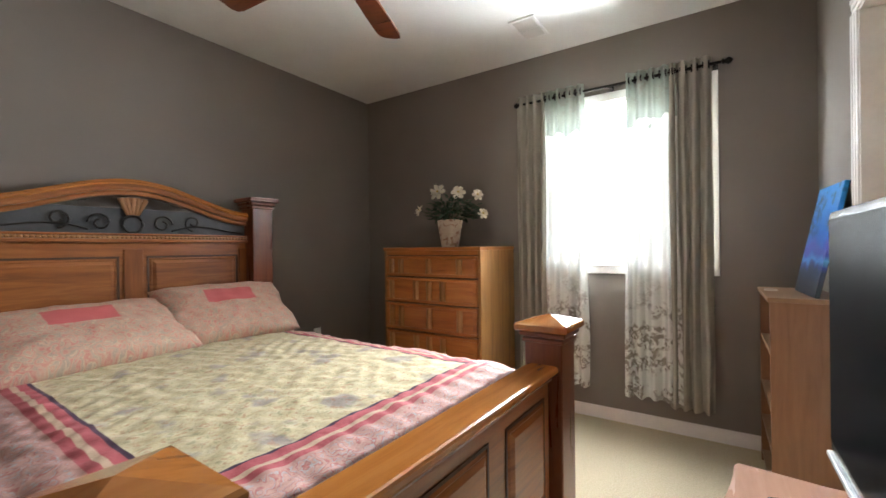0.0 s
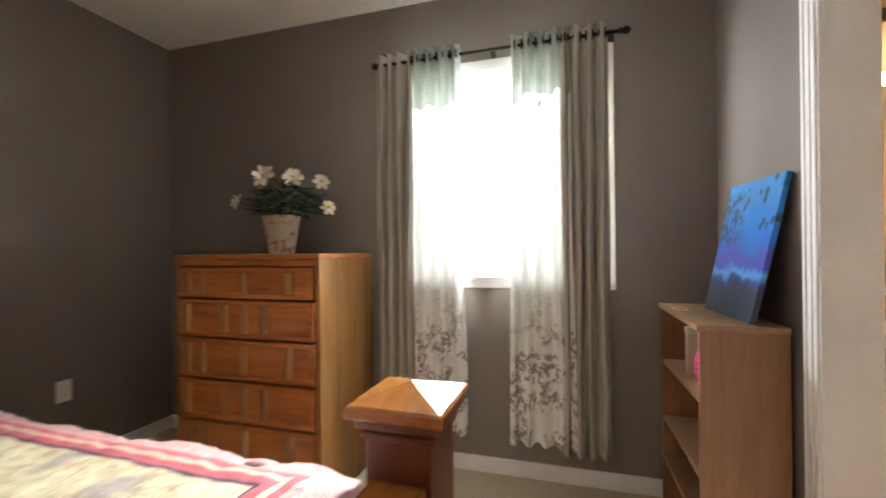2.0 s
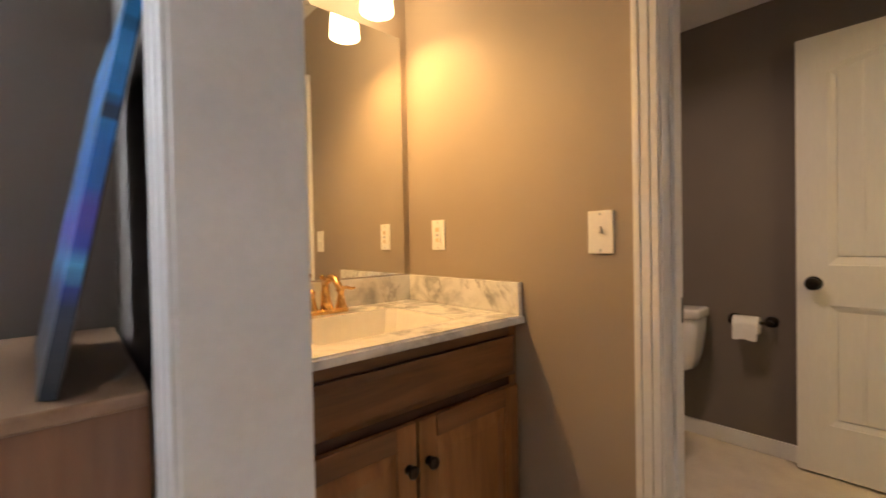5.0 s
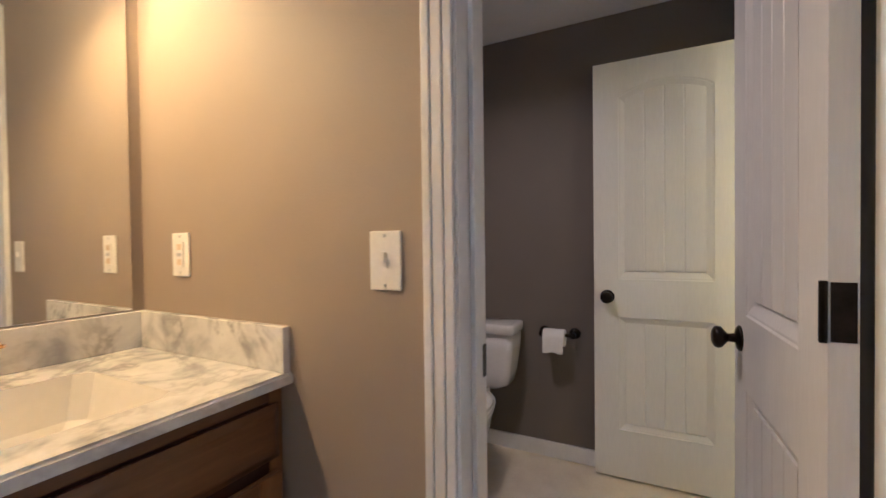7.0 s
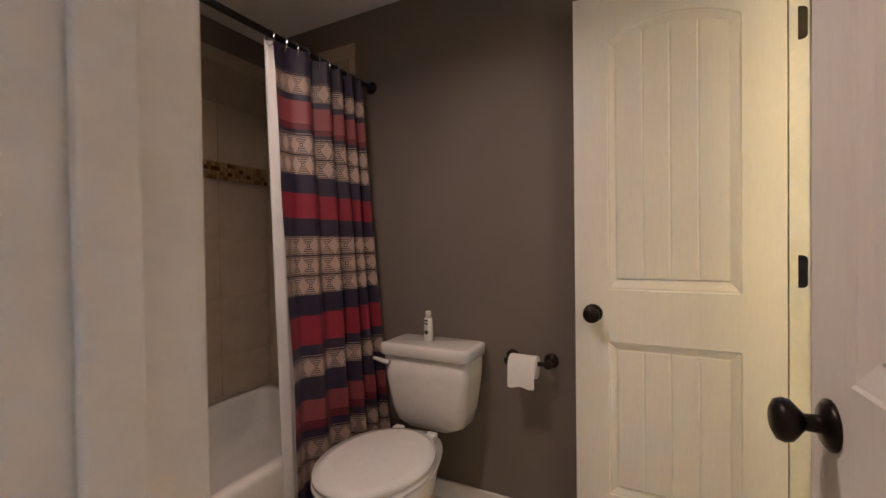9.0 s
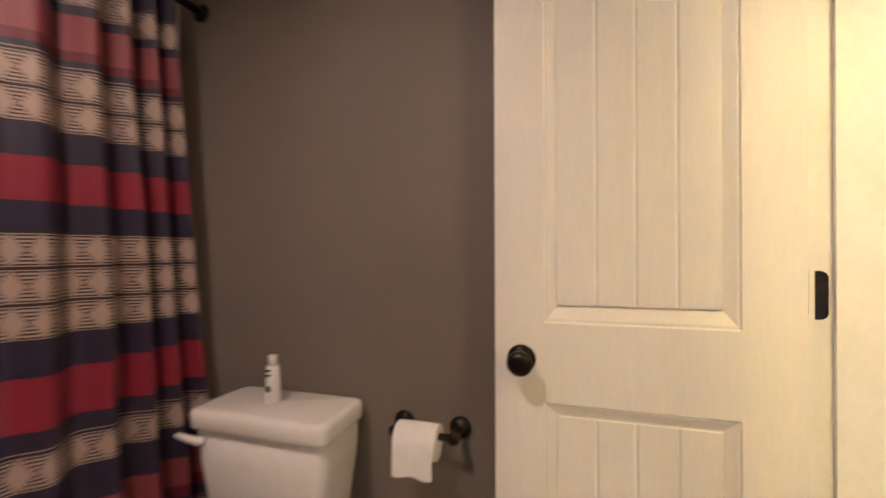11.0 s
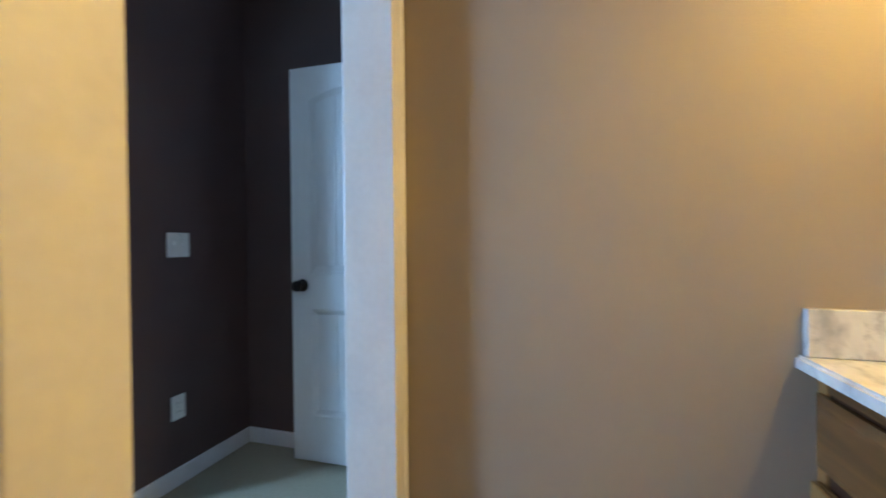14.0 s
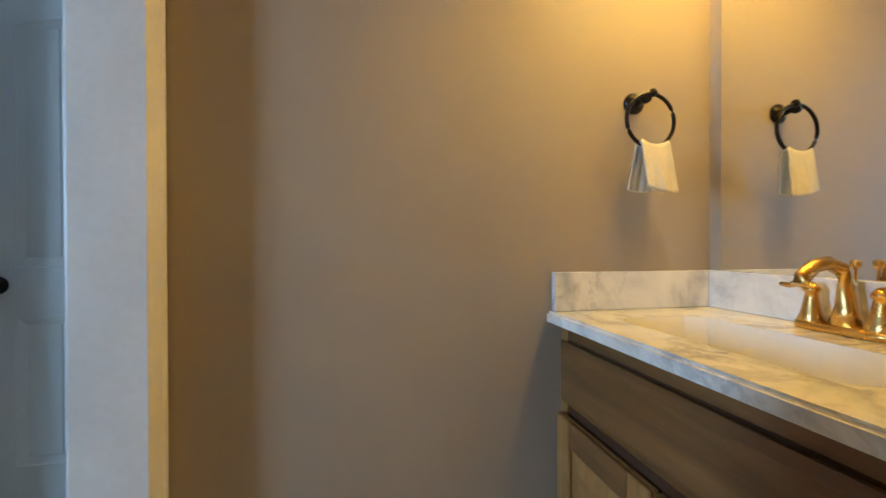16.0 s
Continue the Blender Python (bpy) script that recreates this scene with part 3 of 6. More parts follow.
def keep(bm, test):
    """A copy of a mesh with only the faces whose centre passes the test."""
    out = bm.copy()
    bmesh.ops.delete(out, geom=[f for f in out.faces if not test(f.calc_center_median())], context="FACES")
    return out


# ---- the shell of the rooms ----
H1, HB = 2.585, 2.45
XW, XE = -2.72, 0.56
YB, YN = -0.62, 3.14

structure("ground", box(-60, -60, -0.60, 60, 60, -0.45), M["grass"], "mown green lawn around the house", "ground")
structure("backdrop", box(-9, 14.0, -0.45, 9, 14.1, 14), M["haze"], "bright overcast sky beyond the window", "sky")
structure("floor_bedroom", box(XW - 0.12, YB - 0.12, -0.20, 0.625, YN + 0.12, 0.0), M["carpet"], "beige cut-pile carpet across the bedroom", "floor")
structure("floor_bath", box(0.625, 1.30, -0.20, 3.16, 4.02, 0.0), M["vinyl"], "smooth cream vinyl floor of the bathroom", "floor")
structure("floor_second_vanity", box(1.70, 0.55, -0.20, 3.22, 1.30, 0.0), M["vinyl"], "smooth cream vinyl floor by the second vanity", "floor")
bm = box(3.22, -0.45, -0.20, 6.44, 1.30, 0.0)
box(3.16, 1.30, -0.20, 6.44, 3.45, 0.0, 0, bm)
structure("floor_second_bedroom", bm, M["brown_carpet"], "brown carpet of the second bedroom", "floor")

structure("ceiling_bedroom", box(XW - 0.12, YB - 0.12, H1, 0.625, YN + 0.12, H1 + 0.1), M["ceil"], "matt white bedroom ceiling", "ceiling")
structure("ceiling_vanity", box(0.625, -0.7, HB, 1.59, 3.35, HB + 0.1), M["ceil"], "matt white ceiling over the vanity", "ceiling")
structure("ceiling_toilet", box(1.59, 1.445, 2.30, 3.22, 4.02, 2.40), M["ceil"], "matt white ceiling over the toilet and tub", "ceiling")
structure("ceiling_second_vanity", box(1.59, 0.5, HB, 3.22, 1.445, HB + 0.1), M["ceil"], "matt white ceiling over the second vanity", "ceiling")
structure("ceiling_second_bedroom", box(3.22, -0.45, H1, 6.44, 3.45, H1 + 0.1), M["ceil"], "matt white ceiling of the second bedroom", "ceiling")

WX0, WX1, WZ0, WZ1 = -1.01, 0.060, 1.047, 2.15
bm = box(XW - 0.12, YN, 0, WX0, YN + 0.14, H1)
box(WX1, YN, 0, 0.69, YN + 0.14, H1, 0, bm)
box(WX0, YN, 0, WX1, YN + 0.14, WZ0, 0, bm)
box(WX0, YN, WZ1, WX1, YN + 0.14, H1, 0, bm)
structure("wall_window", bm, M["brown"], "dark brown painted wall around the window", "wall")
structure("wall_headboard", box(XW - 0.12, YB, 0, XW, YN, H1), M["brown"], "dark brown painted wall behind the bed", "wall")
structure("wall_back", box(XW - 0.12, YB - 0.12, 0, 0.625, YB, H1), M["brown"], "dark brown painted bedroom wall", "wall")
J1N, J1S, DH = 2.33, 1.52, 2.04
for name, xa, xb, mat_, label in (("wall_east", XE, 0.625, M["brown"], "dark brown painted wall beside the bathroom opening"),
                                  ("wall_vanity_west", 0.625, 0.69, M["tan"], "taupe painted wall beside the vanity opening")):
    top = H1
    bm = box(xa, J1N + 0.02, 0, xb, YN, top)
    box(xa, YB, 0, xb, J1S - 0.02, top, 0, bm)
    box(xa, J1S - 0.02, DH + 0.02, xb, J1N + 0.02, top, 0, bm)
    structure(name, bm, mat_, label, "wall")
structure("wall_mirror", box(0.69, 3.225, 0, 1.59, 3.345, H1), M["tan"], "taupe painted wall behind the vanity mirror", "wall")
structure("wall_vanity_south", box(0.69, 0.60, 0, 1.59, 0.72, H1), M["tan"], "taupe painted wall closing the vanity room", "wall")
TN, TS = 2.225, 1.645
for name, xa, xb, mat_, label, yb in (("wall_end", 1.53, 1.59, M["tan"], "taupe painted wall at the end of the vanity", 0.72),
                                      ("wall_toilet_west", 1.59, 1.65, M["brown"], "dark brown painted wall of the toilet room", 1.55)):
    bm = box(xa, TN + 0.02, 0, xb, 3.225 if xa < 1.55 else 3.12, H1)
    box(xa, yb, 0, xb, TS - 0.02, H1, 0, bm)
    box(xa, TS - 0.02, DH + 0.02, xb, TN + 0.02, H1, 0, bm)
    structure(name, bm, mat_, label, "wall")
structure("wall_toilet_east", box(3.12, 1.55, 0, 3.22, 4.02, H1), M["brown"], "dark brown painted wall behind the toilet", "wall")
structure("wall_tub_north", box(1.53, 3.91, 0, 3.12, 4.03, H1), M["brown"], "dark brown painted wall above the tub tiles", "wall")
structure("wall_tub_west", box(1.53, 3.345, 0, 1.62, 3.91, H1), M["brown"], "dark brown painted wall at the end of the tub", "wall")
AE, AW = 3.115, 2.345
for name, ya, yb, mat_, label in (("wall_toilet_south", 1.445, 1.55, M["brown"], "dark brown painted wall beside the open door"),
                                  ("wall_second_vanity_north", 1.404, 1.445, M["tan"], "taupe painted wall beside the second vanity")):
    bm = box(1.65, ya, 0, AW - 0.02, yb, H1)
    box(AE + 0.02, ya, 0, 3.22, yb, H1, 0, bm)
    box(AW - 0.02, ya, DH + 0.02, AE + 0.02, yb, H1, 0, bm)
    structure(name, bm, mat_, label, "wall")
structure("wall_second_mirror", box(1.73, 0.70, 0, 1.884, 1.39, H1), M["tan"], "taupe painted wall behind the second mirror", "wall")
structure("wall_towel", box(1.73, 0.58, 0, 3.15, 0.70, H1), M["tan"], "taupe painted wall behind the towel ring", "wall")
OS, ON = 0.772, 1.398
for name, xa, xb, mat_, label in (("wall_second_vanity_east", 3.15, 3.22, M["tan"], "taupe painted wall around the second bedroom opening"),
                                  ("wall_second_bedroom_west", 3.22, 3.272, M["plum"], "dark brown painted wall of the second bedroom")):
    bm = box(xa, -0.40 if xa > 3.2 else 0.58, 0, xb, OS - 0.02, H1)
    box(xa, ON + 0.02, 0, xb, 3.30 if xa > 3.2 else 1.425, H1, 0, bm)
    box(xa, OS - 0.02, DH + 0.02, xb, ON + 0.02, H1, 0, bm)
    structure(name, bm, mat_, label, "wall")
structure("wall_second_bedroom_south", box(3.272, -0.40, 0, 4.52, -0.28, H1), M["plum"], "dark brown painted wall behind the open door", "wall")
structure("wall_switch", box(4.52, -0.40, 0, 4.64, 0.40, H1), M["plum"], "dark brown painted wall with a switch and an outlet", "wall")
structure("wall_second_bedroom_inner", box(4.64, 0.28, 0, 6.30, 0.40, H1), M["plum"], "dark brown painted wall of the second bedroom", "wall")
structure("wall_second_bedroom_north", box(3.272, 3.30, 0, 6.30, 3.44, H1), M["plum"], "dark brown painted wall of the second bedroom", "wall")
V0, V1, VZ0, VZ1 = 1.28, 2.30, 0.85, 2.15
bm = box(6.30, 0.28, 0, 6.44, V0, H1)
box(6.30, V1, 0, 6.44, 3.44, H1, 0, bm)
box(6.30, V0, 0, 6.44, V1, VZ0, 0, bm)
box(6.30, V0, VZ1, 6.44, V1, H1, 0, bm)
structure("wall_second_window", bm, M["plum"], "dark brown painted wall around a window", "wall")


def skirting(name, segments, label="white painted baseboard along the wall foot"):
    """Boards along walls: x0, y0, x1, y1 of each, with a stepped top."""
    for x0, y0, x1, y1 in segments:
        bm = box(min(x0, x1), min(y0, y1), 0.0, max(x0, x1), max(y0, y1), 0.085, 0.004)
        structure("baseboard", bm, M["trim"], label, "baseboard")


B = 0.013
skirting("baseboard", [(XW, YN - B, 0.55, YN), (XW, YB, XW + B, YN - B), (XE - B, 2.42, XE, YN - B), (XE - B, YB, XE, 1.44),
                       (1.53 - B, 2.30, 1.53, 2.65), (3.12 - B, 1.575, 3.12, 3.08), (1.65, 2.30, 1.65 + B, 3.08), (1.66, 1.55, 2.27, 1.55 + B),
                       (2.30, 0.70, 3.12, 0.70 + B), (3.272, -0.28, 4.52, -0.28 + B), (4.52 - B, -0.267, 4.52, 0.40), (4.51, 0.40, 6.3, 0.40 + B), (3.272, 1.46, 3.272 + B, 3.3), (3.272, -0.26, 3.272 + B, 0.69)])


def casing(axis, face, out, a0, a1, top, label="white painted moulded door casing"):
    """Moulded casing round an opening in the plane axis = face; out is the side (+1, -1) it stands on; a0..a1 the opening."""
    w = 0.060

    def strip(s0, s1, z0, z1, t0, t1, bm):
        lo, hi = sorted((face + out * t0, face + out * t1))
        if axis == "x":
            box(lo, s0, z0, hi, s1, z1, 0.003, bm)
        else:
            box(s0, lo, z0, s1, hi, z1, 0.003, bm)
    for side, edge in ((-1, a0), (1, a1)):
        bm = bmesh.new()
        e = edge + side * 0.006
        for p, q, t in ((0, 0.019, 0.0115), (0.019, 0.042, 0.0145), (0.042, w, 0.0175)):
            lo, hi = sorted((e + side * p, e + side * q))
            strip(lo, hi, 0, top + 0.006, 0, t, bm)
        structure("trim", bm, M["trim"], label, "door casing")
    bm = bmesh.new()
    for p, q, t in ((0, 0.019, 0.0115), (0.019, 0.042, 0.0145), (0.042, w, 0.0175)):
        strip(a0 - 0.006 - w, a1 + 0.006 + w, top + 0.006 + p, top + 0.006 + q, 0, t, bm)
    structure("trim", bm, M["trim"], label, "door casing")


def jamb(axis, lo, hi, a0, a1, top, stop=None, stop_w=0.034, label="white painted door jamb lining"):
    """Lining boards inside an opening from lo to hi through the wall, with a door stop where given."""
    for s0, s1, z0, z1 in ((a0 - 0.019, a0, 0, top), (a1, a1 + 0.019, 0, top), (a0 - 0.019, a1 + 0.019, top, top + 0.019)):
        bm = box(lo, s0, z0, hi, s1, z1, 0.0015) if axis == "x" else box(s0, lo, z0, s1, hi, z1, 0.0015)
        structure("trim", bm, M["trim"], label, "door jamb")
    if stop is not None:
        for s0, s1, z0, z1 in ((a0 + 0.0005, a0 + 0.011, 0, top - 0.012), (a1 - 0.011, a1 - 0.0005, 0, top - 0.012), (a0, a1, top - 0.011, top - 0.0005)):
            bm = box(stop, s0, z0, stop + stop_w, s1, z1, 0.002) if axis == "x" else box(s0, stop, z0, s1, stop + stop_w, z1, 0.002)
            structure("trim", bm, M["trim"], "white painted door stop strip", "door stop")


jamb("x", XE - 0.004, 0.694, J1S, J1N, DH)
casing("x", XE, -1, J1S, J1N, DH)
casing("x", 0.69, 1, J1S, J1N, DH)
jamb("x", 1.526, 1.654, TS, TN, DH, 1.575)
casing("x", 1.53, -1, TS, TN, DH)
casing("x", 1.65, 1, TS, TN, DH)
jamb("y", 1.414, 1.554, AW, AE, DH, 1.4165, 0.084)
casing("y", 1.55, 1, AW, AE, DH)
jamb("x", 3.146, 3.276, OS, ON, DH)
# narrow casing legs squeezed between the corner and the opening
structure("trim", box(3.1450, 0.704, 0, 3.154, OS - 0.006, 2.10, 0.003), M["trim"], "narrow white casing beside the corner", "door casing")
structure("trim", box(3.1415, 0.704, 0, 3.154, 0.722, 2.10, 0.003), M["trim"], "narrow white casing bead beside the corner", "door casing")
structure("trim", box(3.1450, OS - 0.006, DH + 0.006, 3.15, 1.385, 2.10, 0.003), M["trim"], "white painted head casing", "door casing")
casing("x", 3.272, 1, OS, ON, DH)


# ---- windows ----
def window(name, width, z0, z1, at, rz, label, w=0.058):
    """A hung window whose room side is local -y: casing, sill, sashes and panes."""
    top = thing(name, at[0], at[1], 0, label, "window", "", "structure", rz)
    x0, x1, y = -width / 2, width / 2, 0.0
    for n, b in (("side_casing", box(x0 - w, y - 0.016, z0 - w, x0, y, z1 + w, 0.004)), ("side_casing", box(x1, y - 0.016, z0 - w, x1 + w, y, z1 + w, 0.004)),
                 ("head_casing", box(x0, y - 0.016, z1, x1, y, z1 + w, 0.004)), ("window_sill", box(x0, y - 0.022, z0 - w, x1, y, z0 - 0.012, 0.004)),
                 ("sill_board", box(x0, y - 0.03, z0 - 0.012, x1, y + 0.08, z0 + 0.006, 0.003)),
                 ("reveal", box(x0, y, z0, x0 + 0.012, y + 0.13, z1)), ("reveal", box(x1 - 0.012, y, z0, x1, y + 0.13, z1)), ("reveal", box(x0 + 0.012, y, z1 - 0.012, x1 - 0.012, y + 0.13, z1))):
        part(n, b, M["trim"], top, "", False, True)
    mid = (z0 + z1) / 2 + 0.02
    for k, (a, c, yy) in enumerate(((z0 + 0.006, mid + 0.02, y + 0.06), (mid - 0.02, z1 - 0.012, y + 0.09))):
        bm = bmesh.new()
        s = 0.04
        box(x0 + 0.012, yy, a, x0 + 0.012 + s, yy + 0.025, c, 0.003, bm), box(x1 - 0.012 - s, yy, a, x1 - 0.012, yy + 0.025, c, 0.003, bm)
        box(x0 + 0.012 + s, yy, a, x1 - 0.012 - s, yy + 0.025, a + s, 0.003, bm), box(x0 + 0.012 + s, yy, c - s, x1 - 0.012 - s, yy + 0.025, c, 0.003, bm)
        sash = part("sash", bm, M["trim"], top, "", False, True)
        pane = part("pane", box(x0 + 0.012 + s, yy + 0.010, a + s, x1 - 0.012 - s, yy + 0.014, c - s), M["glass"], sash, "clear window pane", False, True)
        pane.visible_shadow = False
    return top


window("window_1", WX1 - WX0, WZ0, WZ1, ((WX0 + WX1) / 2, YN), 0, "white framed hung window with bright daylight behind it")
window("window_2", V1 - V0, VZ0, VZ1, (6.30, (V0 + V1) / 2), -90, "white framed window of the second bedroom")


# ---- doors ----
def knob_set(parent, x, z, y_front, y_back, half=True):
    """Round knobs on both faces; the leaf runs along x, faces at y_front (+) and y_back (-)."""
    for s, y in ((1, y_front), (-1, y_back)):
        p = [(0.033, 0.0), (0.033, 0.004), (0.026, 0.009), (0.012, 0.012), (0.011, 0.028), (0.018, 0.034), (0.027, 0.042), (0.029, 0.050), (0.026, 0.058), (0.016, 0.063), (0.004, 0.064)]
        bm = lathe([(r, s * h) for r, h in p], x, y, z, "y", 24)
        part("door_knob", bm, M["black"], parent, "round oil-rubbed bronze knob", True, True)


def door_face(width, height, y, out, bm):
    """One face with an arched upper panel and a square lower panel, both filled with grooved planks."""
    st, d = 0.113, 0.0080
    z_top, z_mid0, z_mid1, z_bot = height - 0.115, 0.969, 0.785, 0.235
    arch = 0.055
    n = 14
    x0, x1 = st, width - st

    def up(x):
        k = (x - x0) / (x1 - x0)
        return z_top - arch + arch * math.sin(math.pi * k) ** 0.75 if 0 < k < 1 else z_top - arch

    def quad(pts):
        bm.faces.new([bm.verts.new(p) for p in pts])
    yo = y
    yi = y - out * d
    for a, c in ((0, x0), (x1, width)):
        quad([(a, yo, 0), (c, yo, 0), (c, yo, height), (a, yo, height)])
    xs = [x0 + (x1 - x0) * i / n for i in range(n + 1)]
    for a, c in zip(xs, xs[1:]):
        quad([(a, yo, up(a)), (c, yo, up(c)), (c, yo, height), (a, yo, height)])
    quad([(x0, yo, z_mid1), (x1, yo, z_mid1), (x1, yo, z_mid0), (x0, yo, z_mid0)])
    quad([(x0, yo, 0), (x1, yo, 0), (x1, yo, z_bot), (x0, yo, z_bot)])
    m1, m2 = 0.011, 0.034
    for lo, hi in ((z_bot, None), (z_mid0, 1)):
        if hi is None:
            outer = [(x0, z_bot), (x1, z_bot), (x1, z_mid1), (x0, z_mid1)]
            zt = lambda x, off: z_mid1 - off
        else:
            outer = [(x0, z_mid0), (x1, z_mid0)] + [(x, up(x)) for x in reversed(xs)]
            zt = lambda x, off: up(x) - off
        low = lo
        foot = lo + (m2 - 0.002) * (1.34 if hi else 1.0)
        cx = (x0 + x1) / 2

        def inset(p, off):
            x, z = p
            nx = x0 + off if x <= x0 + 1e-6 else x1 - off if x >= x1 - 1e-6 else cx + (x - cx) * (1 - 2 * off / (x1 - x0))
            nz = low + off * (1.34 if hi else 1.0) if z <= low + 1e-6 else z - off
            return nx, nz
        profile = ((0.0, 0.0), (0.0030, 0.0036), (0.0070, 0.0040), (0.0290, 0.0150), (0.0322, 0.0150), (m2 - 0.002, d))
        rings = [[(*inset(p, off), yo - out * dep) for p in outer] for off, dep in profile]
        for ra, rb in zip(rings, rings[1:]):
            for i in range(len(ra)):
                j = (i + 1) % len(ra)
                quad([(ra[i][0], ra[i][2], ra[i][1]), (ra[j][0], ra[j][2], ra[j][1]), (rb[j][0], rb[j][2], rb[j][1]), (rb[i][0], rb[i][2], rb[i][1])])
        # planks with V grooves
        a, c = x0 + m2 - 0.002, x1 - m2 + 0.002
        k = 4
        pw = (c - a) / k
        g = 0.005
        for i in range(k):
            pa, pc = a + i * pw, a + (i + 1) * pw
            segs = [(pa, 0.0035 if i else 0.0), (pa + g, 0.0), (pc - g, 0.0), (pc, 0.0035 if i < k - 1 else 0.0)]
            for (xa, da), (xb, db) in zip(segs, segs[1:]):
                sub = 4 if xb - xa > 0.02 else 1
                for s in range(sub):
                    ua, ub = xa + (xb - xa) * s / sub, xa + (xb - xa) * (s + 1) / sub
                    ta = zt(min(max(ua, x0 + m2), x1 - m2), m2 - 0.003)
                    tb = zt(min(max(ub, x0 + m2), x1 - m2), m2 - 0.003)
                    quad([(ua, yi - out * da, foot), (ub, yi - out * db, foot), (ub, yi - out * db, tb), (ua, yi - out * da, ta)])


def panel_door(name, x, y, rz, width, label, knob_z=0.884, height=2.02, jamb_leaf=False):
    """A leaf along local x from its hinge at 0; faces at local y 0 and 0.035."""
    t = 0.035
    top = thing(name, x, y, 0.012, label, "door", "", "structure", rz)
    bm = bmesh.new()
    door_face(width, height, t, 1, bm)
    door_face(width, height, 0, -1, bm)
    # edges
    for p in ([(0, 0, 0), (0, t, 0), (0, t, height), (0, 0, height)], [(width, 0, 0), (width, t, 0), (width, t, height), (width, 0, height)],
              [(0, 0, height), (width, 0, height), (width, t, height), (0, t, height)], [(0, 0, 0), (width, 0, 0), (width, t, 0), (0, t, 0)]):
        bm.faces.new([bm.verts.new(q) for q in p])
    bmesh.ops.remove_doubles(bm, verts=bm.verts, dist=0.0004)
    part("leaf", bm, M["door"], top, "", False, True)
    knob_set(top, width - 0.062, knob_z, t, 0)
    part("latch_plate", box(width - 0.001, 0.006, knob_z - 0.03, width + 0.0015, 0.029, knob_z + 0.03), M["black"], top, "bronze latch plate", False, True)
    for hz in (0.22, 1.052, 1.82):
        bm = box(-0.002, 0.003, hz - 0.043, 0.0, 0.032, hz + 0.043)
        if jamb_leaf:
            # the other leaf, let into the jamb
            prism([(-0.041, -0.062), (-0.053, -0.062), (-0.061, -0.058), (-0.065, -0.050), (-0.065, 0.028), (-0.061, 0.036), (-0.053, 0.040), (-0.041, 0.040)], lambda p, q: (p, -0.032, hz + q), (0, 0.0032, 0), bm)
        else:
            box(0.0005, t - 0.001, hz - 0.043, 0.012, t + 0.0015, hz + 0.043, 0.001, bm)
        lathe([(0.0045, hz - 0.045), (0.0055, hz - 0.043), (0.0055, hz + 0.043), (0.0045, hz + 0.045)], 0.001, -0.022 if jamb_leaf else t + 0.005, 0, "z", 10, bm)
        part("hinge", bm, M["black"], top, "bronze door hinge", False, True)
    return top


# the door that leads to the second vanity, standing wide open
panel_door("door_1", 3.085, 1.572, 90.9, 0.620, "white two-panel plank door standing wide open beside the toilet", jamb_leaf=True)
# the toilet room's own door
panel_door("door_2", 1.648, 1.662, 3.0, 0.575, "white two-panel plank door swung open into the toilet room", 0.903)
structure("trim", box(1.600, TN - 0.002, 0.90, 1.650, TN + 0.001, 0.965, 0.001), M["black"], "dark bronze strike plate on the jamb", "strike plate")
# the bedroom door of the second bedroom
panel_door("door_3", 4.13 - 0.74, -0.215, 1.5, 0.74, "white two-panel door open against a dark wall", 0.906)


# ---- the bed ----
def cap_post(parent, cx, cy, z_top, w, cap_w, material, cap_mat, pyramid):
    """A square post with a stepped moulding and a cap."""
    h = w / 2
    part("post", box(cx - h, cy - h, 0.0, cx + h, cy + h, z_top - 0.045, 0.006), material, parent)
    c = cap_w / 2
    bm = box(cx - h - 0.008, cy - h - 0.008, z_top - 0.075, cx + h + 0.008, cy + h + 0.008, z_top - 0.058, 0.005)
    box(cx - c + 0.014, cy - c + 0.014, z_top - 0.052, cx + c - 0.014, cy + c - 0.014, z_top - 0.030, 0.007, bm)
    part("post_moulding", bm, material, parent)
    bm = bmesh.new()
    ring = []
    for r, z in ((c - 0.006, z_top - 0.030), (c, z_top - 0.024), (c, z_top - 0.006), (c - 0.005, z_top)):
        ring.append([bm.verts.new((cx + sx * r, cy + sy * r, z)) for sx, sy in ((-1, -1), (1, -1), (1, 1), (-1, 1))])
    for a, b in zip(ring, ring[1:]):
        for i in range(4):
            bm.faces.new((a[i], a[(i + 1) % 4], b[(i + 1) % 4], b[i]))
    bm.faces.new(ring[0])
    peak = bm.verts.new((cx, cy, z_top + pyramid))
    for i in range(4):
        bm.faces.new((ring[-1][i], ring[-1][(i + 1) % 4], peak))
    part("post_cap", bm, cap_mat, parent)


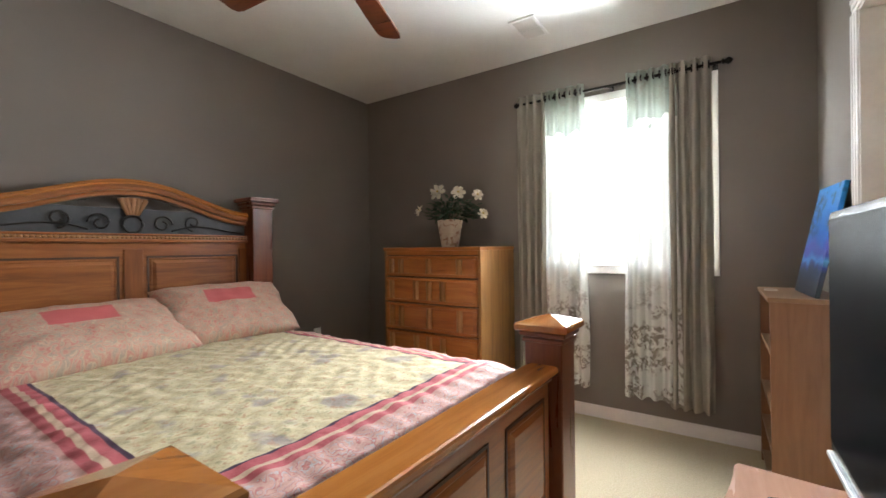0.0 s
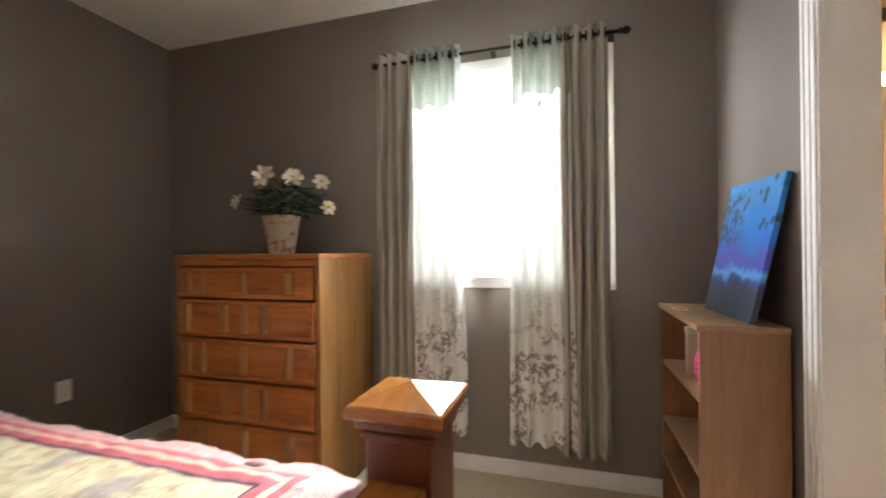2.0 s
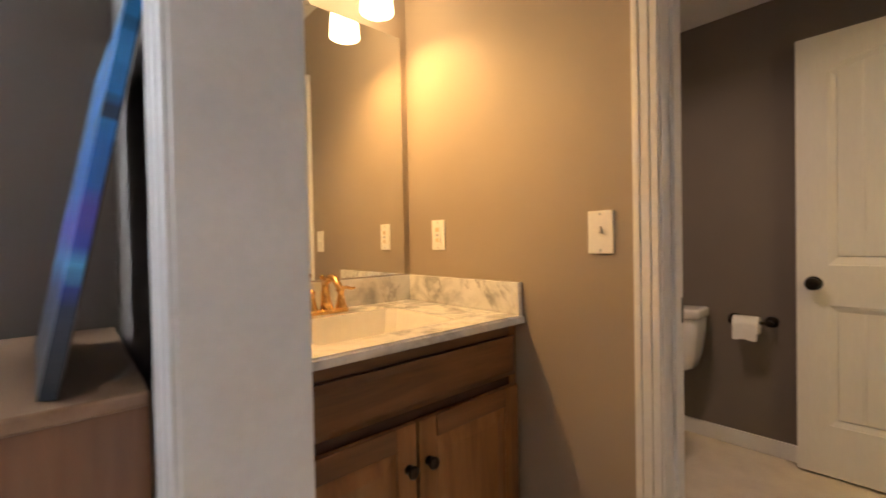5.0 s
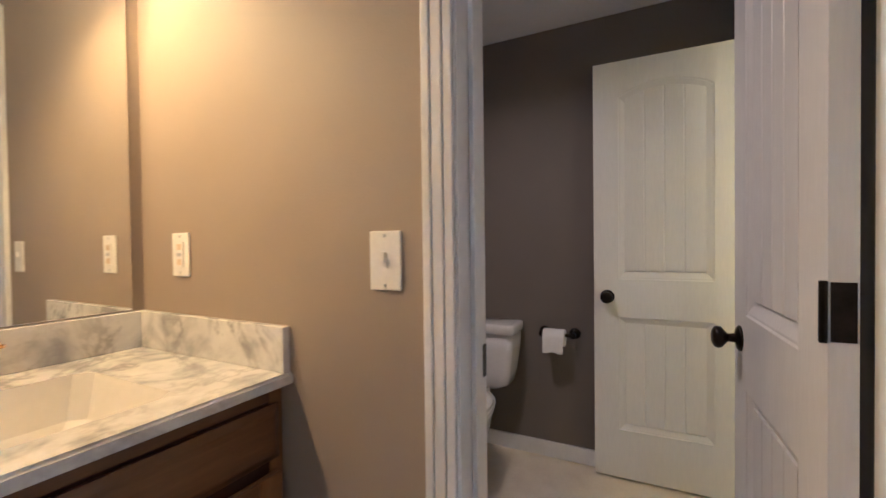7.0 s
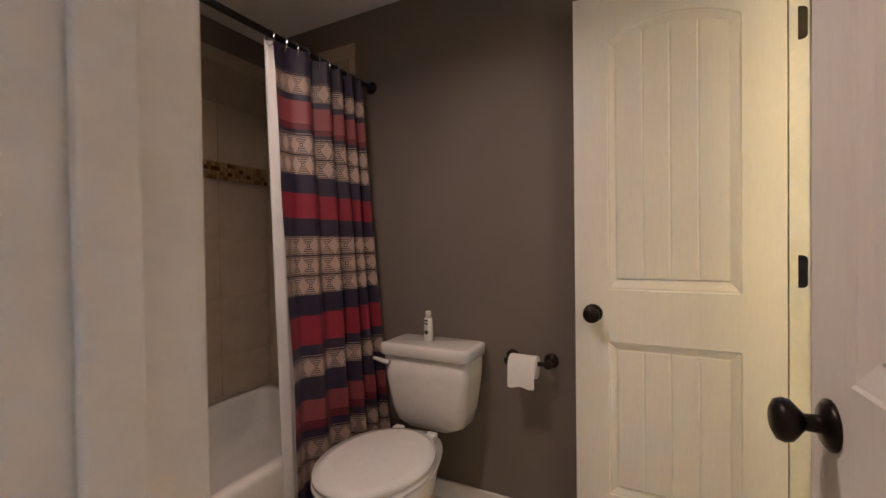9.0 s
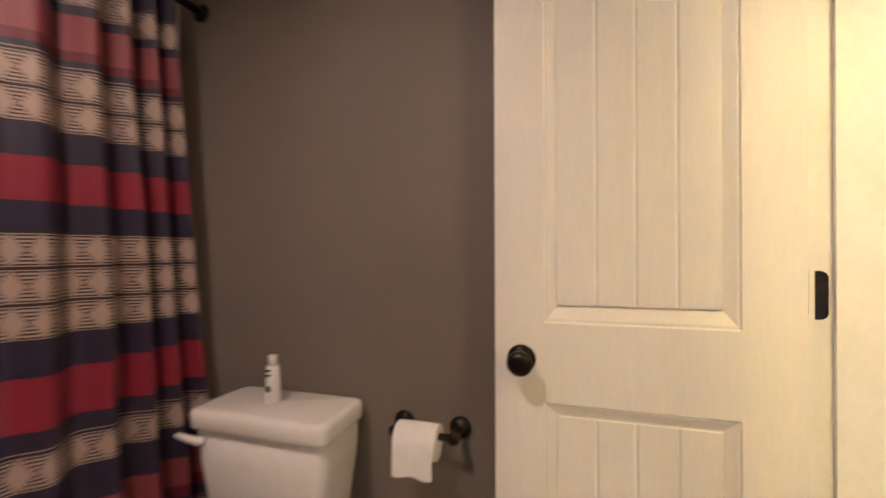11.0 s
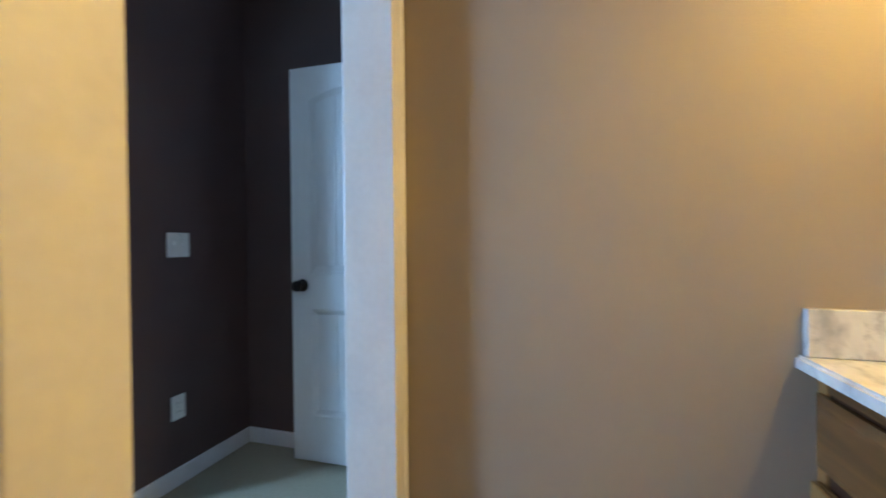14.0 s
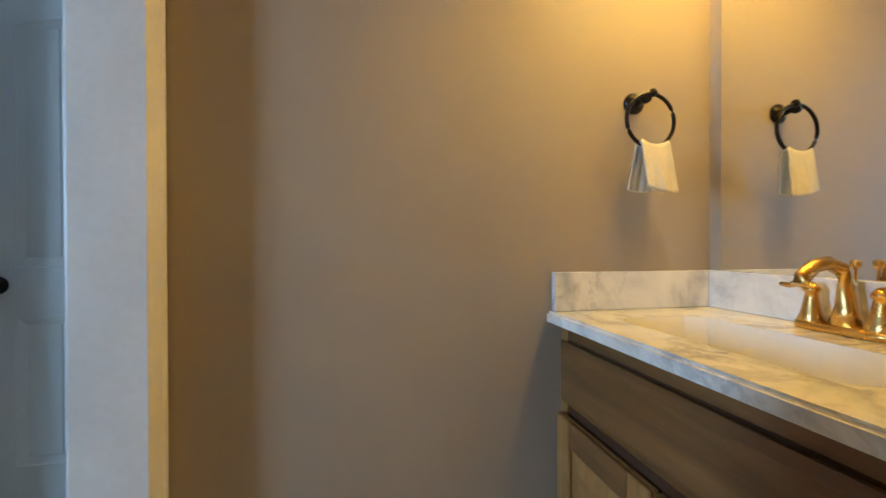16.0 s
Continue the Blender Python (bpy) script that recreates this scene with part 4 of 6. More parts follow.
def raised_panel(parent, x, out, y0, y1, z0, z1, material, name="raised_panel"):
    """A field with a bevelled margin in a dark recess, on a board that faces out along x."""
    bm = bmesh.new()
    t = 0.014
    m = 0.032
    ring = []
    for off, d in ((0, 0.001), (0.010, t * 0.55), (0.014, t * 0.4), (m, t), ):
        ring.append([bm.verts.new((x + out * d, yy, zz)) for yy, zz in ((y0 + off, z0 + off), (y1 - off, z0 + off), (y1 - off, z1 - off), (y0 + off, z1 - off))])
    for a, b in zip(ring, ring[1:]):
        for i in range(4):
            bm.faces.new((a[i], a[(i + 1) % 4], b[(i + 1) % 4], b[i]))
    bm.faces.new(ring[-1])
    part(name, bm, material, parent)
    e = 0.011
    bm = bmesh.new()
    for a, b, c, d in ((y0 - e, y1 + e, z0 - e, z0), (y0 - e, y1 + e, z1, z1 + e), (y0 - e, y0, z0, z1), (y1, y1 + e, z0, z1)):
        lo, hi = sorted((x + out * 0.0005, x + out * 0.004))
        box(lo, a, c, hi, b, d, 0, bm)
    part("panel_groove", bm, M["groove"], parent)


BY0, BY1 = 0.374, 1.798
BYC = (BY0 + BY1) / 2
bed = thing("bed", -1.5, BYC, 0, "stained pine panel bed with an arched scrollwork headboard", "bed")
for py in (BY0, BY1):
    cap_post(bed, -2.555, py, 1.527, 0.145, 0.205, M["post"], M["post"], 0.004)
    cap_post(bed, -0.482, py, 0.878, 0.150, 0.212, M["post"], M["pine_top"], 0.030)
HX = -2.575
ya, yb = BY0 + 0.07, BY1 - 0.07
part("headboard_panel", box(HX - 0.035, ya, 0.25, HX, yb, 1.225, 0.003), M["pine_y"], bed)
mid = BYC
for a, b in ((ya + 0.07, mid - 0.075), (mid + 0.075, yb - 0.07)):
    raised_panel(bed, HX, 1, a, b, 0.55, 1.14, M["pine_y"])
for a, b in ((ya, ya + 0.05), (mid - 0.045, mid + 0.045), (yb - 0.05, yb)):
    part("stile", box(HX, a, 0.4, HX + 0.010, b, 1.19, 0.003), M["pine"], bed)
# ledge with a twisted rope moulding
part("ledge", box(HX - 0.03, ya, 1.225, HX + 0.035, yb, 1.245, 0.006), M["pine_y"], bed)
bm = box(HX - 0.02, ya, 1.262, HX + 0.028, yb, 1.275, 0.005)
part("rope_rail", bm, M["pine_y"], bed)
bm = bmesh.new()
nb = 62
for i in range(nb):
    y = ya + (yb - ya) * (i + 0.5) / nb
    lathe([(0.003, -0.011), (0.0085, -0.006), (0.0095, 0), (0.0085, 0.006), (0.003, 0.011)], HX + 0.022, y, 1.2535, "y", 6, bm)
part("rope_moulding", bm, M["carved"], bed, "carved rope moulding")
# added dark sheet: its colour is the shaded wall seen through the scrollwork
part("scroll_shade", box(HX - 0.022, ya, 1.270, HX - 0.010, yb, 1.41, 0), M["slate"], bed, "dark sheet standing in for the shaded wall behind the scrollwork")


def arch_z(y):
    k = abs(y - BYC) / ((yb - ya) / 2)
    return 1.402 + 0.144 * (0.5 + 0.5 * math.cos(math.pi * min(k, 1.0))) ** 0.9


# the shade sheet must end under the arch: build the arched rail thick enough to cover its top
def arch_rail(name, off0, off1, d0, d1, material):
    n = 40
    bm = bmesh.new()
    rows = []
    for i in range(n + 1):
        y = ya + (yb - ya) * i / n
        z = arch_z(y)
        rows.append([bm.verts.new((HX + d0, y, z + off0)), bm.verts.new((HX + d1, y, z + off0)), bm.verts.new((HX + d1 + 0.004, y, z + (off0 + off1) / 2)), bm.verts.new((HX + d1, y, z + off1)), bm.verts.new((HX + d0, y, z + off1))])
    for a, b in zip(rows, rows[1:]):
        for k in range(5):
            bm.faces.new((a[k], a[(k + 1) % 5], b[(k + 1) % 5], b[k]))
    bm.faces.new(rows[0]), bm.faces.new(rows[-1])
    part(name, bm, material, bed)


arch_rail("arch_rail", -0.035, -0.004, -0.03, 0.030, M["pine_y"])
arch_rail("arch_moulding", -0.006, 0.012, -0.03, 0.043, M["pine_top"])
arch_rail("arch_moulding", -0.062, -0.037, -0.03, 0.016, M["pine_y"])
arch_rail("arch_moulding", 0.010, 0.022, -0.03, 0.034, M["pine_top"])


def spiral(y, z, r0, turns, start, sign):
    pts = []
    n = 34
    for i in range(n + 1):
        k = i / n
        a = start + sign * 2 * math.pi * turns * k
        r = r0 * (1 - 0.72 * k)
        pts.append((HX + 0.004, y + r * math.cos(a), z + r * math.sin(a)))
    return pts


for side in (-1, 1):
    part("iron_scroll", tube(spiral(BYC + side * 0.145, 1.330, 0.052, 1.25, math.pi * (0.5 - 0.5 * side), side), 0.0055, 6), M["iron"], bed, "dark iron scroll", True)
    part("iron_scroll", tube(spiral(BYC + side * 0.31, 1.345, 0.048, 1.2, -math.pi / 2, -side), 0.0055, 6), M["iron"], bed, "dark iron scroll", True)
    part("iron_scroll", tube([(HX + 0.004, BYC + side * (0.19 + 0.42 * k), 1.292 + 0.055 * math.sin(k * 3.0) * (1 - k)) for k in [i / 16 for i in range(17)]], 0.0055, 6), M["iron"], bed, "dark iron scroll", True)
part("iron_ring", tube([(HX + 0.004, BYC + 0.046 * math.cos(a), 1.325 + 0.046 * math.sin(a)) for a in [2 * math.pi * i / 24 for i in range(24)]], 0.007, 6, closed=True), M["iron"], bed, "dark iron ring", True)
bm = bmesh.new()
for i in range(5):
    a = (i - 2) * 0.20
    base, tip = Vector((HX + 0.004, BYC + 0.030 * math.sin(a) * 2, 1.375)), Vector((HX + 0.014, BYC + 0.11 * math.sin(a) * 1.35, 1.375 + 0.095 * math.cos(a)))
    tube([base, base.lerp(tip, 0.5), tip], [0.008, 0.012, 0.016], 8, bm)
part("carved_shell", bm, M["carved"], bed, "carved fluted shell ornament", True)

# side rails and footboard
for yy in (BY0 + 0.02, BY1 - 0.055):
    part("side_rail", box(-2.46, yy, 0.20, -0.555, yy + 0.035, 0.40, 0.006), M["pine"], bed)
FX = -0.482
part("footboard_panel", box(FX - 0.020, ya, 0.14, FX + 0.020, yb, 0.690, 0.003), M["pine_y"], bed)
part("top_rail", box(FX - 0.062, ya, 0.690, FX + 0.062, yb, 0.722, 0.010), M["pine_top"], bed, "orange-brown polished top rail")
part("rail_moulding", box(FX - 0.038, ya, 0.664, FX + 0.038, yb, 0.690, 0.009), M["pine_y"], bed)
part("bottom_rail", box(FX - 0.028, ya, 0.12, FX + 0.028, yb, 0.20, 0.006), M["pine_y"], bed)
pw = (yb - ya) / 3
for i in range(3):
    raised_panel(bed, FX + 0.020, 1, ya + i * pw + 0.065, ya + (i + 1) * pw - 0.065, 0.25, 0.60, M["pine_y"], "footboard_field")
    raised_panel(bed, FX - 0.020, -1, ya + i * pw + 0.065, ya + (i + 1) * pw - 0.065, 0.25, 0.60, M["pine_y"], "footboard_field")

mattress = thing("mattress", -1.5, BYC, 0.36, "pale quilted mattress under the bedspread", "mattress")
part("mattress_body", box(-2.48, BY0 + 0.065, 0.33, -0.575, BY1 - 0.065, 0.60, 0.05), M["board"], mattress)


def quilt_at(s, t):
    """s from the head to the foot, t across from the near side to the far side, both including the drops."""
    drop = 0.30
    length, width = 1.80, BY1 - BY0 - 0.03
    u = s * (length + 0.10)
    v = t * (width + 2 * drop) - drop
    x = -2.42 + min(u, length)
    z = 0.690
    y = BY0 + 0.015 + min(max(v, 0.0), width)
    if v < 0:
        k = -v
        y -= 0.060 * (1 - math.exp(-k * 18)) + 0.012 * math.sin(u * 17)
        z -= k - 0.060 * (1 - math.exp(-k * 18))
    elif v > width:
        k = v - width
        y += 0.060 * (1 - math.exp(-k * 18)) + 0.012 * math.sin(u * 15 + 1)
        z -= k - 0.060 * (1 - math.exp(-k * 18))
    if u > length:
        z -= (u - length) * 0.9
    e = min(max(v, 0), max(width - v, 0), 0.16) / 0.16
    z -= 0.020 * (1 - e) ** 2
    f = max(0.0, (x + 0.78) / 0.16)
    z -= 0.016 * f * f
    h = 0.5 * noise.noise((u * 3.2, v * 3.2, 0)) + 0.35 * noise.noise((u * 7 + v * 5, v * 17 - u * 9, 2.0)) + 0.28 * noise.noise((u * 20, v * 20, 5.0))
    ripple = math.sin((u * 0.75 + v * 0.62) * 88 + 4 * noise.noise((u * 3, v * 3, 9))) * max(0, noise.noise((u * 2.0, v * 2.6, 3.0)) + 0.22)
    z += 0.014 * h + 0.0028 * ripple
    if v < 0 or v > width:
        y += 0.010 * h
    edge = max(u - 1.62, 0.19 - v, v - 1.28)
    if edge > 0:
        z += 0.006 * abs(math.sin(u * 34 + 1.5 * noise.noise((u * 5, v * 5, 1)))) * abs(math.sin(v * 34 + noise.noise((u * 4, v * 6, 7))))
    return x, y, z


quilt = thing("quilt", -1.5, BYC, 0.6, "cream flowered quilt with a pink striped paisley border on the bed", "quilt")
bm = sheet(210, 200, quilt_at, lambda s, t: (s * 1.90 - 0.22, t * (BY1 - BY0 + 0.57) - 0.30 - 0.19))


def in_field(c):
    return c.x < -0.80 and BY0 + 0.205 < c.y < BY0 + 1.295 and c.z > 0.6


part("quilt_field", keep(bm, in_field), M["quilt"], quilt, "cream flowered quilt centre", True)
part("quilt_border", keep(bm, lambda c: not in_field(c)), M["quilt"], quilt, "pink striped paisley border", True)
bm.free()


def pillow(x, y, z, tilt, turn, label, seed, w=0.72, d=0.46, thick=0.085):
    ob = thing("pillow", x, y, z, label, "pillow", "pillows on the bed")
    m = Matrix.Translation((x, y, z)) @ Euler((0, 0, radians(turn))).to_matrix().to_4x4() @ Euler((0, radians(tilt), 0)).to_matrix().to_4x4()
    n = 44
    bm = bmesh.new()
    layer = bm.loops.layers.uv.verify()
    for side in (1, -1):
        grid = []
        for i in range(n + 1):
            row = []
            for j in range(n + 1):
                a, b = i / n * 2 - 1, j / n * 2 - 1
                ea, eb = max(0.0, 1 - abs(a) ** 3.2), max(0.0, 1 - abs(b) ** 3.2)
                h = thick * (ea * eb) ** 0.42
                pinch = 1 - 0.07 * (1 - abs(a)) * (abs(b) ** 3) - 0.0
                pinch2 = 1 - 0.07 * (1 - abs(b)) * (abs(a) ** 3)
                wr = 0.010 * noise.noise((a * 2.6 + seed, b * 3.1, side * 2)) + 0.009 * noise.noise((a * 7, b * 6 + seed, 1)) * (1 - ea * eb * 0.5)
                p = m @ Vector((b * d / 2 * pinch, a * w / 2 * pinch2, side * (h + (wr if ea * eb > 0.001 else 0))))
                row.append(bm.verts.new(p))
            grid.append(row)
        for i in range(n):
            for j in range(n):
                f = bm.faces.new((grid[i][j], grid[i + 1][j], grid[i + 1][j + 1], grid[i][j + 1]))
                for lp, (p, q) in zip(f.loops, ((i, j), (i + 1, j), (i + 1, j + 1), (i, j + 1))):
                    lp[layer].uv = (p / n * w, (1 - q / n) * d)
    bmesh.ops.remove_doubles(bm, verts=bm.verts, dist=0.0008)
    part("pillow_case", bm, M["pillow"], ob, "", True)


pillow(-2.235, 0.815, 0.800, 28, 6, "pink and cream paisley pillow lying against the headboard", 1.0, 0.78, 0.44)
pillow(-2.265, 1.445, 0.825, 36, -6, "plump pink paisley pillow leaning on the headboard", 7.0, 0.70, 0.44)
# the bed stands slightly askew to the walls
TURN_BED = Matrix.Translation((-0.482, BY0, 0)) @ Matrix.Rotation(radians(-1.2), 4, "Z") @ Matrix.Translation((0.482, -BY0, 0))
for ob in bpy.data.objects:
    if ob.parent is None and ob.name.split(".")[0] in ("bed", "mattress", "quilt", "pillow"):
        ob.matrix_world = TURN_BED @ ob.matrix_world



# ---- chest of drawers and flowers ----
chest = thing("chest_of_drawers", -1.60, 2.83, 0, "tall oak chest of drawers with carved block fronts", "chest of drawers")
CX0, CX1, CY0, CY1 = -2.02, -1.185, 2.575, 3.10
part("side_panel", box(CX0, CY0, 0.0, CX0 + 0.022, CY1, 1.158, 0.003), M["oak"], chest)
part("side_panel", box(CX1 - 0.022, CY0, 0.0, CX1, CY1, 1.158, 0.003), M["oak"], chest)
part("top", box(CX0 - 0.006, CY0 - 0.008, 1.158, CX1 + 0.003, CY1, 1.182, 0.004), M["oak_x"], chest)
# dark carcass colour paints the shade between the drawers
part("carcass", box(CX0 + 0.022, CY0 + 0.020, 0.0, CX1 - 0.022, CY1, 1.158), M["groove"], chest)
rows = [(1.120, 0.972), (0.962, 0.782), (0.772, 0.580), (0.570, 0.376), (0.366, 0.165)]
part("apron", box(CX0 + 0.022, CY0, 1.126, CX1 - 0.022, CY0 + 0.022, 1.158, 0.003), M["oak_x"], chest)
part("plinth", box(CX0 + 0.022, CY0 + 0.005, 0.0, CX1 - 0.022, CY0 + 0.03, 0.155, 0.003), M["oak_x"], chest)
for r, (zt, zb) in enumerate(rows):
    xa, xb = CX0 + 0.026, CX1 - 0.026
    drawer = part("drawer", box(xa, CY0 - 0.002, zb, xb, CY0 + 0.03, zt, 0.004), M["oak_x"], chest)
    bm = bmesh.new()
    m = 0.022
    for a, b, c, d in ((xa, xb, zt - m, zt), (xa, xb, zb, zb + m), (xa, xa + 0.030, zb + m, zt - m), (xb - 0.030, xb, zb + m, zt - m)):
        box(a, CY0 - 0.014, c, b, CY0 - 0.001, d, 0.004, bm)
    part("drawer_frame", bm, M["oak_x"], drawer)
    cuts = ((0.0, 0.15, 0.5, 0.85, 1.0) if r % 2 == 0 else (0.0, 0.34, 0.5, 0.66, 1.0))
    w = xb - xa - 0.06
    for c in cuts[:-1]:
        xc = xa + 0.030 + c * w
        # a half-round upright grip block between the panels
        bm = bmesh.new()
        n = 7
        ring = []
        for i in range(n + 1):
            a = math.pi * i / n
            ring.append((xc + 0.024 * -math.cos(a) + (0.018 if c == 0.0 else 0.0), CY0 - 0.001 - 0.016 * math.sin(a)))
        lo = [bm.verts.new((x, y, zb + m)) for x, y in ring]
        hi = [bm.verts.new((x, y, zt - m)) for x, y in ring]
        for i in range(n):
            bm.faces.new((lo[i], lo[i + 1], hi[i + 1], hi[i]))
        part("grip_block", bm, M["oak"], drawer, "lighter rounded grip block", True)

vase = thing("flower_pot", -1.60, 2.855, 1.182, "cream painted pot of white silk flowers on the chest", "flower pot")
bm = bmesh.new()
rings = []
for z, r in ((1.182, 0.054), (1.190, 0.058), (1.30, 0.074), (1.380, 0.086), (1.388, 0.086), (1.388, 0.078), (1.35, 0.072)):
    rings.append([bm.verts.new((-1.60 + r * math.copysign(abs(math.cos(a)) ** 0.6, math.cos(a)), 2.855 + r * math.copysign(abs(math.sin(a)) ** 0.6, math.sin(a)), z)) for a in [2 * math.pi * i / 24 for i in range(24)]])
for a, b in zip(rings, rings[1:]):
    for i in range(24):
        bm.faces.new((a[i], a[(i + 1) % 24], b[(i + 1) % 24], b[i]))
bm.faces.new(rings[0]), bm.faces.new(rings[-1])
part("pot", bm, M["pot"], vase, "", True)
rng = random.Random(4)
heads = [(-0.085, -0.03, 0.215, 0.068), (0.090, -0.02, 0.200, 0.056), (0.215, 0.05, 0.18, 0.046), (-0.270, -0.02, 0.085, 0.048), (0.275, 0.02, 0.035, 0.042)]
bm, lf = bmesh.new(), bmesh.new()
for hx, hy, hz, _ in heads:
    p0, p1 = Vector((-1.60, 2.855, 1.34)), Vector((-1.60 + hx, 2.855 + hy, 1.388 + hz))
    tube([p0, p0.lerp(p1, 0.5) + Vector((0, 0, 0.03)), p1], 0.003, 5, bm)
part("stems", bm, M["stem"], vase)
for i in range(300):
    a, k = rng.uniform(0, 2 * math.pi), rng.random() ** 0.6
    c = Vector((-1.575 + 0.20 * k * math.cos(a), 2.855 + 0.13 * k * math.sin(a), 1.40 + rng.uniform(-0.015, 0.165) * (1.15 - 0.6 * k)))
    d = Vector((math.cos(a) * (0.3 + k), math.sin(a) * (0.3 + k), rng.uniform(-0.4, 0.7))).normalized()
    s = d.cross(Vector((0, 0, 1))).normalized()
    up = s.cross(d)
    ln, wd = rng.uniform(0.035, 0.075), rng.uniform(0.010, 0.020)
    pts = [c, c + d * ln * 0.4 + s * wd + up * 0.004, c + d * ln * 0.45 - up * 0.004, c + d * ln * 0.4 - s * wd + up * 0.004, c + d * ln - up * 0.012]
    v = [lf.verts.new(p) for p in pts]
    lf.faces.new((v[0], v[1], v[2])), lf.faces.new((v[1], v[4], v[2])), lf.faces.new((v[0], v[2], v[3])), lf.faces.new((v[2], v[4], v[3]))
tagged(part("leaves", lf, M["leaf"], vase, "dark green silk leaves"), kind="stuff")
for hx, hy, hz, r in heads:
    c = Vector((-1.60 + hx, 2.855 + hy, 1.388 + hz))
    aim = Vector((hx * 2.0 + 0.15, -0.5, 0.25)).normalized()
    q = aim.to_track_quat("Z", "Y")
    bm = bmesh.new()
    for layer_i, (cnt, sc, lift) in enumerate(((6, 1.0, 0.25), (5, 0.72, 0.55))):
        for i in range(cnt):
            a = 2 * math.pi * (i + 0.5 * layer_i) / cnt
            grid = []
            for s in (0.0, 0.35, 0.75, 1.0):
                row = []
                for t in (-1, -0.5, 0, 0.5, 1):
                    rr = r * sc * s
                    wdt = 0.55 * math.sin(math.pi * min(0.15 + 0.72 * s, 1)) * t
                    p = Vector((rr * math.cos(a + wdt), rr * math.sin(a + wdt), r * lift * s * s + 0.15 * r * abs(t) * s - 0.25 * r * s ** 4 * (1 - layer_i)))
                    row.append(bm.verts.new(c + q @ p))
                grid.append(row)
            for g0, g1 in zip(grid, grid[1:]):
                for k in range(4):
                    bm.faces.new((g0[k], g0[k + 1], g1[k + 1], g1[k]))
    flower = part("flower", bm, M["petal"], vase, "white silk flower", True)
    part("flower_centre", lathe([(0.002, -0.004), (0.008, 0.0), (0.009, 0.005), (0.003, 0.010)], *(c + aim * r * 0.2), "z", 8), M["pistil"], flower, "yellow centre")


# ---- curtains ----
def hang(x0, x1, z0, z1, y, folds, amp, seed, flare=0.0, nv=40):
    n = folds * 10
    length = 1.55 * (x1 - x0)

    def at(s, t):
        z = z0 + (z1 - z0) * t
        k = 1 - t
        wob = 0.35 * noise.noise((s * 6 + seed, t * 1.5, 0))
        a = amp * (0.75 + 0.35 * k + 0.3 * noise.noise((s * 4, t * 2, seed)))
        xs = x0 + (x1 - x0) * s + (s - 0.5) * flare * k + 0.010 * noise.noise((s * 9 + seed, t * 3, 4))
        zz = z + (0.012 * noise.noise((s * 8, seed, 1)) if t == 0 else 0)
        return xs, y + a * math.sin(2 * math.pi * folds * s + wob * 3 + seed), zz
    return sheet(n, nv, at, lambda s, t: (s * length + seed, z0 + (z1 - z0) * t))


ROD_Y, ROD_Z = 3.062, 2.226
rod = thing("curtain_rod", -0.48, ROD_Y, ROD_Z, "dark bronze curtain rod with round finials above the window", "curtain rod")
part("rod_tube", tube([(-1.10, ROD_Y, ROD_Z), (0.135, ROD_Y, ROD_Z)], 0.0095, 12), M["black"], rod, "", True)
for s, x in ((-1, -1.10), (1, 0.135)):
    part("finial", lathe([(0.010, 0), (0.017, s * 0.003), (0.017, s * 0.010), (0.009, s * 0.014), (0.016, s * 0.022), (0.021, s * 0.032), (0.018, s * 0.043), (0.006, s * 0.052), (0.002, s * 0.056)], x, ROD_Y, ROD_Z, "x", 16), M["black"], rod, "", True)
for x in (-1.085, -0.475, 0.105):
    bm = tube([(x, ROD_Y, ROD_Z - 0.012), (x, YN, ROD_Z - 0.012)], 0.007, 8)
    box(x - 0.012, YN - 0.006, ROD_Z - 0.055, x + 0.012, YN - 0.001, ROD_Z + 0.03, 0.002, bm)
    box(x - 0.006, ROD_Y - 0.012, ROD_Z - 0.022, x + 0.006, ROD_Y + 0.012, ROD_Z - 0.008, 0.002, bm)
    part("bracket", bm, M["black"], rod)


def curtain(name, x0, x1, z0, folds, amp, material, label, seed, rings=True, y=ROD_Y, flare=0.0, thick=0.0):
    ob = thing(name, (x0 + x1) / 2, y, z0, label, "curtain", "window curtains")
    bm = hang(x0, x1, z0, 2.275, y, folds, amp, seed, flare)
    if thick:
        bmesh.ops.recalc_face_normals(bm, faces=bm.faces)
        bmesh.ops.solidify(bm, geom=bm.faces[:], thickness=thick)
    lo, hi = z0 + 0.075, 2.275 - 0.085
    part("cloth", keep(bm, lambda c: lo <= c.z <= hi), material, ob, "", True)
    part("hem", keep(bm, lambda c: c.z < lo), material, ob, "stitched bottom hem", True)
    part("heading", keep(bm, lambda c: c.z > hi), material, ob, "heading with the rod through it", True)
    bm.free()
    if rings:
        for i in range(folds * 2):
            xx = x0 + (x1 - x0) * (i + 0.5) / (folds * 2)
            pts = [(xx, y + 0.021 * math.cos(a), ROD_Z + 0.021 * math.sin(a)) for a in [2 * math.pi * k / 14 for k in range(14)]]
            part("grommet", tube(pts, 0.005, 6, closed=True), M["black"], ob, "dark metal grommet", True)
    return ob


curtain("drape", -1.135, -0.915, 0.19, 4, 0.030, M["drape"], "sage grey heavy drape hanging beside the window", 0.3, False, thick=0.003)
curtain("drape", -0.142, 0.088, 0.185, 4, 0.032, M["drape"], "sage grey heavy drape gathered beside the window", 2.1, True, thick=0.003)
curtain("sheer_curtain", -0.925, -0.640, 0.225, 4, 0.024, M["sheer"], "white sheer curtain with a taupe flower print", 1.0, True, ROD_Y - 0.012, 0.03)
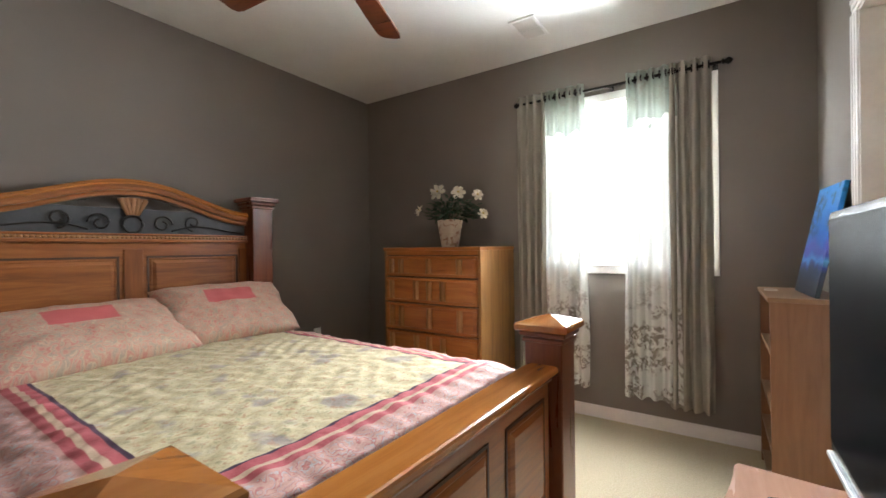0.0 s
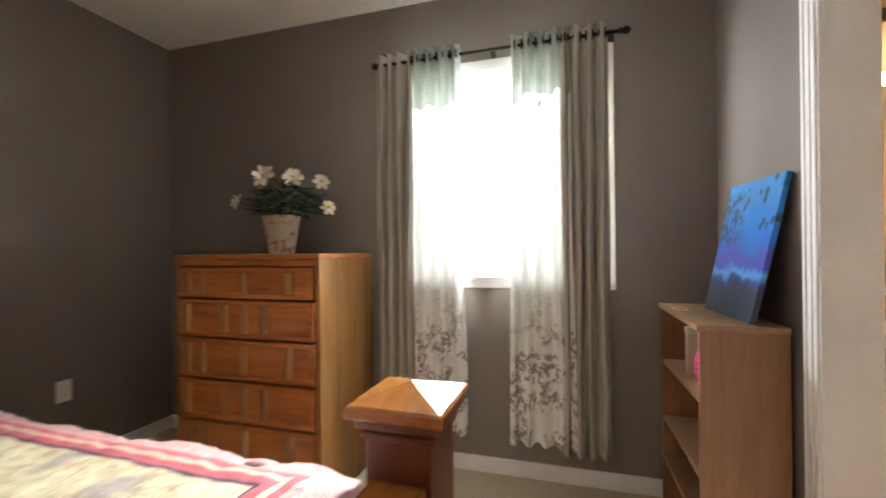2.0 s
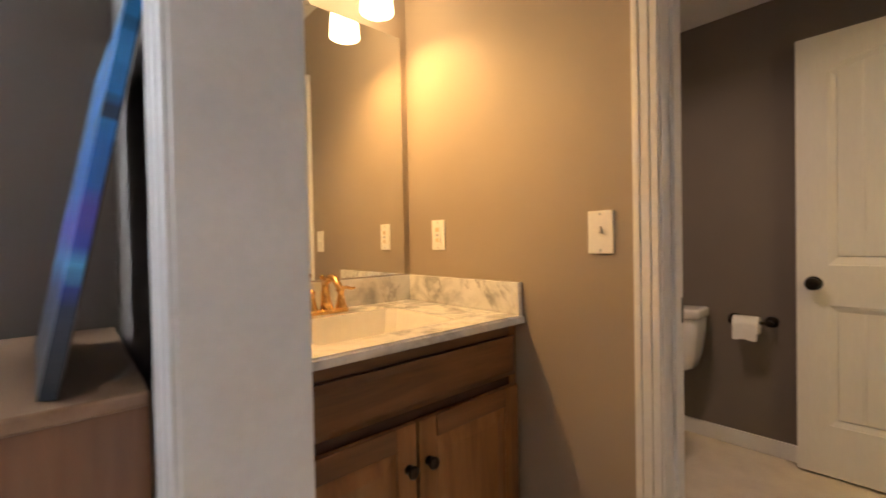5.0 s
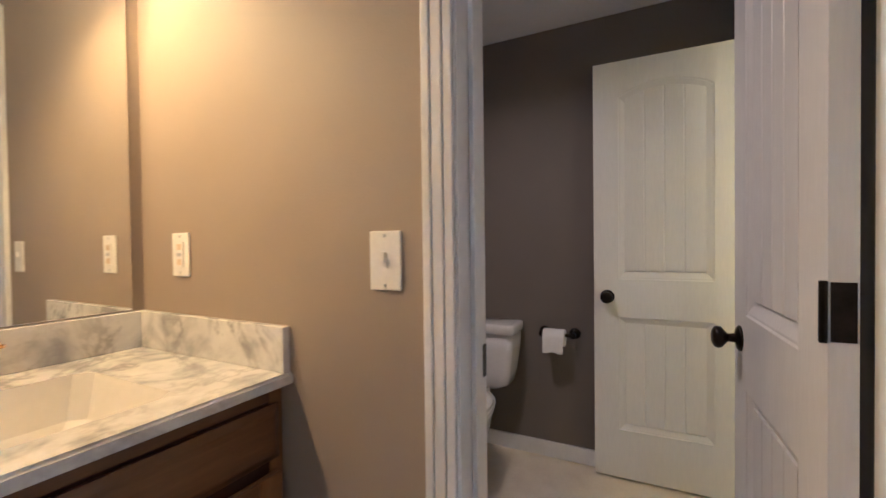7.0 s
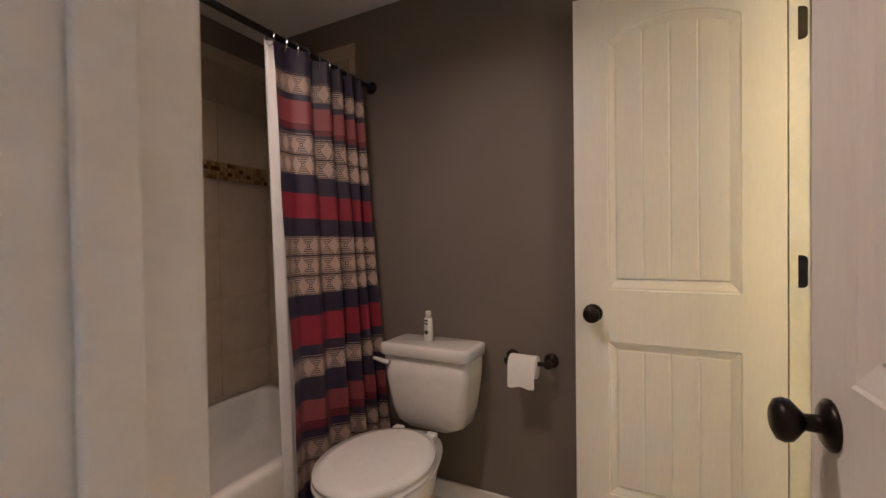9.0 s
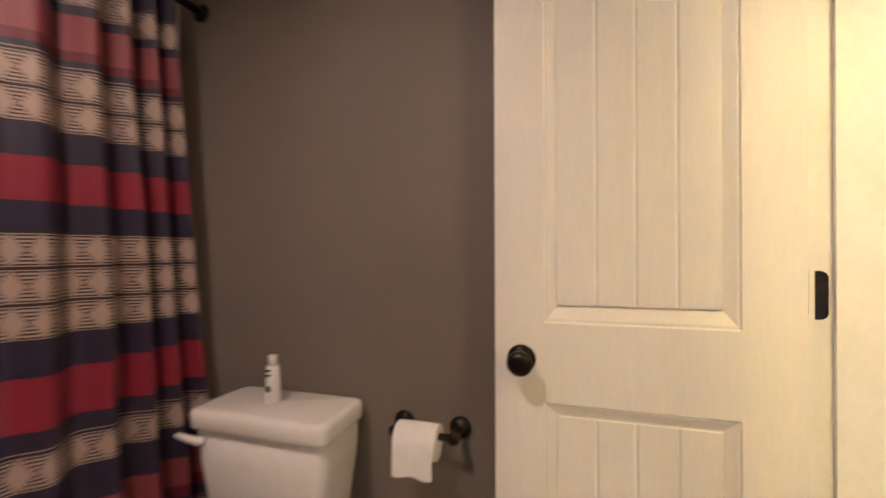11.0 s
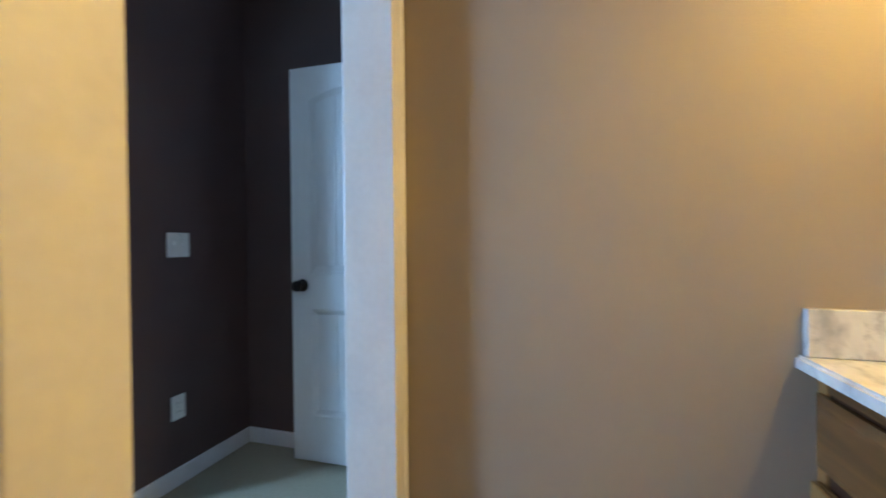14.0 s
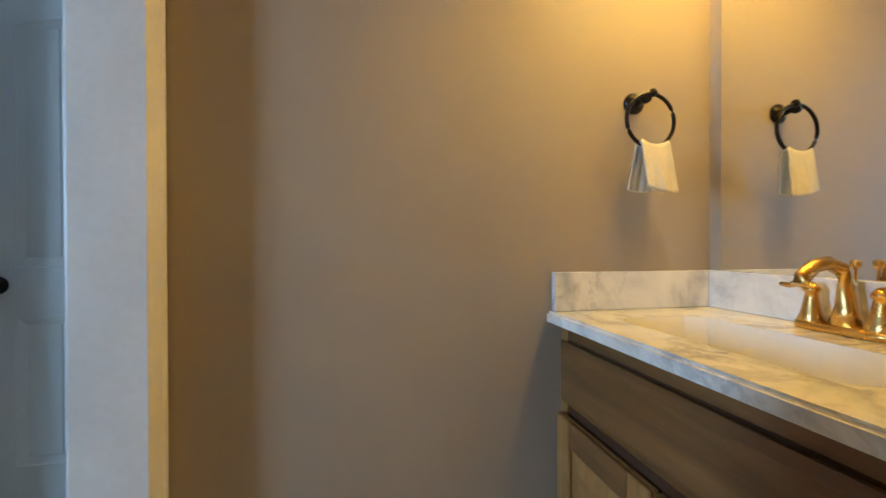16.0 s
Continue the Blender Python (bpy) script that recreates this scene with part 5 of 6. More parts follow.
curtain("sheer_curtain", -0.372, -0.095, 0.215, 4, 0.024, M["sheer"], "white sheer curtain with a taupe flower print", 4.0, True, ROD_Y - 0.012, 0.05)


# ---- bookshelf, painting and what stands on it ----
shelf = thing("bookshelf", 0.42, 2.71, 0, "brown laminate bookshelf with open shelves beside the wall", "bookshelf")
SX0, SX1, SY0, SY1, SZ = 0.296, 0.547, 2.468, 3.035, 0.942
part("side_panel", box(SX0, SY0, 0, SX1, SY0 + 0.018, SZ - 0.018, 0.0015), M["laminate"], shelf)
part("side_panel", box(SX0, SY1 - 0.018, 0, SX1, SY1, SZ - 0.018, 0.0015), M["laminate"], shelf)
part("top_board", box(SX0 - 0.010, SY0 - 0.006, SZ - 0.020, SX1, SY1 + 0.003, SZ, 0.004), M["laminate_in"], shelf, "lighter laminate top board")
part("back_panel", box(SX1 - 0.006, SY0 + 0.018, 0.05, SX1, SY1 - 0.018, SZ - 0.018), M["laminate"], shelf)
for z in (0.06, 0.255, 0.440, 0.692):
    part("shelf_board", box(SX0 + 0.004, SY0 + 0.018, z - 0.016, SX1 - 0.006, SY1 - 0.018, z, 0.0015), M["laminate_in"], shelf)
part("kick_board", box(SX0 + 0.02, SY0 + 0.018, 0, SX0 + 0.035, SY1 - 0.018, 0.044), M["laminate"], shelf)

paint = thing("canvas_painting", 0.49, 2.68, SZ, "blue and violet night scene painted on a leaning canvas", "painting")
p0, pu, pv = Vector((0.425, 2.872, SZ + 0.004)), Vector((0.020, -0.378, 0.0)), Vector((0.092, -0.035, 0.482))
pn = pu.cross(pv).normalized()
if pn.x > 0:
    pn = -pn
bm = bmesh.new()
layer = bm.loops.layers.uv.verify()
f = bm.faces.new([bm.verts.new(p) for p in (p0, p0 + pu, p0 + pu + pv, p0 + pv)])
for lp, c in zip(f.loops, ((0, 0), (1, 0), (1, 1), (0, 1))):
    lp[layer].uv = c
cloth = part("painted_face", bm, M["canvas"], paint)
bm = bmesh.new()
back = -pn * 0.016
a = [bm.verts.new(p) for p in (p0, p0 + pu, p0 + pu + pv, p0 + pv)]
b = [bm.verts.new(p + back) for p in (p0, p0 + pu, p0 + pu + pv, p0 + pv)]
layer = bm.loops.layers.uv.verify()
for i in range(4):
    f = bm.faces.new((a[i], a[(i + 1) % 4], b[(i + 1) % 4], b[i]))
    e = ((0, 0), (1, 0), (1, 1), (0, 1))
    for lp, c in zip(f.loops, (e[i], e[(i + 1) % 4], e[(i + 1) % 4], e[i])):
        lp[layer].uv = c
part("canvas_edge", bm, M["canvas"], paint)
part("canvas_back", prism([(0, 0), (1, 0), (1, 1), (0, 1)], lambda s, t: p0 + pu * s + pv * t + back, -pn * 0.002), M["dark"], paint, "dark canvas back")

loop = thing("hair_tie", 0.330, 2.843, SZ, "thin pale elastic loop lying on the bookshelf", "hair tie")
part("elastic", tube([(0.330 + 0.026 * math.cos(a), 2.843 + (0.047 + 0.004 * math.sin(2 * a)) * math.sin(a), SZ + 0.0016) for a in [2 * math.pi * i / 36 for i in range(36)]], 0.0015, 6, closed=True), M["liner"], loop, "", True)

card = thing("card_box", 0.40, 2.80, 0.692, "cream upright card box on the upper shelf", "box")
part("card_body", box(0.335, 2.76, 0.692, 0.500, 2.80, 0.872, 0.003), M["card"], card)
part("card_lid", box(0.333, 2.758, 0.855, 0.502, 2.802, 0.880, 0.003), M["board"], card)
ball = thing("pink_ornament", 0.375, 2.555, 0.692, "glossy hot pink openwork ornament on the upper shelf", "ornament")
bm = bmesh.new()
bmesh.ops.create_icosphere(bm, subdivisions=3, radius=0.078)
for v in bm.verts:
    v.co *= 1 + 0.10 * noise.noise(v.co * 30)
    v.co = Vector((v.co.x * 0.85 + 0.375, v.co.y * 0.9 + 2.565, v.co.z * 1.1 + 0.692 + 0.084))
part("ornament_body", bm, M["pink"], ball, "", False)
bm = bmesh.new()
for i in range(7):
    zz = 0.692 + 0.024 + i * 0.020
    rr = math.sqrt(max(0.0001, 1 - ((zz - 0.776) / 0.086) ** 2)) * 0.074
    tube([(0.375 + rr * 0.87 * math.cos(a), 2.565 + rr * 0.93 * math.sin(a), zz + 0.006 * math.sin(a * 6)) for a in [2 * math.pi * k / 24 for k in range(24)]], 0.004, 5, bm, True)
part("ornament_band", bm, M["pink"], ball, "", True)


# ---- desk with the television ----
desk = thing("desk", 0.33, 1.05, 0, "rosy wooden desk with a shaped top edge against the wall", "desk")
DZ = 0.656
outline = []
for i in range(25):
    y = 0.26 + (1.365 - 0.26) * i / 24
    outline.append((0.125 + 0.016 * math.cos((y - 0.26) / 1.105 * 4 * math.pi), y))
outline += [(0.150, 1.385), (0.19, 1.380), (0.30, 1.365), (0.545, 1.365), (0.545, 0.26)]
part("desk_top", prism(outline, lambda p, q: (p, q, DZ - 0.026), (0, 0, 0.026)), M["desk"], desk)
part("drawer_unit", box(0.17, 0.34, 0.0, 0.54, 0.78, DZ - 0.026, 0.004), M["desk"], desk)
part("drawer_unit", box(0.17, 0.98, 0.0, 0.54, 1.34, DZ - 0.026, 0.004), M["desk"], desk)
tv = thing("television", 0.40, 1.0, DZ, "black flat-screen television standing on the desk", "television")
part("tv_shell", box(0.3100, 0.375, DZ + 0.075, 0.3570, 1.370, DZ + 0.585, 0.010), M["tv"], tv)
part("tv_screen", box(0.3075, 0.393, DZ + 0.108, 0.3110, 1.352, DZ + 0.567), M["screen"], tv, "dark reflective screen")
part("tv_trim", box(0.3030, 0.375, DZ + 0.068, 0.3250, 1.370, DZ + 0.080, 0.003), M["silver"], tv, "thin silver lower trim")
part("tv_neck", box(0.3200, 0.875, DZ + 0.018, 0.3470, 0.995, DZ + 0.08, 0.004), M["tv"], tv)
part("tv_foot", box(0.2450, 0.735, DZ, 0.4250, 1.135, DZ + 0.018, 0.006), M["tv"], tv)
box_w = thing("white_box", 0.35, 1.34, DZ, "small cream box under the television", "box")
part("carton", box(0.345, 1.15, DZ, 0.47, 1.34, DZ + 0.066, 0.003), M["board"], box_w)
remote = thing("remote_control", 0.24, 1.15, DZ, "black remote control lying on the desk", "remote control", rz=20)
part("remote_body", box(-0.022, -0.085, 0.0, 0.022, 0.085, 0.018, 0.005), M["tv"], remote, "", False, True)
for i in range(6):
    part("button", box(-0.014, -0.06 + i * 0.018, 0.018, 0.014, -0.05 + i * 0.018, 0.0205, 0.001), M["silver"], remote, "grey button", False, True)


# ---- ceiling fan and vent ----
fan = thing("ceiling_fan", -1.08, 1.26, 2.27, "five-blade ceiling fan with reddish wooden blades", "ceiling fan")
part("motor", lathe([(0.02, 2.585), (0.07, 2.585), (0.07, 2.52), (0.02, 2.48), (0.02, 2.42), (0.09, 2.41), (0.115, 2.37), (0.115, 2.29), (0.08, 2.26), (0.05, 2.25)], -1.08, 1.26, 0, "z", 28), M["bronze"], fan, "", True)
part("light_bowl", lathe([(0.05, 2.26), (0.10, 2.25), (0.122, 2.215), (0.10, 2.178), (0.05, 2.158), (0.004, 2.152)], -1.08, 1.26, 0, "z", 28), M["fan_shade"], fan, "frosted glass bowl", True)
for i in range(5):
    a = radians(112 + 72 * i)
    m = Matrix.Translation((-1.08, 1.26, 2.30)) @ Euler((0, 0, a)).to_matrix().to_4x4() @ Euler((radians(11), 0, 0)).to_matrix().to_4x4()
    outl = [(0.20, -0.050), (0.45, -0.062), (0.62, -0.064), (0.655, -0.055), (0.668, -0.030), (0.668, 0.030), (0.655, 0.055), (0.62, 0.064), (0.45, 0.062), (0.20, 0.050)]
    bm = bmesh.new()
    lo = [bm.verts.new(m @ Vector((p, q, -0.004))) for p, q in outl]
    hi = [bm.verts.new(m @ Vector((p, q, 0.004))) for p, q in outl]
    bm.faces.new(lo), bm.faces.new(hi)
    for k in range(len(outl)):
        j = (k + 1) % len(outl)
        bm.faces.new((lo[k], lo[j], hi[j], hi[k]))
    blade = part("blade", bm, M["blade"], fan, "reddish brown wooden blade")
    part("blade_arm", tube([m @ Vector((0.09, 0, 0.0)), m @ Vector((0.16, 0, -0.012)), m @ Vector((0.26, 0, -0.008))], [0.014, 0.011, 0.018], 8), M["bronze"], blade, "bronze blade arm")

vent = thing("ceiling_vent", -0.892, 2.718, H1, "white slatted ceiling air vent", "vent")
bm = bmesh.new()
vx0, vx1, vy0, vy1 = -0.977, -0.807, 2.582, 2.855
for a, b, c, d in ((vx0, vx1, vy0, vy0 + 0.02), (vx0, vx1, vy1 - 0.02, vy1), (vx0, vx0 + 0.02, vy0 + 0.02, vy1 - 0.02), (vx1 - 0.02, vx1, vy0 + 0.02, vy1 - 0.02), (vx0 + 0.02, vx1 - 0.02, 2.711, 2.726)):
    box(a, c, H1 - 0.008, b, d, H1 - 0.001, 0.002, bm)
part("vent_frame", bm, M["trim"], vent)
part("vent_backing", box(vx0 + 0.02, vy0 + 0.02, H1 - 0.003, vx1 - 0.02, vy1 - 0.02, H1 - 0.001), M["silver"], vent, "grey duct behind the slats")
for i in range(11):
    for a, b in ((vy0 + 0.02, 2.711), (2.726, vy1 - 0.02)):
        y = a + (b - a) * (i + 0.5) / 11
        part("slat", prism([(0, 0), (0.008, -0.005), (0.0085, -0.004), (0.0005, 0.001)], lambda p, q: (vx0 + 0.02, y + p - 0.004, H1 - 0.003 + q), (vx1 - vx0 - 0.04, 0, 0)), M["trim"], vent)


# ---- plates ----
def plate(name, cx, cy, cz, axis, out, label, kindof, w=0.072, h=0.115):
    """A switch or outlet plate on a wall whose normal runs along axis, towards out."""
    ob = thing(name, cx, cy, cz, label, name.replace("_", " "))

    def b3(a0, a1, z0, z1, d0, d1, r=0.0):
        lo, hi = sorted((out * d0, out * d1))
        return box(cx + lo, cy + a0, cz + z0, cx + hi, cy + a1, cz + z1, r) if axis == "x" else box(cx + a0, cy + lo, cz + z0, cx + a1, cy + hi, cz + z1, r)
    part("cover_plate", b3(-w / 2, w / 2, -h / 2, h / 2, 0.0005, 0.006, 0.0025), M["plate"], ob)
    if kindof == "toggle":
        part("toggle", b3(-0.005, 0.005, -0.002, 0.016, 0.006, 0.014, 0.002), M["plate"], ob)
        part("toggle_slot", b3(-0.006, 0.006, -0.013, 0.013, 0.006, 0.0066), M["plate"], ob)
    elif kindof == "double":
        for s in (-0.023, 0.023):
            part("toggle", b3(s - 0.005, s + 0.005, -0.002, 0.018, 0.006, 0.018, 0.002), M["plate"], ob)
    elif kindof == "gfci":
        part("insert", b3(-0.017, 0.017, -0.034, 0.034, 0.006, 0.009, 0.001), M["plate"], ob)
        for zz in (-0.020, 0.020):
            part("socket", b3(-0.010, 0.010, zz - 0.008, zz + 0.008, 0.009, 0.0095), M["card"], ob)
        part("test_button", b3(-0.008, 0.008, -0.005, 0.004, 0.009, 0.0105), M["silver"], ob)
    else:
        for zz in (-0.020, 0.020):
            socket = part("socket", b3(-0.016, 0.016, zz - 0.014, zz + 0.014, 0.006, 0.008, 0.002), M["plate"], ob)
            for s in (-0.006, 0.006):
                part("slot", b3(s - 0.001, s + 0.001, zz - 0.004, zz + 0.005, 0.008, 0.0084), M["dark"], socket)
    for zz in ((-0.048, 0.048) if kindof != "outlet" else (0.0,)):
        part("screw", b3(-0.003, 0.003, zz - 0.003, zz + 0.003, 0.006, 0.0072, 0.001), M["silver"], ob)


plate("light_switch", 1.53, 2.381, 1.137, "x", -1, "ivory toggle light switch on the taupe wall", "toggle")
plate("wall_outlet", 1.53, 3.037, 1.147, "x", -1, "ivory safety outlet beside the mirror", "gfci")
plate("wall_outlet", XW, 2.50, 0.456, "x", 1, "white wall outlet low on the brown wall", "outlet")
plate("light_switch", 4.52, 0.160, 1.132, "x", -1, "white double toggle switch on the dark wall", "double", 0.116)
plate("wall_outlet", 4.52, 0.174, 0.368, "x", -1, "white wall outlet low on the dark wall", "outlet")


# ---- vanities ----
def vanity(cx, cy, rz, width, depth, label, top_label, faucet_label, side_splash, z_top=0.887, splash=0.102):
    """Local axes: the back wall at y 0, the front towards -y, x along the wall from -width/2 to width/2."""
    w = width / 2
    cab = thing("vanity_cabinet", cx, cy, 0, label, "vanity cabinet", rz=rz)
    fy = -depth + 0.035

    def p(name, bm, mat_, parent=cab, lab="", smooth=False):
        return part(name, bm, mat_, parent, lab, smooth, True)
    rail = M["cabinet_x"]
    p("cabinet_body", box(-w + 0.003, fy + 0.018, 0.09, w - 0.003, -0.004, 0.730), M["cabinet"])
    p("apron", box(-w + 0.003, fy + 0.018, 0.730, w - 0.003, fy + 0.034, z_top - 0.027), M["cabinet"])
    for a in (-w + 0.003, w - 0.021):
        p("end_panel", box(a, fy + 0.034, 0.730, a + 0.018, -0.004, z_top - 0.027), M["cabinet"])
    # dark board paints the shade between drawer front and doors
    p("front_reveal", box(-w + 0.035, fy + 0.0045, 0.10, w - 0.035, fy + 0.0165, z_top - 0.063), M["groove"], cab, "dark board showing in the gaps of the front")
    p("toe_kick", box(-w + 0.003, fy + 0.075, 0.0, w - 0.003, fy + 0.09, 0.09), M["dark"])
    for a, b in ((-w + 0.003, -w + 0.035), (w - 0.035, w - 0.003)):
        p("stile", box(a, fy, 0.09, b, fy + 0.018, z_top - 0.027, 0.002), M["cabinet"])
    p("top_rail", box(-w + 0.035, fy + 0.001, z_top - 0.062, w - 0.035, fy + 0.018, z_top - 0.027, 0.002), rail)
    # drawer front with a bevelled edge
    bm = bmesh.new()
    z0, z1, a0, a1 = 0.700, z_top - 0.066, -w + 0.018, w - 0.018
    ring = []
    for off, d in ((0, 0.0), (0.0, -0.008), (0.016, -0.016), (0.022, -0.017)):
        ring.append([bm.verts.new((x, fy + d, z)) for x, z in ((a0 + off, z0 + off), (a1 - off, z0 + off), (a1 - off, z1 - off), (a0 + off, z1 - off))])
    for a, b in zip(ring, ring[1:]):
        for i in range(4):
            bm.faces.new((a[i], a[(i + 1) % 4], b[(i + 1) % 4], b[i]))
    bm.faces.new(ring[-1])
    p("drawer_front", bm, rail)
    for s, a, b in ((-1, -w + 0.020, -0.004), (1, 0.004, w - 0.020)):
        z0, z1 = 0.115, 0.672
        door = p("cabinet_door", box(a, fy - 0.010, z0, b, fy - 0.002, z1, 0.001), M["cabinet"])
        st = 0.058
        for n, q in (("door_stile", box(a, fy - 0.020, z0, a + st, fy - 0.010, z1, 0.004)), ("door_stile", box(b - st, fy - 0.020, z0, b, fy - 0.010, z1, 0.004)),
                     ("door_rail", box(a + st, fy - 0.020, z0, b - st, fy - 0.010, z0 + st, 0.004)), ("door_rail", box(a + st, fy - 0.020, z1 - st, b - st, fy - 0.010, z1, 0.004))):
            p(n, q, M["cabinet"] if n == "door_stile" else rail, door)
        bm = bmesh.new()
        ring = []
        for off, d in ((0.006, -0.0105), (0.012, -0.011), (0.040, -0.018), (0.042, -0.018)):
            ring.append([bm.verts.new((x, fy + d, z)) for x, z in ((a + st + off, z0 + st + off), (b - st - off, z0 + st + off), (b - st - off, z1 - st - off), (a + st + off, z1 - st - off))])
        for ra, rb in zip(ring, ring[1:]):
            for i in range(4):
                bm.faces.new((ra[i], ra[(i + 1) % 4], rb[(i + 1) % 4], rb[i]))
        bm.faces.new(ring[-1])
        p("door_panel", bm, M["cabinet"], door)
        kx = b - 0.028 if s < 0 else a + 0.028
        p("knob", lathe([(0.010, 0), (0.012, -0.003), (0.006, -0.008), (0.007, -0.014), (0.015, -0.020), (0.016, -0.025), (0.011, -0.030), (0.002, -0.031)], kx, fy - 0.020, 0.565, "y", 16), M["bronze"], door, "dark bronze knob", True)

    # the top: a marble frame round a rectangular bowl
    top = thing("countertop", cx, cy, z_top - 0.025, top_label, "countertop", rz=rz)
    zl = 0.025  # local height of the upper face

    def q(name, bm, mat_, parent=top, lab="", smooth=False):
        return part(name, bm, mat_, parent, lab, smooth, True)
    bx0, bx1, by0, by1 = -min(0.225, w - 0.10), min(0.225, w - 0.10), -depth + 0.095, -0.150
    bm = bmesh.new()
    for a, b, c, d in ((-w + 0.001, w - 0.001, -depth, by0), (-w + 0.001, w - 0.001, by1, -0.001), (-w + 0.001, bx0, by0, by1), (bx1, w - 0.001, by0, by1)):
        box(a, c, 0.0, b, d, zl, 0, bm)
    bmesh.ops.remove_doubles(bm, verts=bm.verts, dist=0.0001)
    front = [e for e in bm.edges if all(abs(v.co.y + depth) < 1e-4 and (v.co.z > zl - 1e-4) for v in e.verts)]
    bmesh.ops.bevel(bm, geom=front, offset=0.006, segments=3, affect="EDGES")
    q("slab", bm, M["marble"])
    bm = bmesh.new()
    cxm, cym = (bx0 + bx1) / 2, (by0 + by1) / 2
    ring = []
    for k, z in ((1.0, zl - 0.0005), (0.985, zl - 0.012), (0.90, -0.070), (0.80, -0.098), (0.40, -0.106), (0.06, -0.112)):
        ring.append([bm.verts.new((cxm + (x - cxm) * k, cym + (y - cym) * k, z)) for x, y in
                     [(bx0 + 0.03, by0), (bx1 - 0.03, by0), (bx1, by0 + 0.03), (bx1, by1 - 0.03), (bx1 - 0.03, by1), (bx0 + 0.03, by1), (bx0, by1 - 0.03), (bx0, by0 + 0.03)]])
    for a, b in zip(ring, ring[1:]):
        for i in range(8):
            bm.faces.new((a[i], a[(i + 1) % 8], b[(i + 1) % 8], b[i]))
    bm.faces.new(ring[-1])
    # corners between the square cut-out and the rounded bowl
    for i, (x, y) in zip((1, 3, 5, 7), ((bx1, by0), (bx1, by1), (bx0, by1), (bx0, by0))):
        bm.faces.new((ring[0][i], ring[0][(i + 1) % 8], bm.verts.new((x, y, zl - 0.0005))))
    q("basin", bm, M["porcelain"], top, "shallow white rectangular basin", False)
    q("drain", lathe([(0.022, -0.111), (0.022, -0.108), (0.012, -0.107)], cxm, cym, 0, "z", 16), M["gold"], top, "gold drain")
    q("backsplash", box(-w + 0.001, -0.021, zl + 0.0005, w - 0.001, -0.001, zl + splash, 0.002), M["marble"])
    sx = w - 0.001
    if side_splash > 0:
        q("side_splash", box(sx - 0.020, -depth + 0.007, zl + 0.0005, sx, -0.022, zl + splash, 0.002), M["marble"])
    else:
        q("side_splash", box(-sx, -depth + 0.012, zl + 0.0005, -sx + 0.020, -0.022, zl + splash, 0.002), M["marble"])

    tap = thing("faucet", cx, cy, z_top, faucet_label, "faucet", rz=rz)

    def f(name, bm, parent=tap, lab=""):
        return part(name, bm, M["gold"], parent, lab, True, True)
    ty = -0.088 if depth > 0.5 else -0.056
    bm = bmesh.new()
    base = [(x * 0.078, ty + y * 0.024) for x, y in [(math.copysign(abs(math.cos(a)) ** 0.5, math.cos(a)), math.copysign(abs(math.sin(a)) ** 0.7, math.sin(a))) for a in [2 * math.pi * i / 28 for i in range(28)]]]
    f("base_plate", prism(base, lambda x, y: (x, y, 0.001), (0, 0, 0.013)))
    pts = [(0, ty, 0.012), (0, ty + 0.006, 0.045), (0, ty + 0.006, 0.085), (0, ty - 0.008, 0.112), (0, ty - 0.036, 0.124), (0, ty - 0.066, 0.118), (0, ty - 0.088, 0.100), (0, ty - 0.094, 0.086)]
    f("spout", tube(pts, [0.024, 0.017, 0.0135, 0.013, 0.0125, 0.012, 0.0125, 0.0135], 14))
    f("lift_rod", lathe([(0.0025, 0.06), (0.0025, 0.112), (0.008, 0.116), (0.008, 0.126), (0.002, 0.129)], 0, ty + (0.030 if depth > 0.5 else 0.024), 0, "z", 10))
    for s in (-1, 1):
        f("handle_body", lathe([(0.021, 0.012), (0.022, 0.018), (0.017, 0.030), (0.012, 0.055), (0.010, 0.066), (0.014, 0.070), (0.014, 0.075), (0.008, 0.082), (0.003, 0.084)], s * 0.053, ty, 0, "z", 16))
        f("lever", tube([(s * 0.050, ty, 0.079), (s * 0.072, ty - 0.004, 0.083), (s * 0.090, ty - 0.008, 0.077), (s * 0.104, ty - 0.010, 0.079)], [0.007, 0.006, 0.0055, 0.004], 8))


vanity(1.11, 3.225, 0, 0.84, 0.588, "rustic brown two-door vanity cabinet under a marble top", "white grey-veined marble vanity top with a basin", "brushed gold two-handle faucet on the vanity", 1)
vanity(1.884, 1.045, 90, 0.69, 0.447, "narrow rustic brown vanity cabinet under a marble top", "white grey-veined marble top of the second vanity", "brushed gold faucet on the second vanity", -1, 0.905, 0.092)

mirror = thing("wall_mirror", 1.10, 3.222, 0.99, "frameless wall mirror above the vanity", "mirror")
part("mirror_glass", box(0.715, 3.218, 0.993, 1.497, 3.224, 1.955, 0.0012), M["mirror"], mirror)
part("mirror_clip", box(1.09, 3.2155, 1.948, 1.11, 3.218, 1.962), M["chrome"], mirror)
mirror = thing("wall_mirror", 1.887, 1.03, 0.99, "frameless wall mirror above the second vanity", "mirror")
part("mirror_glass", box(1.8845, 0.740, 0.993, 1.8905, 1.375, 1.955, 0.0012), M["mirror"], mirror)


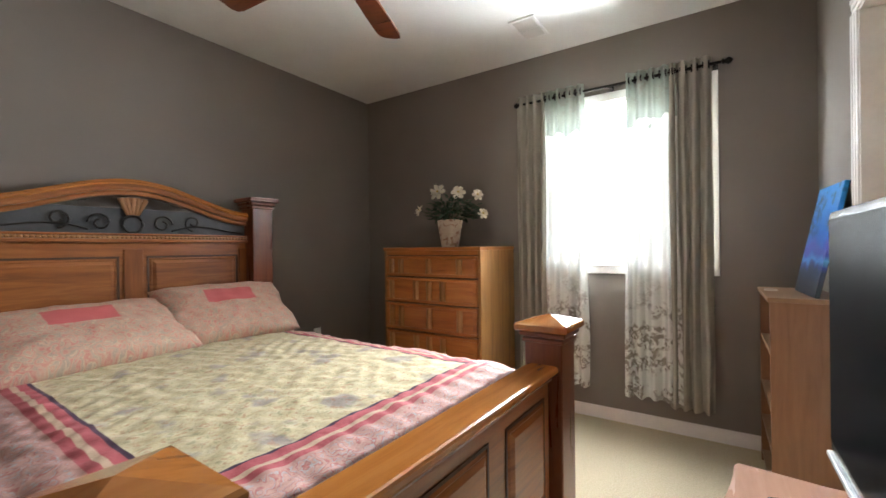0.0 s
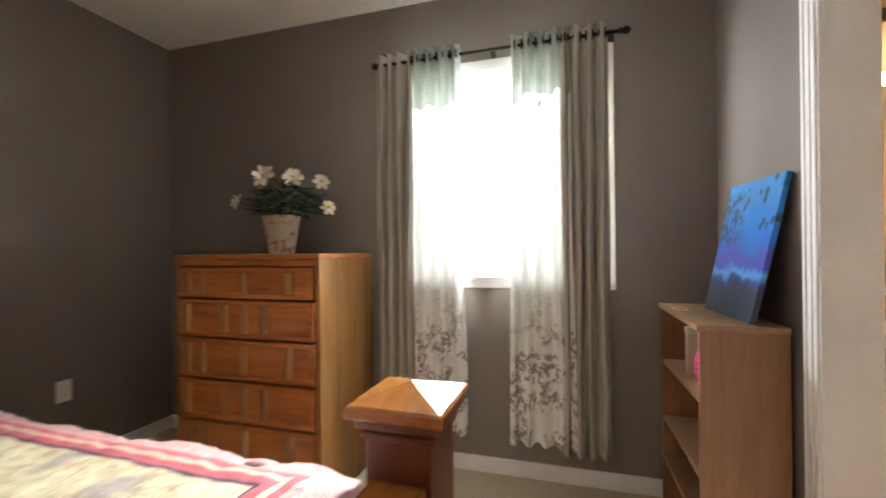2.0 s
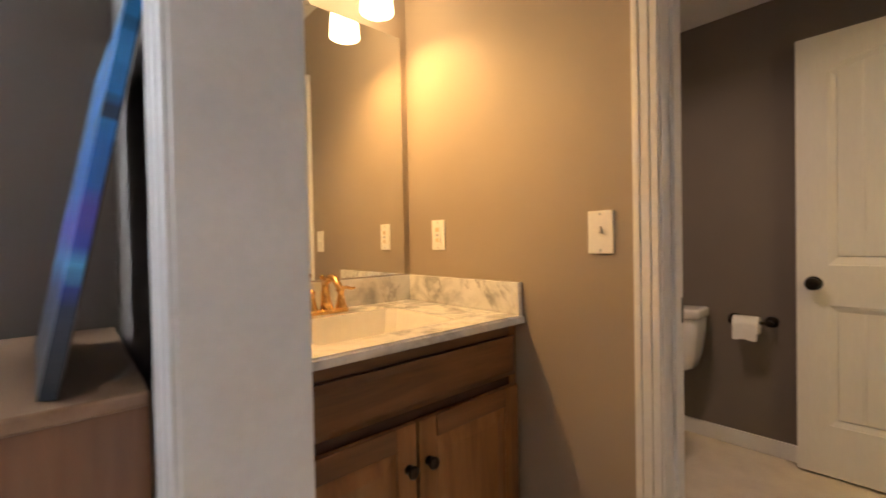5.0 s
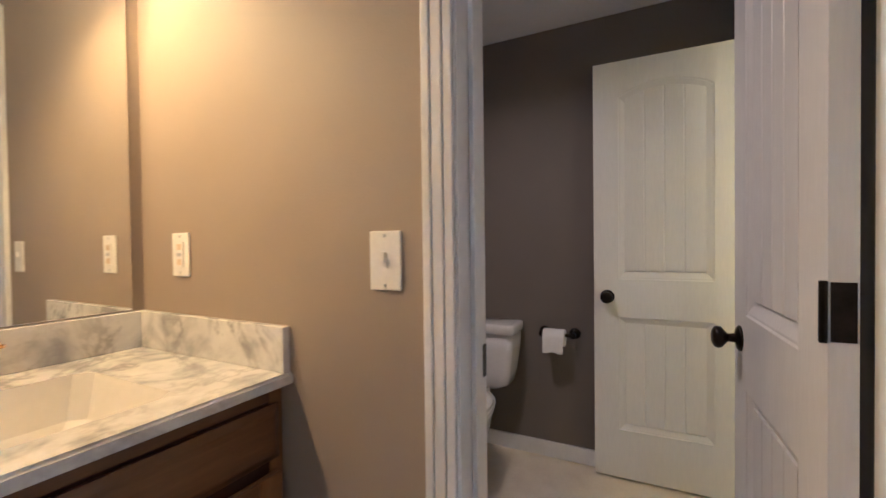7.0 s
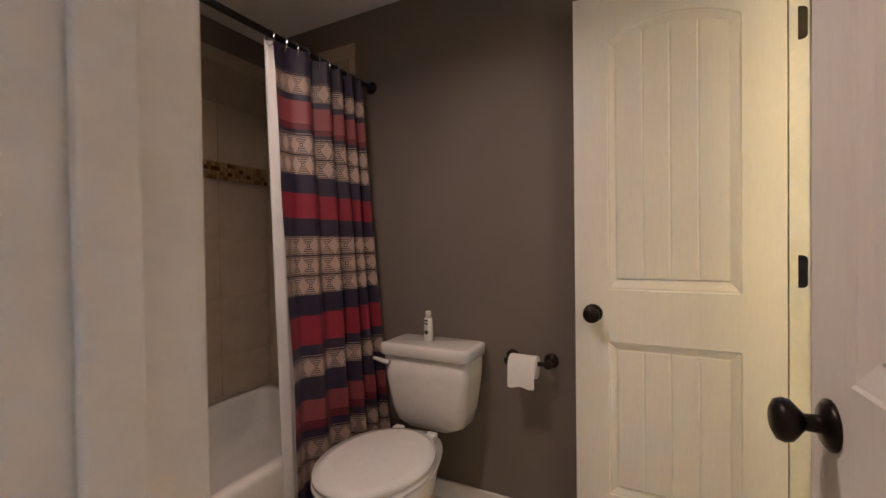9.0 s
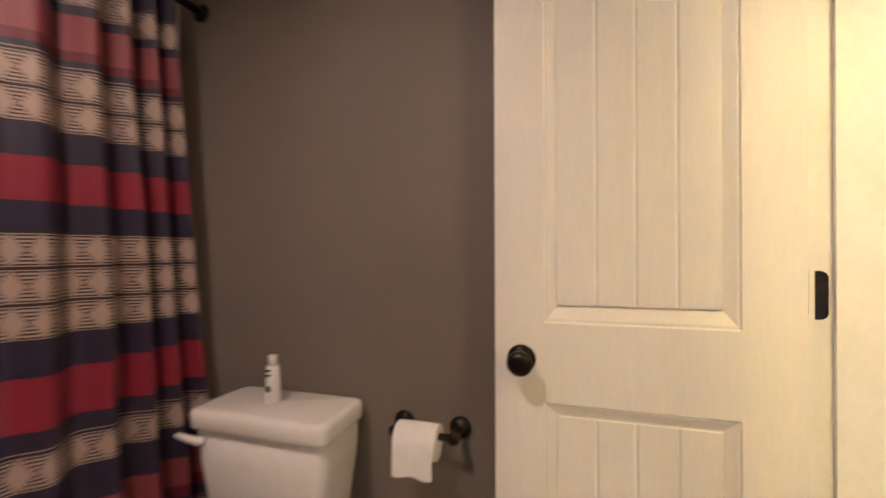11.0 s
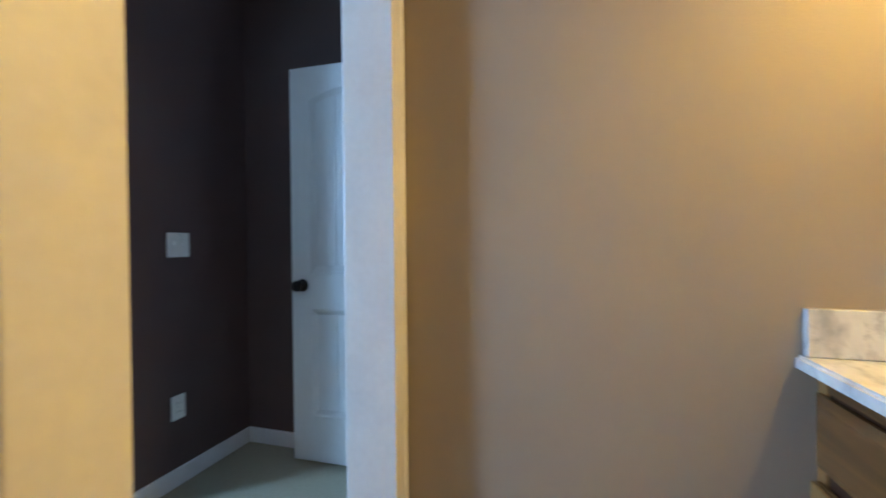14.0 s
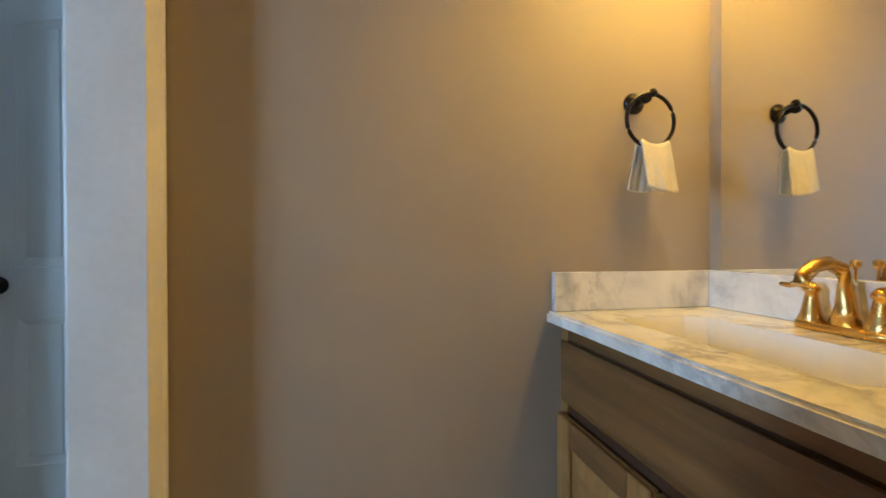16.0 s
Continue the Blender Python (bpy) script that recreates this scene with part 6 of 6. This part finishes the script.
def light_bar(name, centres, wall, axis, out, label):
    """A back plate with curved arms and tapered glass shades hanging from them."""
    xs = [c[0] for c in centres]
    ys = [c[1] for c in centres]
    mx, my = sum(xs) / 3, sum(ys) / 3
    ob = thing(name, wall if axis == "x" else mx, wall if axis == "y" else my, 2.05, label, "vanity light")
    if axis == "y":
        part("back_plate", box(min(xs) - 0.05, min(wall, wall + out * 0.02), 2.17, max(xs) + 0.05, max(wall, wall + out * 0.02), 2.23, 0.006), M["bronze"], ob)
    else:
        part("back_plate", box(min(wall, wall + out * 0.02), min(ys) - 0.05, 2.17, max(wall, wall + out * 0.02), max(ys) + 0.05, 2.23, 0.006), M["bronze"], ob)
    for x, y in centres:
        a = Vector((x, wall, 2.20)) if axis == "y" else Vector((wall, y, 2.20))
        e = Vector((x, y, 2.135))
        part("arm", tube([a, a.lerp(e, 0.35) + Vector((0, 0, 0.035)), a.lerp(e, 0.8) + Vector((0, 0, 0.035)), e], 0.006, 8), M["bronze"], ob, "", True)
        part("socket_cup", lathe([(0.012, 2.14), (0.020, 2.13), (0.024, 2.108)], x, y, 0, "z", 16), M["bronze"], ob, "", True)
        bm = bmesh.new()
        rings = [[bm.verts.new((x + r * math.cos(t), y + r * math.sin(t), z)) for t in [2 * math.pi * i / 24 for i in range(24)]] for r, z in ((0.026, 2.118), (0.042, 2.11), (0.051, 2.05), (0.060, 1.945), (0.054, 1.947), (0.046, 2.05), (0.038, 2.10))]
        for ra, rb in zip(rings, rings[1:]):
            for i in range(24):
                bm.faces.new((ra[i], ra[(i + 1) % 24], rb[(i + 1) % 24], rb[i]))
        shade = part("glass_shade", bm, M["shade"], ob, "glowing frosted glass shade", True)
        shade.visible_shadow = False


light_bar("vanity_light", LAMP1, 3.225, "y", -1, "three-shade bronze vanity light glowing above the mirror")
light_bar("vanity_light", LAMP2, 1.884, "x", 1, "three-shade bronze vanity light above the second mirror")

# ---- towel ring ----
ring = thing("towel_ring", 2.135, 0.70, 1.38, "dark bronze towel ring on the taupe wall", "towel ring")
RX, RZ = 2.104, 1.395
part("rose", lathe([(0.026, 0.0005), (0.026, 0.006), (0.018, 0.012), (0.010, 0.016), (0.009, 0.040), (0.014, 0.046), (0.012, 0.056), (0.003, 0.060)], RX, 0.70, RZ + 0.012, "y", 20), M["black"], ring, "", True)
part("post_arm", tube([(RX, 0.752, RZ + 0.012), (RX - 0.005, 0.757, RZ + 0.018), (RX - 0.012, 0.757, RZ + 0.020)], [0.009, 0.007, 0.006], 8), M["black"], ring, "", True)
part("post_ball", lathe([(0.002, -0.010), (0.008, -0.007), (0.0105, 0.0), (0.008, 0.007), (0.002, 0.010)], RX - 0.012, 0.757, RZ + 0.021, "z", 12), M["black"], ring, "", True)
CXR, CZR, RR = 2.098, 1.351, 0.062
part("ring_bar", tube([(CXR + RR * math.cos(a), 0.757, CZR + RR * math.sin(a)) for a in [2 * math.pi * i / 40 for i in range(40)]], 0.0047, 8, closed=True), M["black"], ring, "", True)
towel = thing("hand_towel", 2.095, 0.757, 1.20, "small folded cream cloth hanging through the ring", "hand towel")


def towel_at(s, t):
    """t runs up the front, over the ring and down behind; bunched at the bar, fanned out at the hem."""
    k = t * 2
    down = 1 - k if k <= 1 else k - 1
    u = s - 0.5
    crease = math.sin(u * 13 + 0.6) * 0.6 + 0.4 * math.sin(u * 27 + 2)
    x = 2.094 - u * (0.074 + 0.004 * down ** 0.7)
    sag = 0.010 * (1 - 4 * u * u)
    if k <= 1:
        z = 1.187 + k * 0.112 - 0.014 * u * down
        y = 0.766 + 0.028 * down + 0.0018 * crease * (0.4 + down) - 0.012 * down * abs(u) * 2
        x -= 0.006 * down
    else:
        z = 1.299 - (k - 1) * 0.108
        y = 0.750 - 0.014 * down + 0.003 * crease
        x += 0.011 * down
    return x, y, z - sag * (1 - 0.4 * down)


part("cloth", sheet(24, 40, towel_at, thick=0.004), M["towel"], towel, "", True)


# ---- toilet ----
toilet = thing("toilet", 2.75, 2.775, 0, "white two-piece toilet with its lid down", "toilet")
TY = 2.775


def oval(cx, rx0, rx1, ry, z, n=36, pw=1.0):
    pts = []
    for i in range(n):
        a = 2 * math.pi * i / n
        c, s = math.cos(a), math.sin(a)
        x = cx + (rx1 if c > 0 else rx0) * math.copysign(abs(c) ** pw, c)
        pts.append((x, TY + ry * math.copysign(abs(s) ** pw, s), z))
    return pts


def loft(loops, bm=None, cap=True):
    bm = bm or bmesh.new()
    rings = [[bm.verts.new(p) for p in lp] for lp in loops]
    n = len(rings[0])
    for a, b in zip(rings, rings[1:]):
        for i in range(n):
            bm.faces.new((a[i], a[(i + 1) % n], b[(i + 1) % n], b[i]))
    if cap:
        bm.faces.new(rings[0]), bm.faces.new(rings[-1])
    return bm


part("bowl", loft([oval(2.72, 0.16, 0.20, 0.105, 0.0), oval(2.72, 0.165, 0.20, 0.105, 0.03), oval(2.72, 0.15, 0.19, 0.095, 0.10), oval(2.66, 0.17, 0.24, 0.120, 0.20), oval(2.62, 0.21, 0.28, 0.165, 0.30), oval(2.60, 0.225, 0.31, 0.182, 0.365), oval(2.60, 0.228, 0.33, 0.186, 0.385)]), M["porcelain"], toilet, "", True)
part("seat", loft([oval(2.60, 0.232, 0.235, 0.188, 0.388), oval(2.60, 0.238, 0.24, 0.193, 0.394), oval(2.60, 0.236, 0.24, 0.191, 0.408)]), M["porcelain"], toilet, "white toilet seat", True)
part("lid", loft([oval(2.60, 0.230, 0.232, 0.185, 0.411), oval(2.60, 0.236, 0.238, 0.191, 0.417), oval(2.60, 0.234, 0.237, 0.189, 0.428), oval(2.60, 0.20, 0.21, 0.155, 0.434)]), M["porcelain"], toilet, "closed white lid", True)
for s in (-0.075, 0.075):
    part("lid_hinge", box(2.825, TY + s - 0.022, 0.388, 2.865, TY + s + 0.022, 0.425, 0.008), M["porcelain"], toilet)


def soft_rect(x0, x1, y0, y1, z, r, n=6):
    pts = []
    for cx_, cy_, a0 in ((x1 - r, y1 - r, 0), (x0 + r, y1 - r, 90), (x0 + r, y0 + r, 180), (x1 - r, y0 + r, 270)):
        for i in range(n + 1):
            a = radians(a0 + 90 * i / n)
            pts.append((cx_ + r * math.cos(a), cy_ + r * math.sin(a), z))
    return pts


hw = 0.205
part("tank", loft([soft_rect(2.945, 3.095, TY - 0.115, TY + 0.115, 0.385, 0.04), soft_rect(2.935, 3.10, TY - 0.160, TY + 0.160, 0.41, 0.04), soft_rect(2.925, 3.103, TY - hw + 0.03, TY + hw - 0.03, 0.47, 0.035), soft_rect(2.915, 3.105, TY - hw + 0.012, TY + hw - 0.012, 0.60, 0.03), soft_rect(2.912, 3.105, TY - hw + 0.008, TY + hw - 0.008, 0.685, 0.03)]), M["porcelain"], toilet, "", True)
part("tank_lid", loft([soft_rect(2.902, 3.106, TY - hw + 0.002, TY + hw - 0.002, 0.687, 0.03), soft_rect(2.897, 3.108, TY - hw - 0.003, TY + hw + 0.003, 0.693, 0.032), soft_rect(2.895, 3.109, TY - hw - 0.004, TY + hw + 0.004, 0.725, 0.032), soft_rect(2.900, 3.106, TY - hw, TY + hw, 0.735, 0.03), soft_rect(2.915, 3.095, TY - hw + 0.02, TY + hw - 0.02, 0.738, 0.02)]), M["porcelain"], toilet, "", True)
part("flush_lever", tube([(2.912, TY + 0.165, 0.655), (2.900, TY + 0.165, 0.657), (2.893, TY + 0.185, 0.664), (2.888, TY + 0.225, 0.672)], [0.012, 0.011, 0.010, 0.007], 10), M["porcelain"], toilet, "white flush lever", True)

spray = thing("spray_tube", 3.005, 2.795, 0.738, "slim white tube with green print on the tank lid", "tube")
part("tube_body", lathe([(0.018, 0.738), (0.020, 0.744), (0.0185, 0.80), (0.0165, 0.838)], 3.005, 2.795, 0, "z", 18), M["plate"], spray, "", True)
part("tube_cap", lathe([(0.0125, 0.838), (0.0125, 0.864), (0.010, 0.868)], 3.005, 2.795, 0, "z", 18), M["porcelain"], spray, "white cap", True)
for z, hgt in ((0.825, 0.006), (0.812, 0.005)):
    part("print_bar", box(2.9845, 2.787, z, 2.9865, 2.803, z + hgt), M["leaf"], spray, "green printed bar")
part("print_mark", lathe([(0.001, -0.0205), (0.009, -0.0195)], 3.005, 2.795, 0.778, "x", 14), M["leaf"], spray, "round green printed mark")

roll = thing("toilet_paper_holder", 3.10, 2.37, 0.67, "dark bronze toilet paper holder with a paper roll", "paper holder")
for y in (2.297, 2.455):
    part("wall_rose", lathe([(0.029, -0.0005), (0.029, -0.007), (0.020, -0.013), (0.011, -0.018), (0.011, -0.062), (0.016, -0.068), (0.016, -0.078), (0.004, -0.082)], 3.12, y, 0.683, "x", 20), M["black"], roll, "", True)
part("spindle", tube([(3.048, 2.297, 0.683), (3.048, 2.455, 0.683)], 0.009, 10), M["black"], roll, "", True)
bm = lathe([(0.012, 2.335), (0.043, 2.335), (0.044, 2.337), (0.044, 2.441), (0.043, 2.443), (0.012, 2.443)], 3.045, 0, 0.670, "y", 32)
paper = part("paper_roll", bm, M["paper"], roll, "white paper roll", True)
part("hanging_sheet", sheet(8, 12, lambda s, t: (3.0005 - 0.004 * math.sin(t * 2), 2.337 + s * 0.104, 0.673 - t * 0.075 - 0.004 * math.sin(s * 9) * (t == 1)), thick=0.0008), M["paper"], roll, "loose white sheet end")

bin_ = thing("waste_bin", 2.80, 3.02, 0, "grey-blue plastic bin beside the toilet", "bin")
part("bin_body", lathe([(0.075, 0.0), (0.078, 0.005), (0.090, 0.24), (0.094, 0.25), (0.086, 0.25), (0.080, 0.20)], 2.795, 2.985, 0, "z", 24), M["bin"], bin_, "", True)


# ---- bathtub, curtain and tiles ----
tub = thing("bathtub", 2.37, 3.5, 0, "cream white bathtub with a low front apron", "bathtub")
TX0, TX1, TYA, TYB, TZ = 1.65, 3.10, 3.13, 3.895, 0.37
loops = []
for off, z in ((0.0, 0.0), (0.0, TZ - 0.02), (0.006, TZ), (0.055, TZ), (0.070, TZ - 0.015), (0.10, 0.20), (0.16, 0.10)):
    loops.append([(x, y, z) for x, y, _ in soft_rect(TX0 + off, TX1 - off, TYA + off, TYB - off * 0.5, 0, 0.012 + off * 0.6)])
part("tub_shell", loft(loops), M["tub"], tub, "", True)
part("overflow", lathe([(0.03, -0.002), (0.03, -0.008), (0.01, -0.010)], 3.02, 3.5, 0.30, "x", 16), M["black"], tub, "dark overflow cap")
spout_ = thing("tub_spout", 3.06, 3.5, 0.56, "dark bronze tub spout on the tiled wall", "tub spout")
part("spout_body", tube([(3.105, 3.50, 0.56), (3.03, 3.50, 0.56), (2.985, 3.50, 0.545)], [0.030, 0.028, 0.022], 14), M["black"], spout_, "", True)

rod2 = thing("shower_rod", 2.37, 3.16, 1.920, "dark shower curtain rod over the tub", "shower rod")
part("rod_tube", tube([(1.652, 3.16, 1.920), (3.118, 3.16, 1.920)], 0.0125, 12), M["black"], rod2, "", True)
part("rod_flange", lathe([(0.03, -0.0005), (0.03, -0.008), (0.018, -0.014)], 3.12, 3.16, 1.920, "x", 18), M["black"], rod2, "", True)
sc = thing("shower_curtain", 2.80, 3.09, 0.14, "red and navy shower curtain printed with nested squares", "shower curtain")


def shower_at(s, t):
    z = 0.14 + 1.765 * t
    x = 2.525 + 0.472 * s + 0.008 * noise.noise((s * 7, t * 3, 1)) + (1 - t) * 0.093 * s * s
    k = 0.35 + 0.65 * s
    y = 3.148 + (0.012 + 0.017 * k) * math.sin(2 * math.pi * (1.6 * s + 3.4 * s * s) + 0.7 * noise.noise((s * 3, t * 1.6, 2))) + 0.010 * noise.noise((s * 9, t * 5, 7))
    return x, y - 0.085 * (1 - t), z


part("curtain_cloth", sheet(120, 60, shower_at, lambda s, t: (1.05 * s ** 1.15, 0.14 + 1.74 * t)), M["shower"], sc, "", True)
part("curtain_liner", sheet(20, 30, lambda s, t: (2.500 + 0.075 * s, 3.170 - 0.06 * (1 - t) + 0.012 * math.sin(s * 9), 0.20 + 1.70 * t), thick=0.002), M["liner"], sc, "white vinyl liner edge", True)
for i in range(9):
    x = 2.52 + i * 0.0567
    part("curtain_hook", tube([(x, 3.16 + 0.020 * math.cos(a), 1.908 + 0.030 * math.sin(a)) for a in [2 * math.pi * k / 14 for k in range(14)]], 0.0025, 5, closed=True), M["chrome"], sc, "metal curtain hook", True)

dish = thing("soap_dish", 2.41, 3.88, 0.68, "beige ceramic soap dish fixed to the tiles", "soap dish")
bm = loft([soft_rect(2.325, 2.495, 3.86, 3.897, 0.635, 0.014), soft_rect(2.322, 2.498, 3.830, 3.897, 0.665, 0.014), soft_rect(2.325, 2.495, 3.826, 3.897, 0.685, 0.014), soft_rect(2.340, 2.480, 3.838, 3.890, 0.684, 0.010), soft_rect(2.345, 2.475, 3.845, 3.888, 0.672, 0.010)])
part("dish_body", bm, M["wall_tile"], dish, "", True)
part("dish_back", box(2.318, 3.888, 0.63, 2.502, 3.8985, 0.745, 0.008), M["wall_tile"], dish)
soap = thing("soap_bar", 2.41, 3.86, 0.673, "worn white bar of soap in the dish", "soap")
part("soap_body", loft([soft_rect(2.375, 2.445, 3.850, 3.884, 0.673, 0.012), soft_rect(2.370, 2.450, 3.847, 3.886, 0.682, 0.014), soft_rect(2.375, 2.445, 3.850, 3.884, 0.692, 0.012)]), M["porcelain"], soap, "", True)

# toilet room ceiling lamp
dome = thing("ceiling_lamp", 2.02, 2.62, 2.27, "frosted glass ceiling lamp of the toilet room", "ceiling lamp")
part("lamp_base", lathe([(0.13, 2.30), (0.13, 2.285), (0.12, 2.280)], 2.02, 2.62, 0, "z", 28), M["bronze"], dome, "", True)
part("lamp_glass", lathe([(0.118, 2.280), (0.112, 2.262), (0.09, 2.246), (0.05, 2.238), (0.004, 2.235)], 2.02, 2.62, 0, "z", 28), M["dome"], dome, "", True)

# wall tiles round the tub, with a mosaic band
TILE_TOP = 2.16
backing = tagged(part("tile_wall", box(1.62, 3.899, TZ - 0.02, 3.118, 3.910, TILE_TOP), M["grout"]), "grout bed of the tiled tub wall", "tile wall", "", "structure")
FRAME[backing.name] = Matrix.Identity(4)
backing2 = tagged(part("tile_wall_end", box(3.110, 3.255, TZ - 0.02, 3.1195, 3.899, TILE_TOP), M["grout"]), "grout bed of the tiled tub end wall", "tile wall", "", "structure")
FRAME[backing2.name] = Matrix.Identity(4)


def tile_mesh(name, sx, sy, sz, r=0.0008):
    bm = box(-sx / 2, -sy / 2, -sz / 2, sx / 2, sy / 2, sz / 2)
    es = [e for e in bm.edges]
    bmesh.ops.bevel(bm, geom=es, offset=r, segments=1, affect="EDGES")
    me = bpy.data.meshes.new(name)
    bm.to_mesh(me)
    bm.free()
    return me


def piece(name, me, parent, loc, mat_):
    if not me.materials:
        me.materials.append(mat_)
    ob = new(name, me)
    ob.parent = parent
    ob.location = loc
    return ob


tw, th, gap = 0.300, 0.300, 0.0014
big = tile_mesh("tile", tw - gap, 0.008, th - gap)
small_h = tile_mesh("tile", tw - gap, 0.008, 0.204 - gap)
big_e = tile_mesh("tile", 0.008, tw - gap, th - gap)
small_e = tile_mesh("tile", 0.008, tw - gap, 0.204 - gap)
BAND0, BAND1 = 1.492, 1.582
zs = [(BAND0 - th * (i + 0.5), True) for i in range(3)] + [(BAND0 - 3 * th - 0.102, False)] + [(BAND1 + th * 0.5, True), (BAND1 + th + 0.102, False)]
for i in range(5):
    x = 3.108 - tw * (i + 0.5)
    for z, full in zs:
        piece("tile", big if full else small_h, backing, (x, 3.896, z), M["wall_tile"])
for i in range(2):
    y = 3.89 - tw * (i + 0.5)
    for z, full in zs:
        piece("tile", big_e if full else small_e, backing2, (3.106, y, z), M["wall_tile"])
chip = tile_mesh("mosaic_chip", 0.0205, 0.007, 0.0205, 0.001)
for i in range(60):
    for k in range(4):
        piece("mosaic_chip", chip, backing, (3.095 - 0.0222 * i, 3.8955, BAND0 + 0.0115 + 0.0222 * k), M["mosaic"])
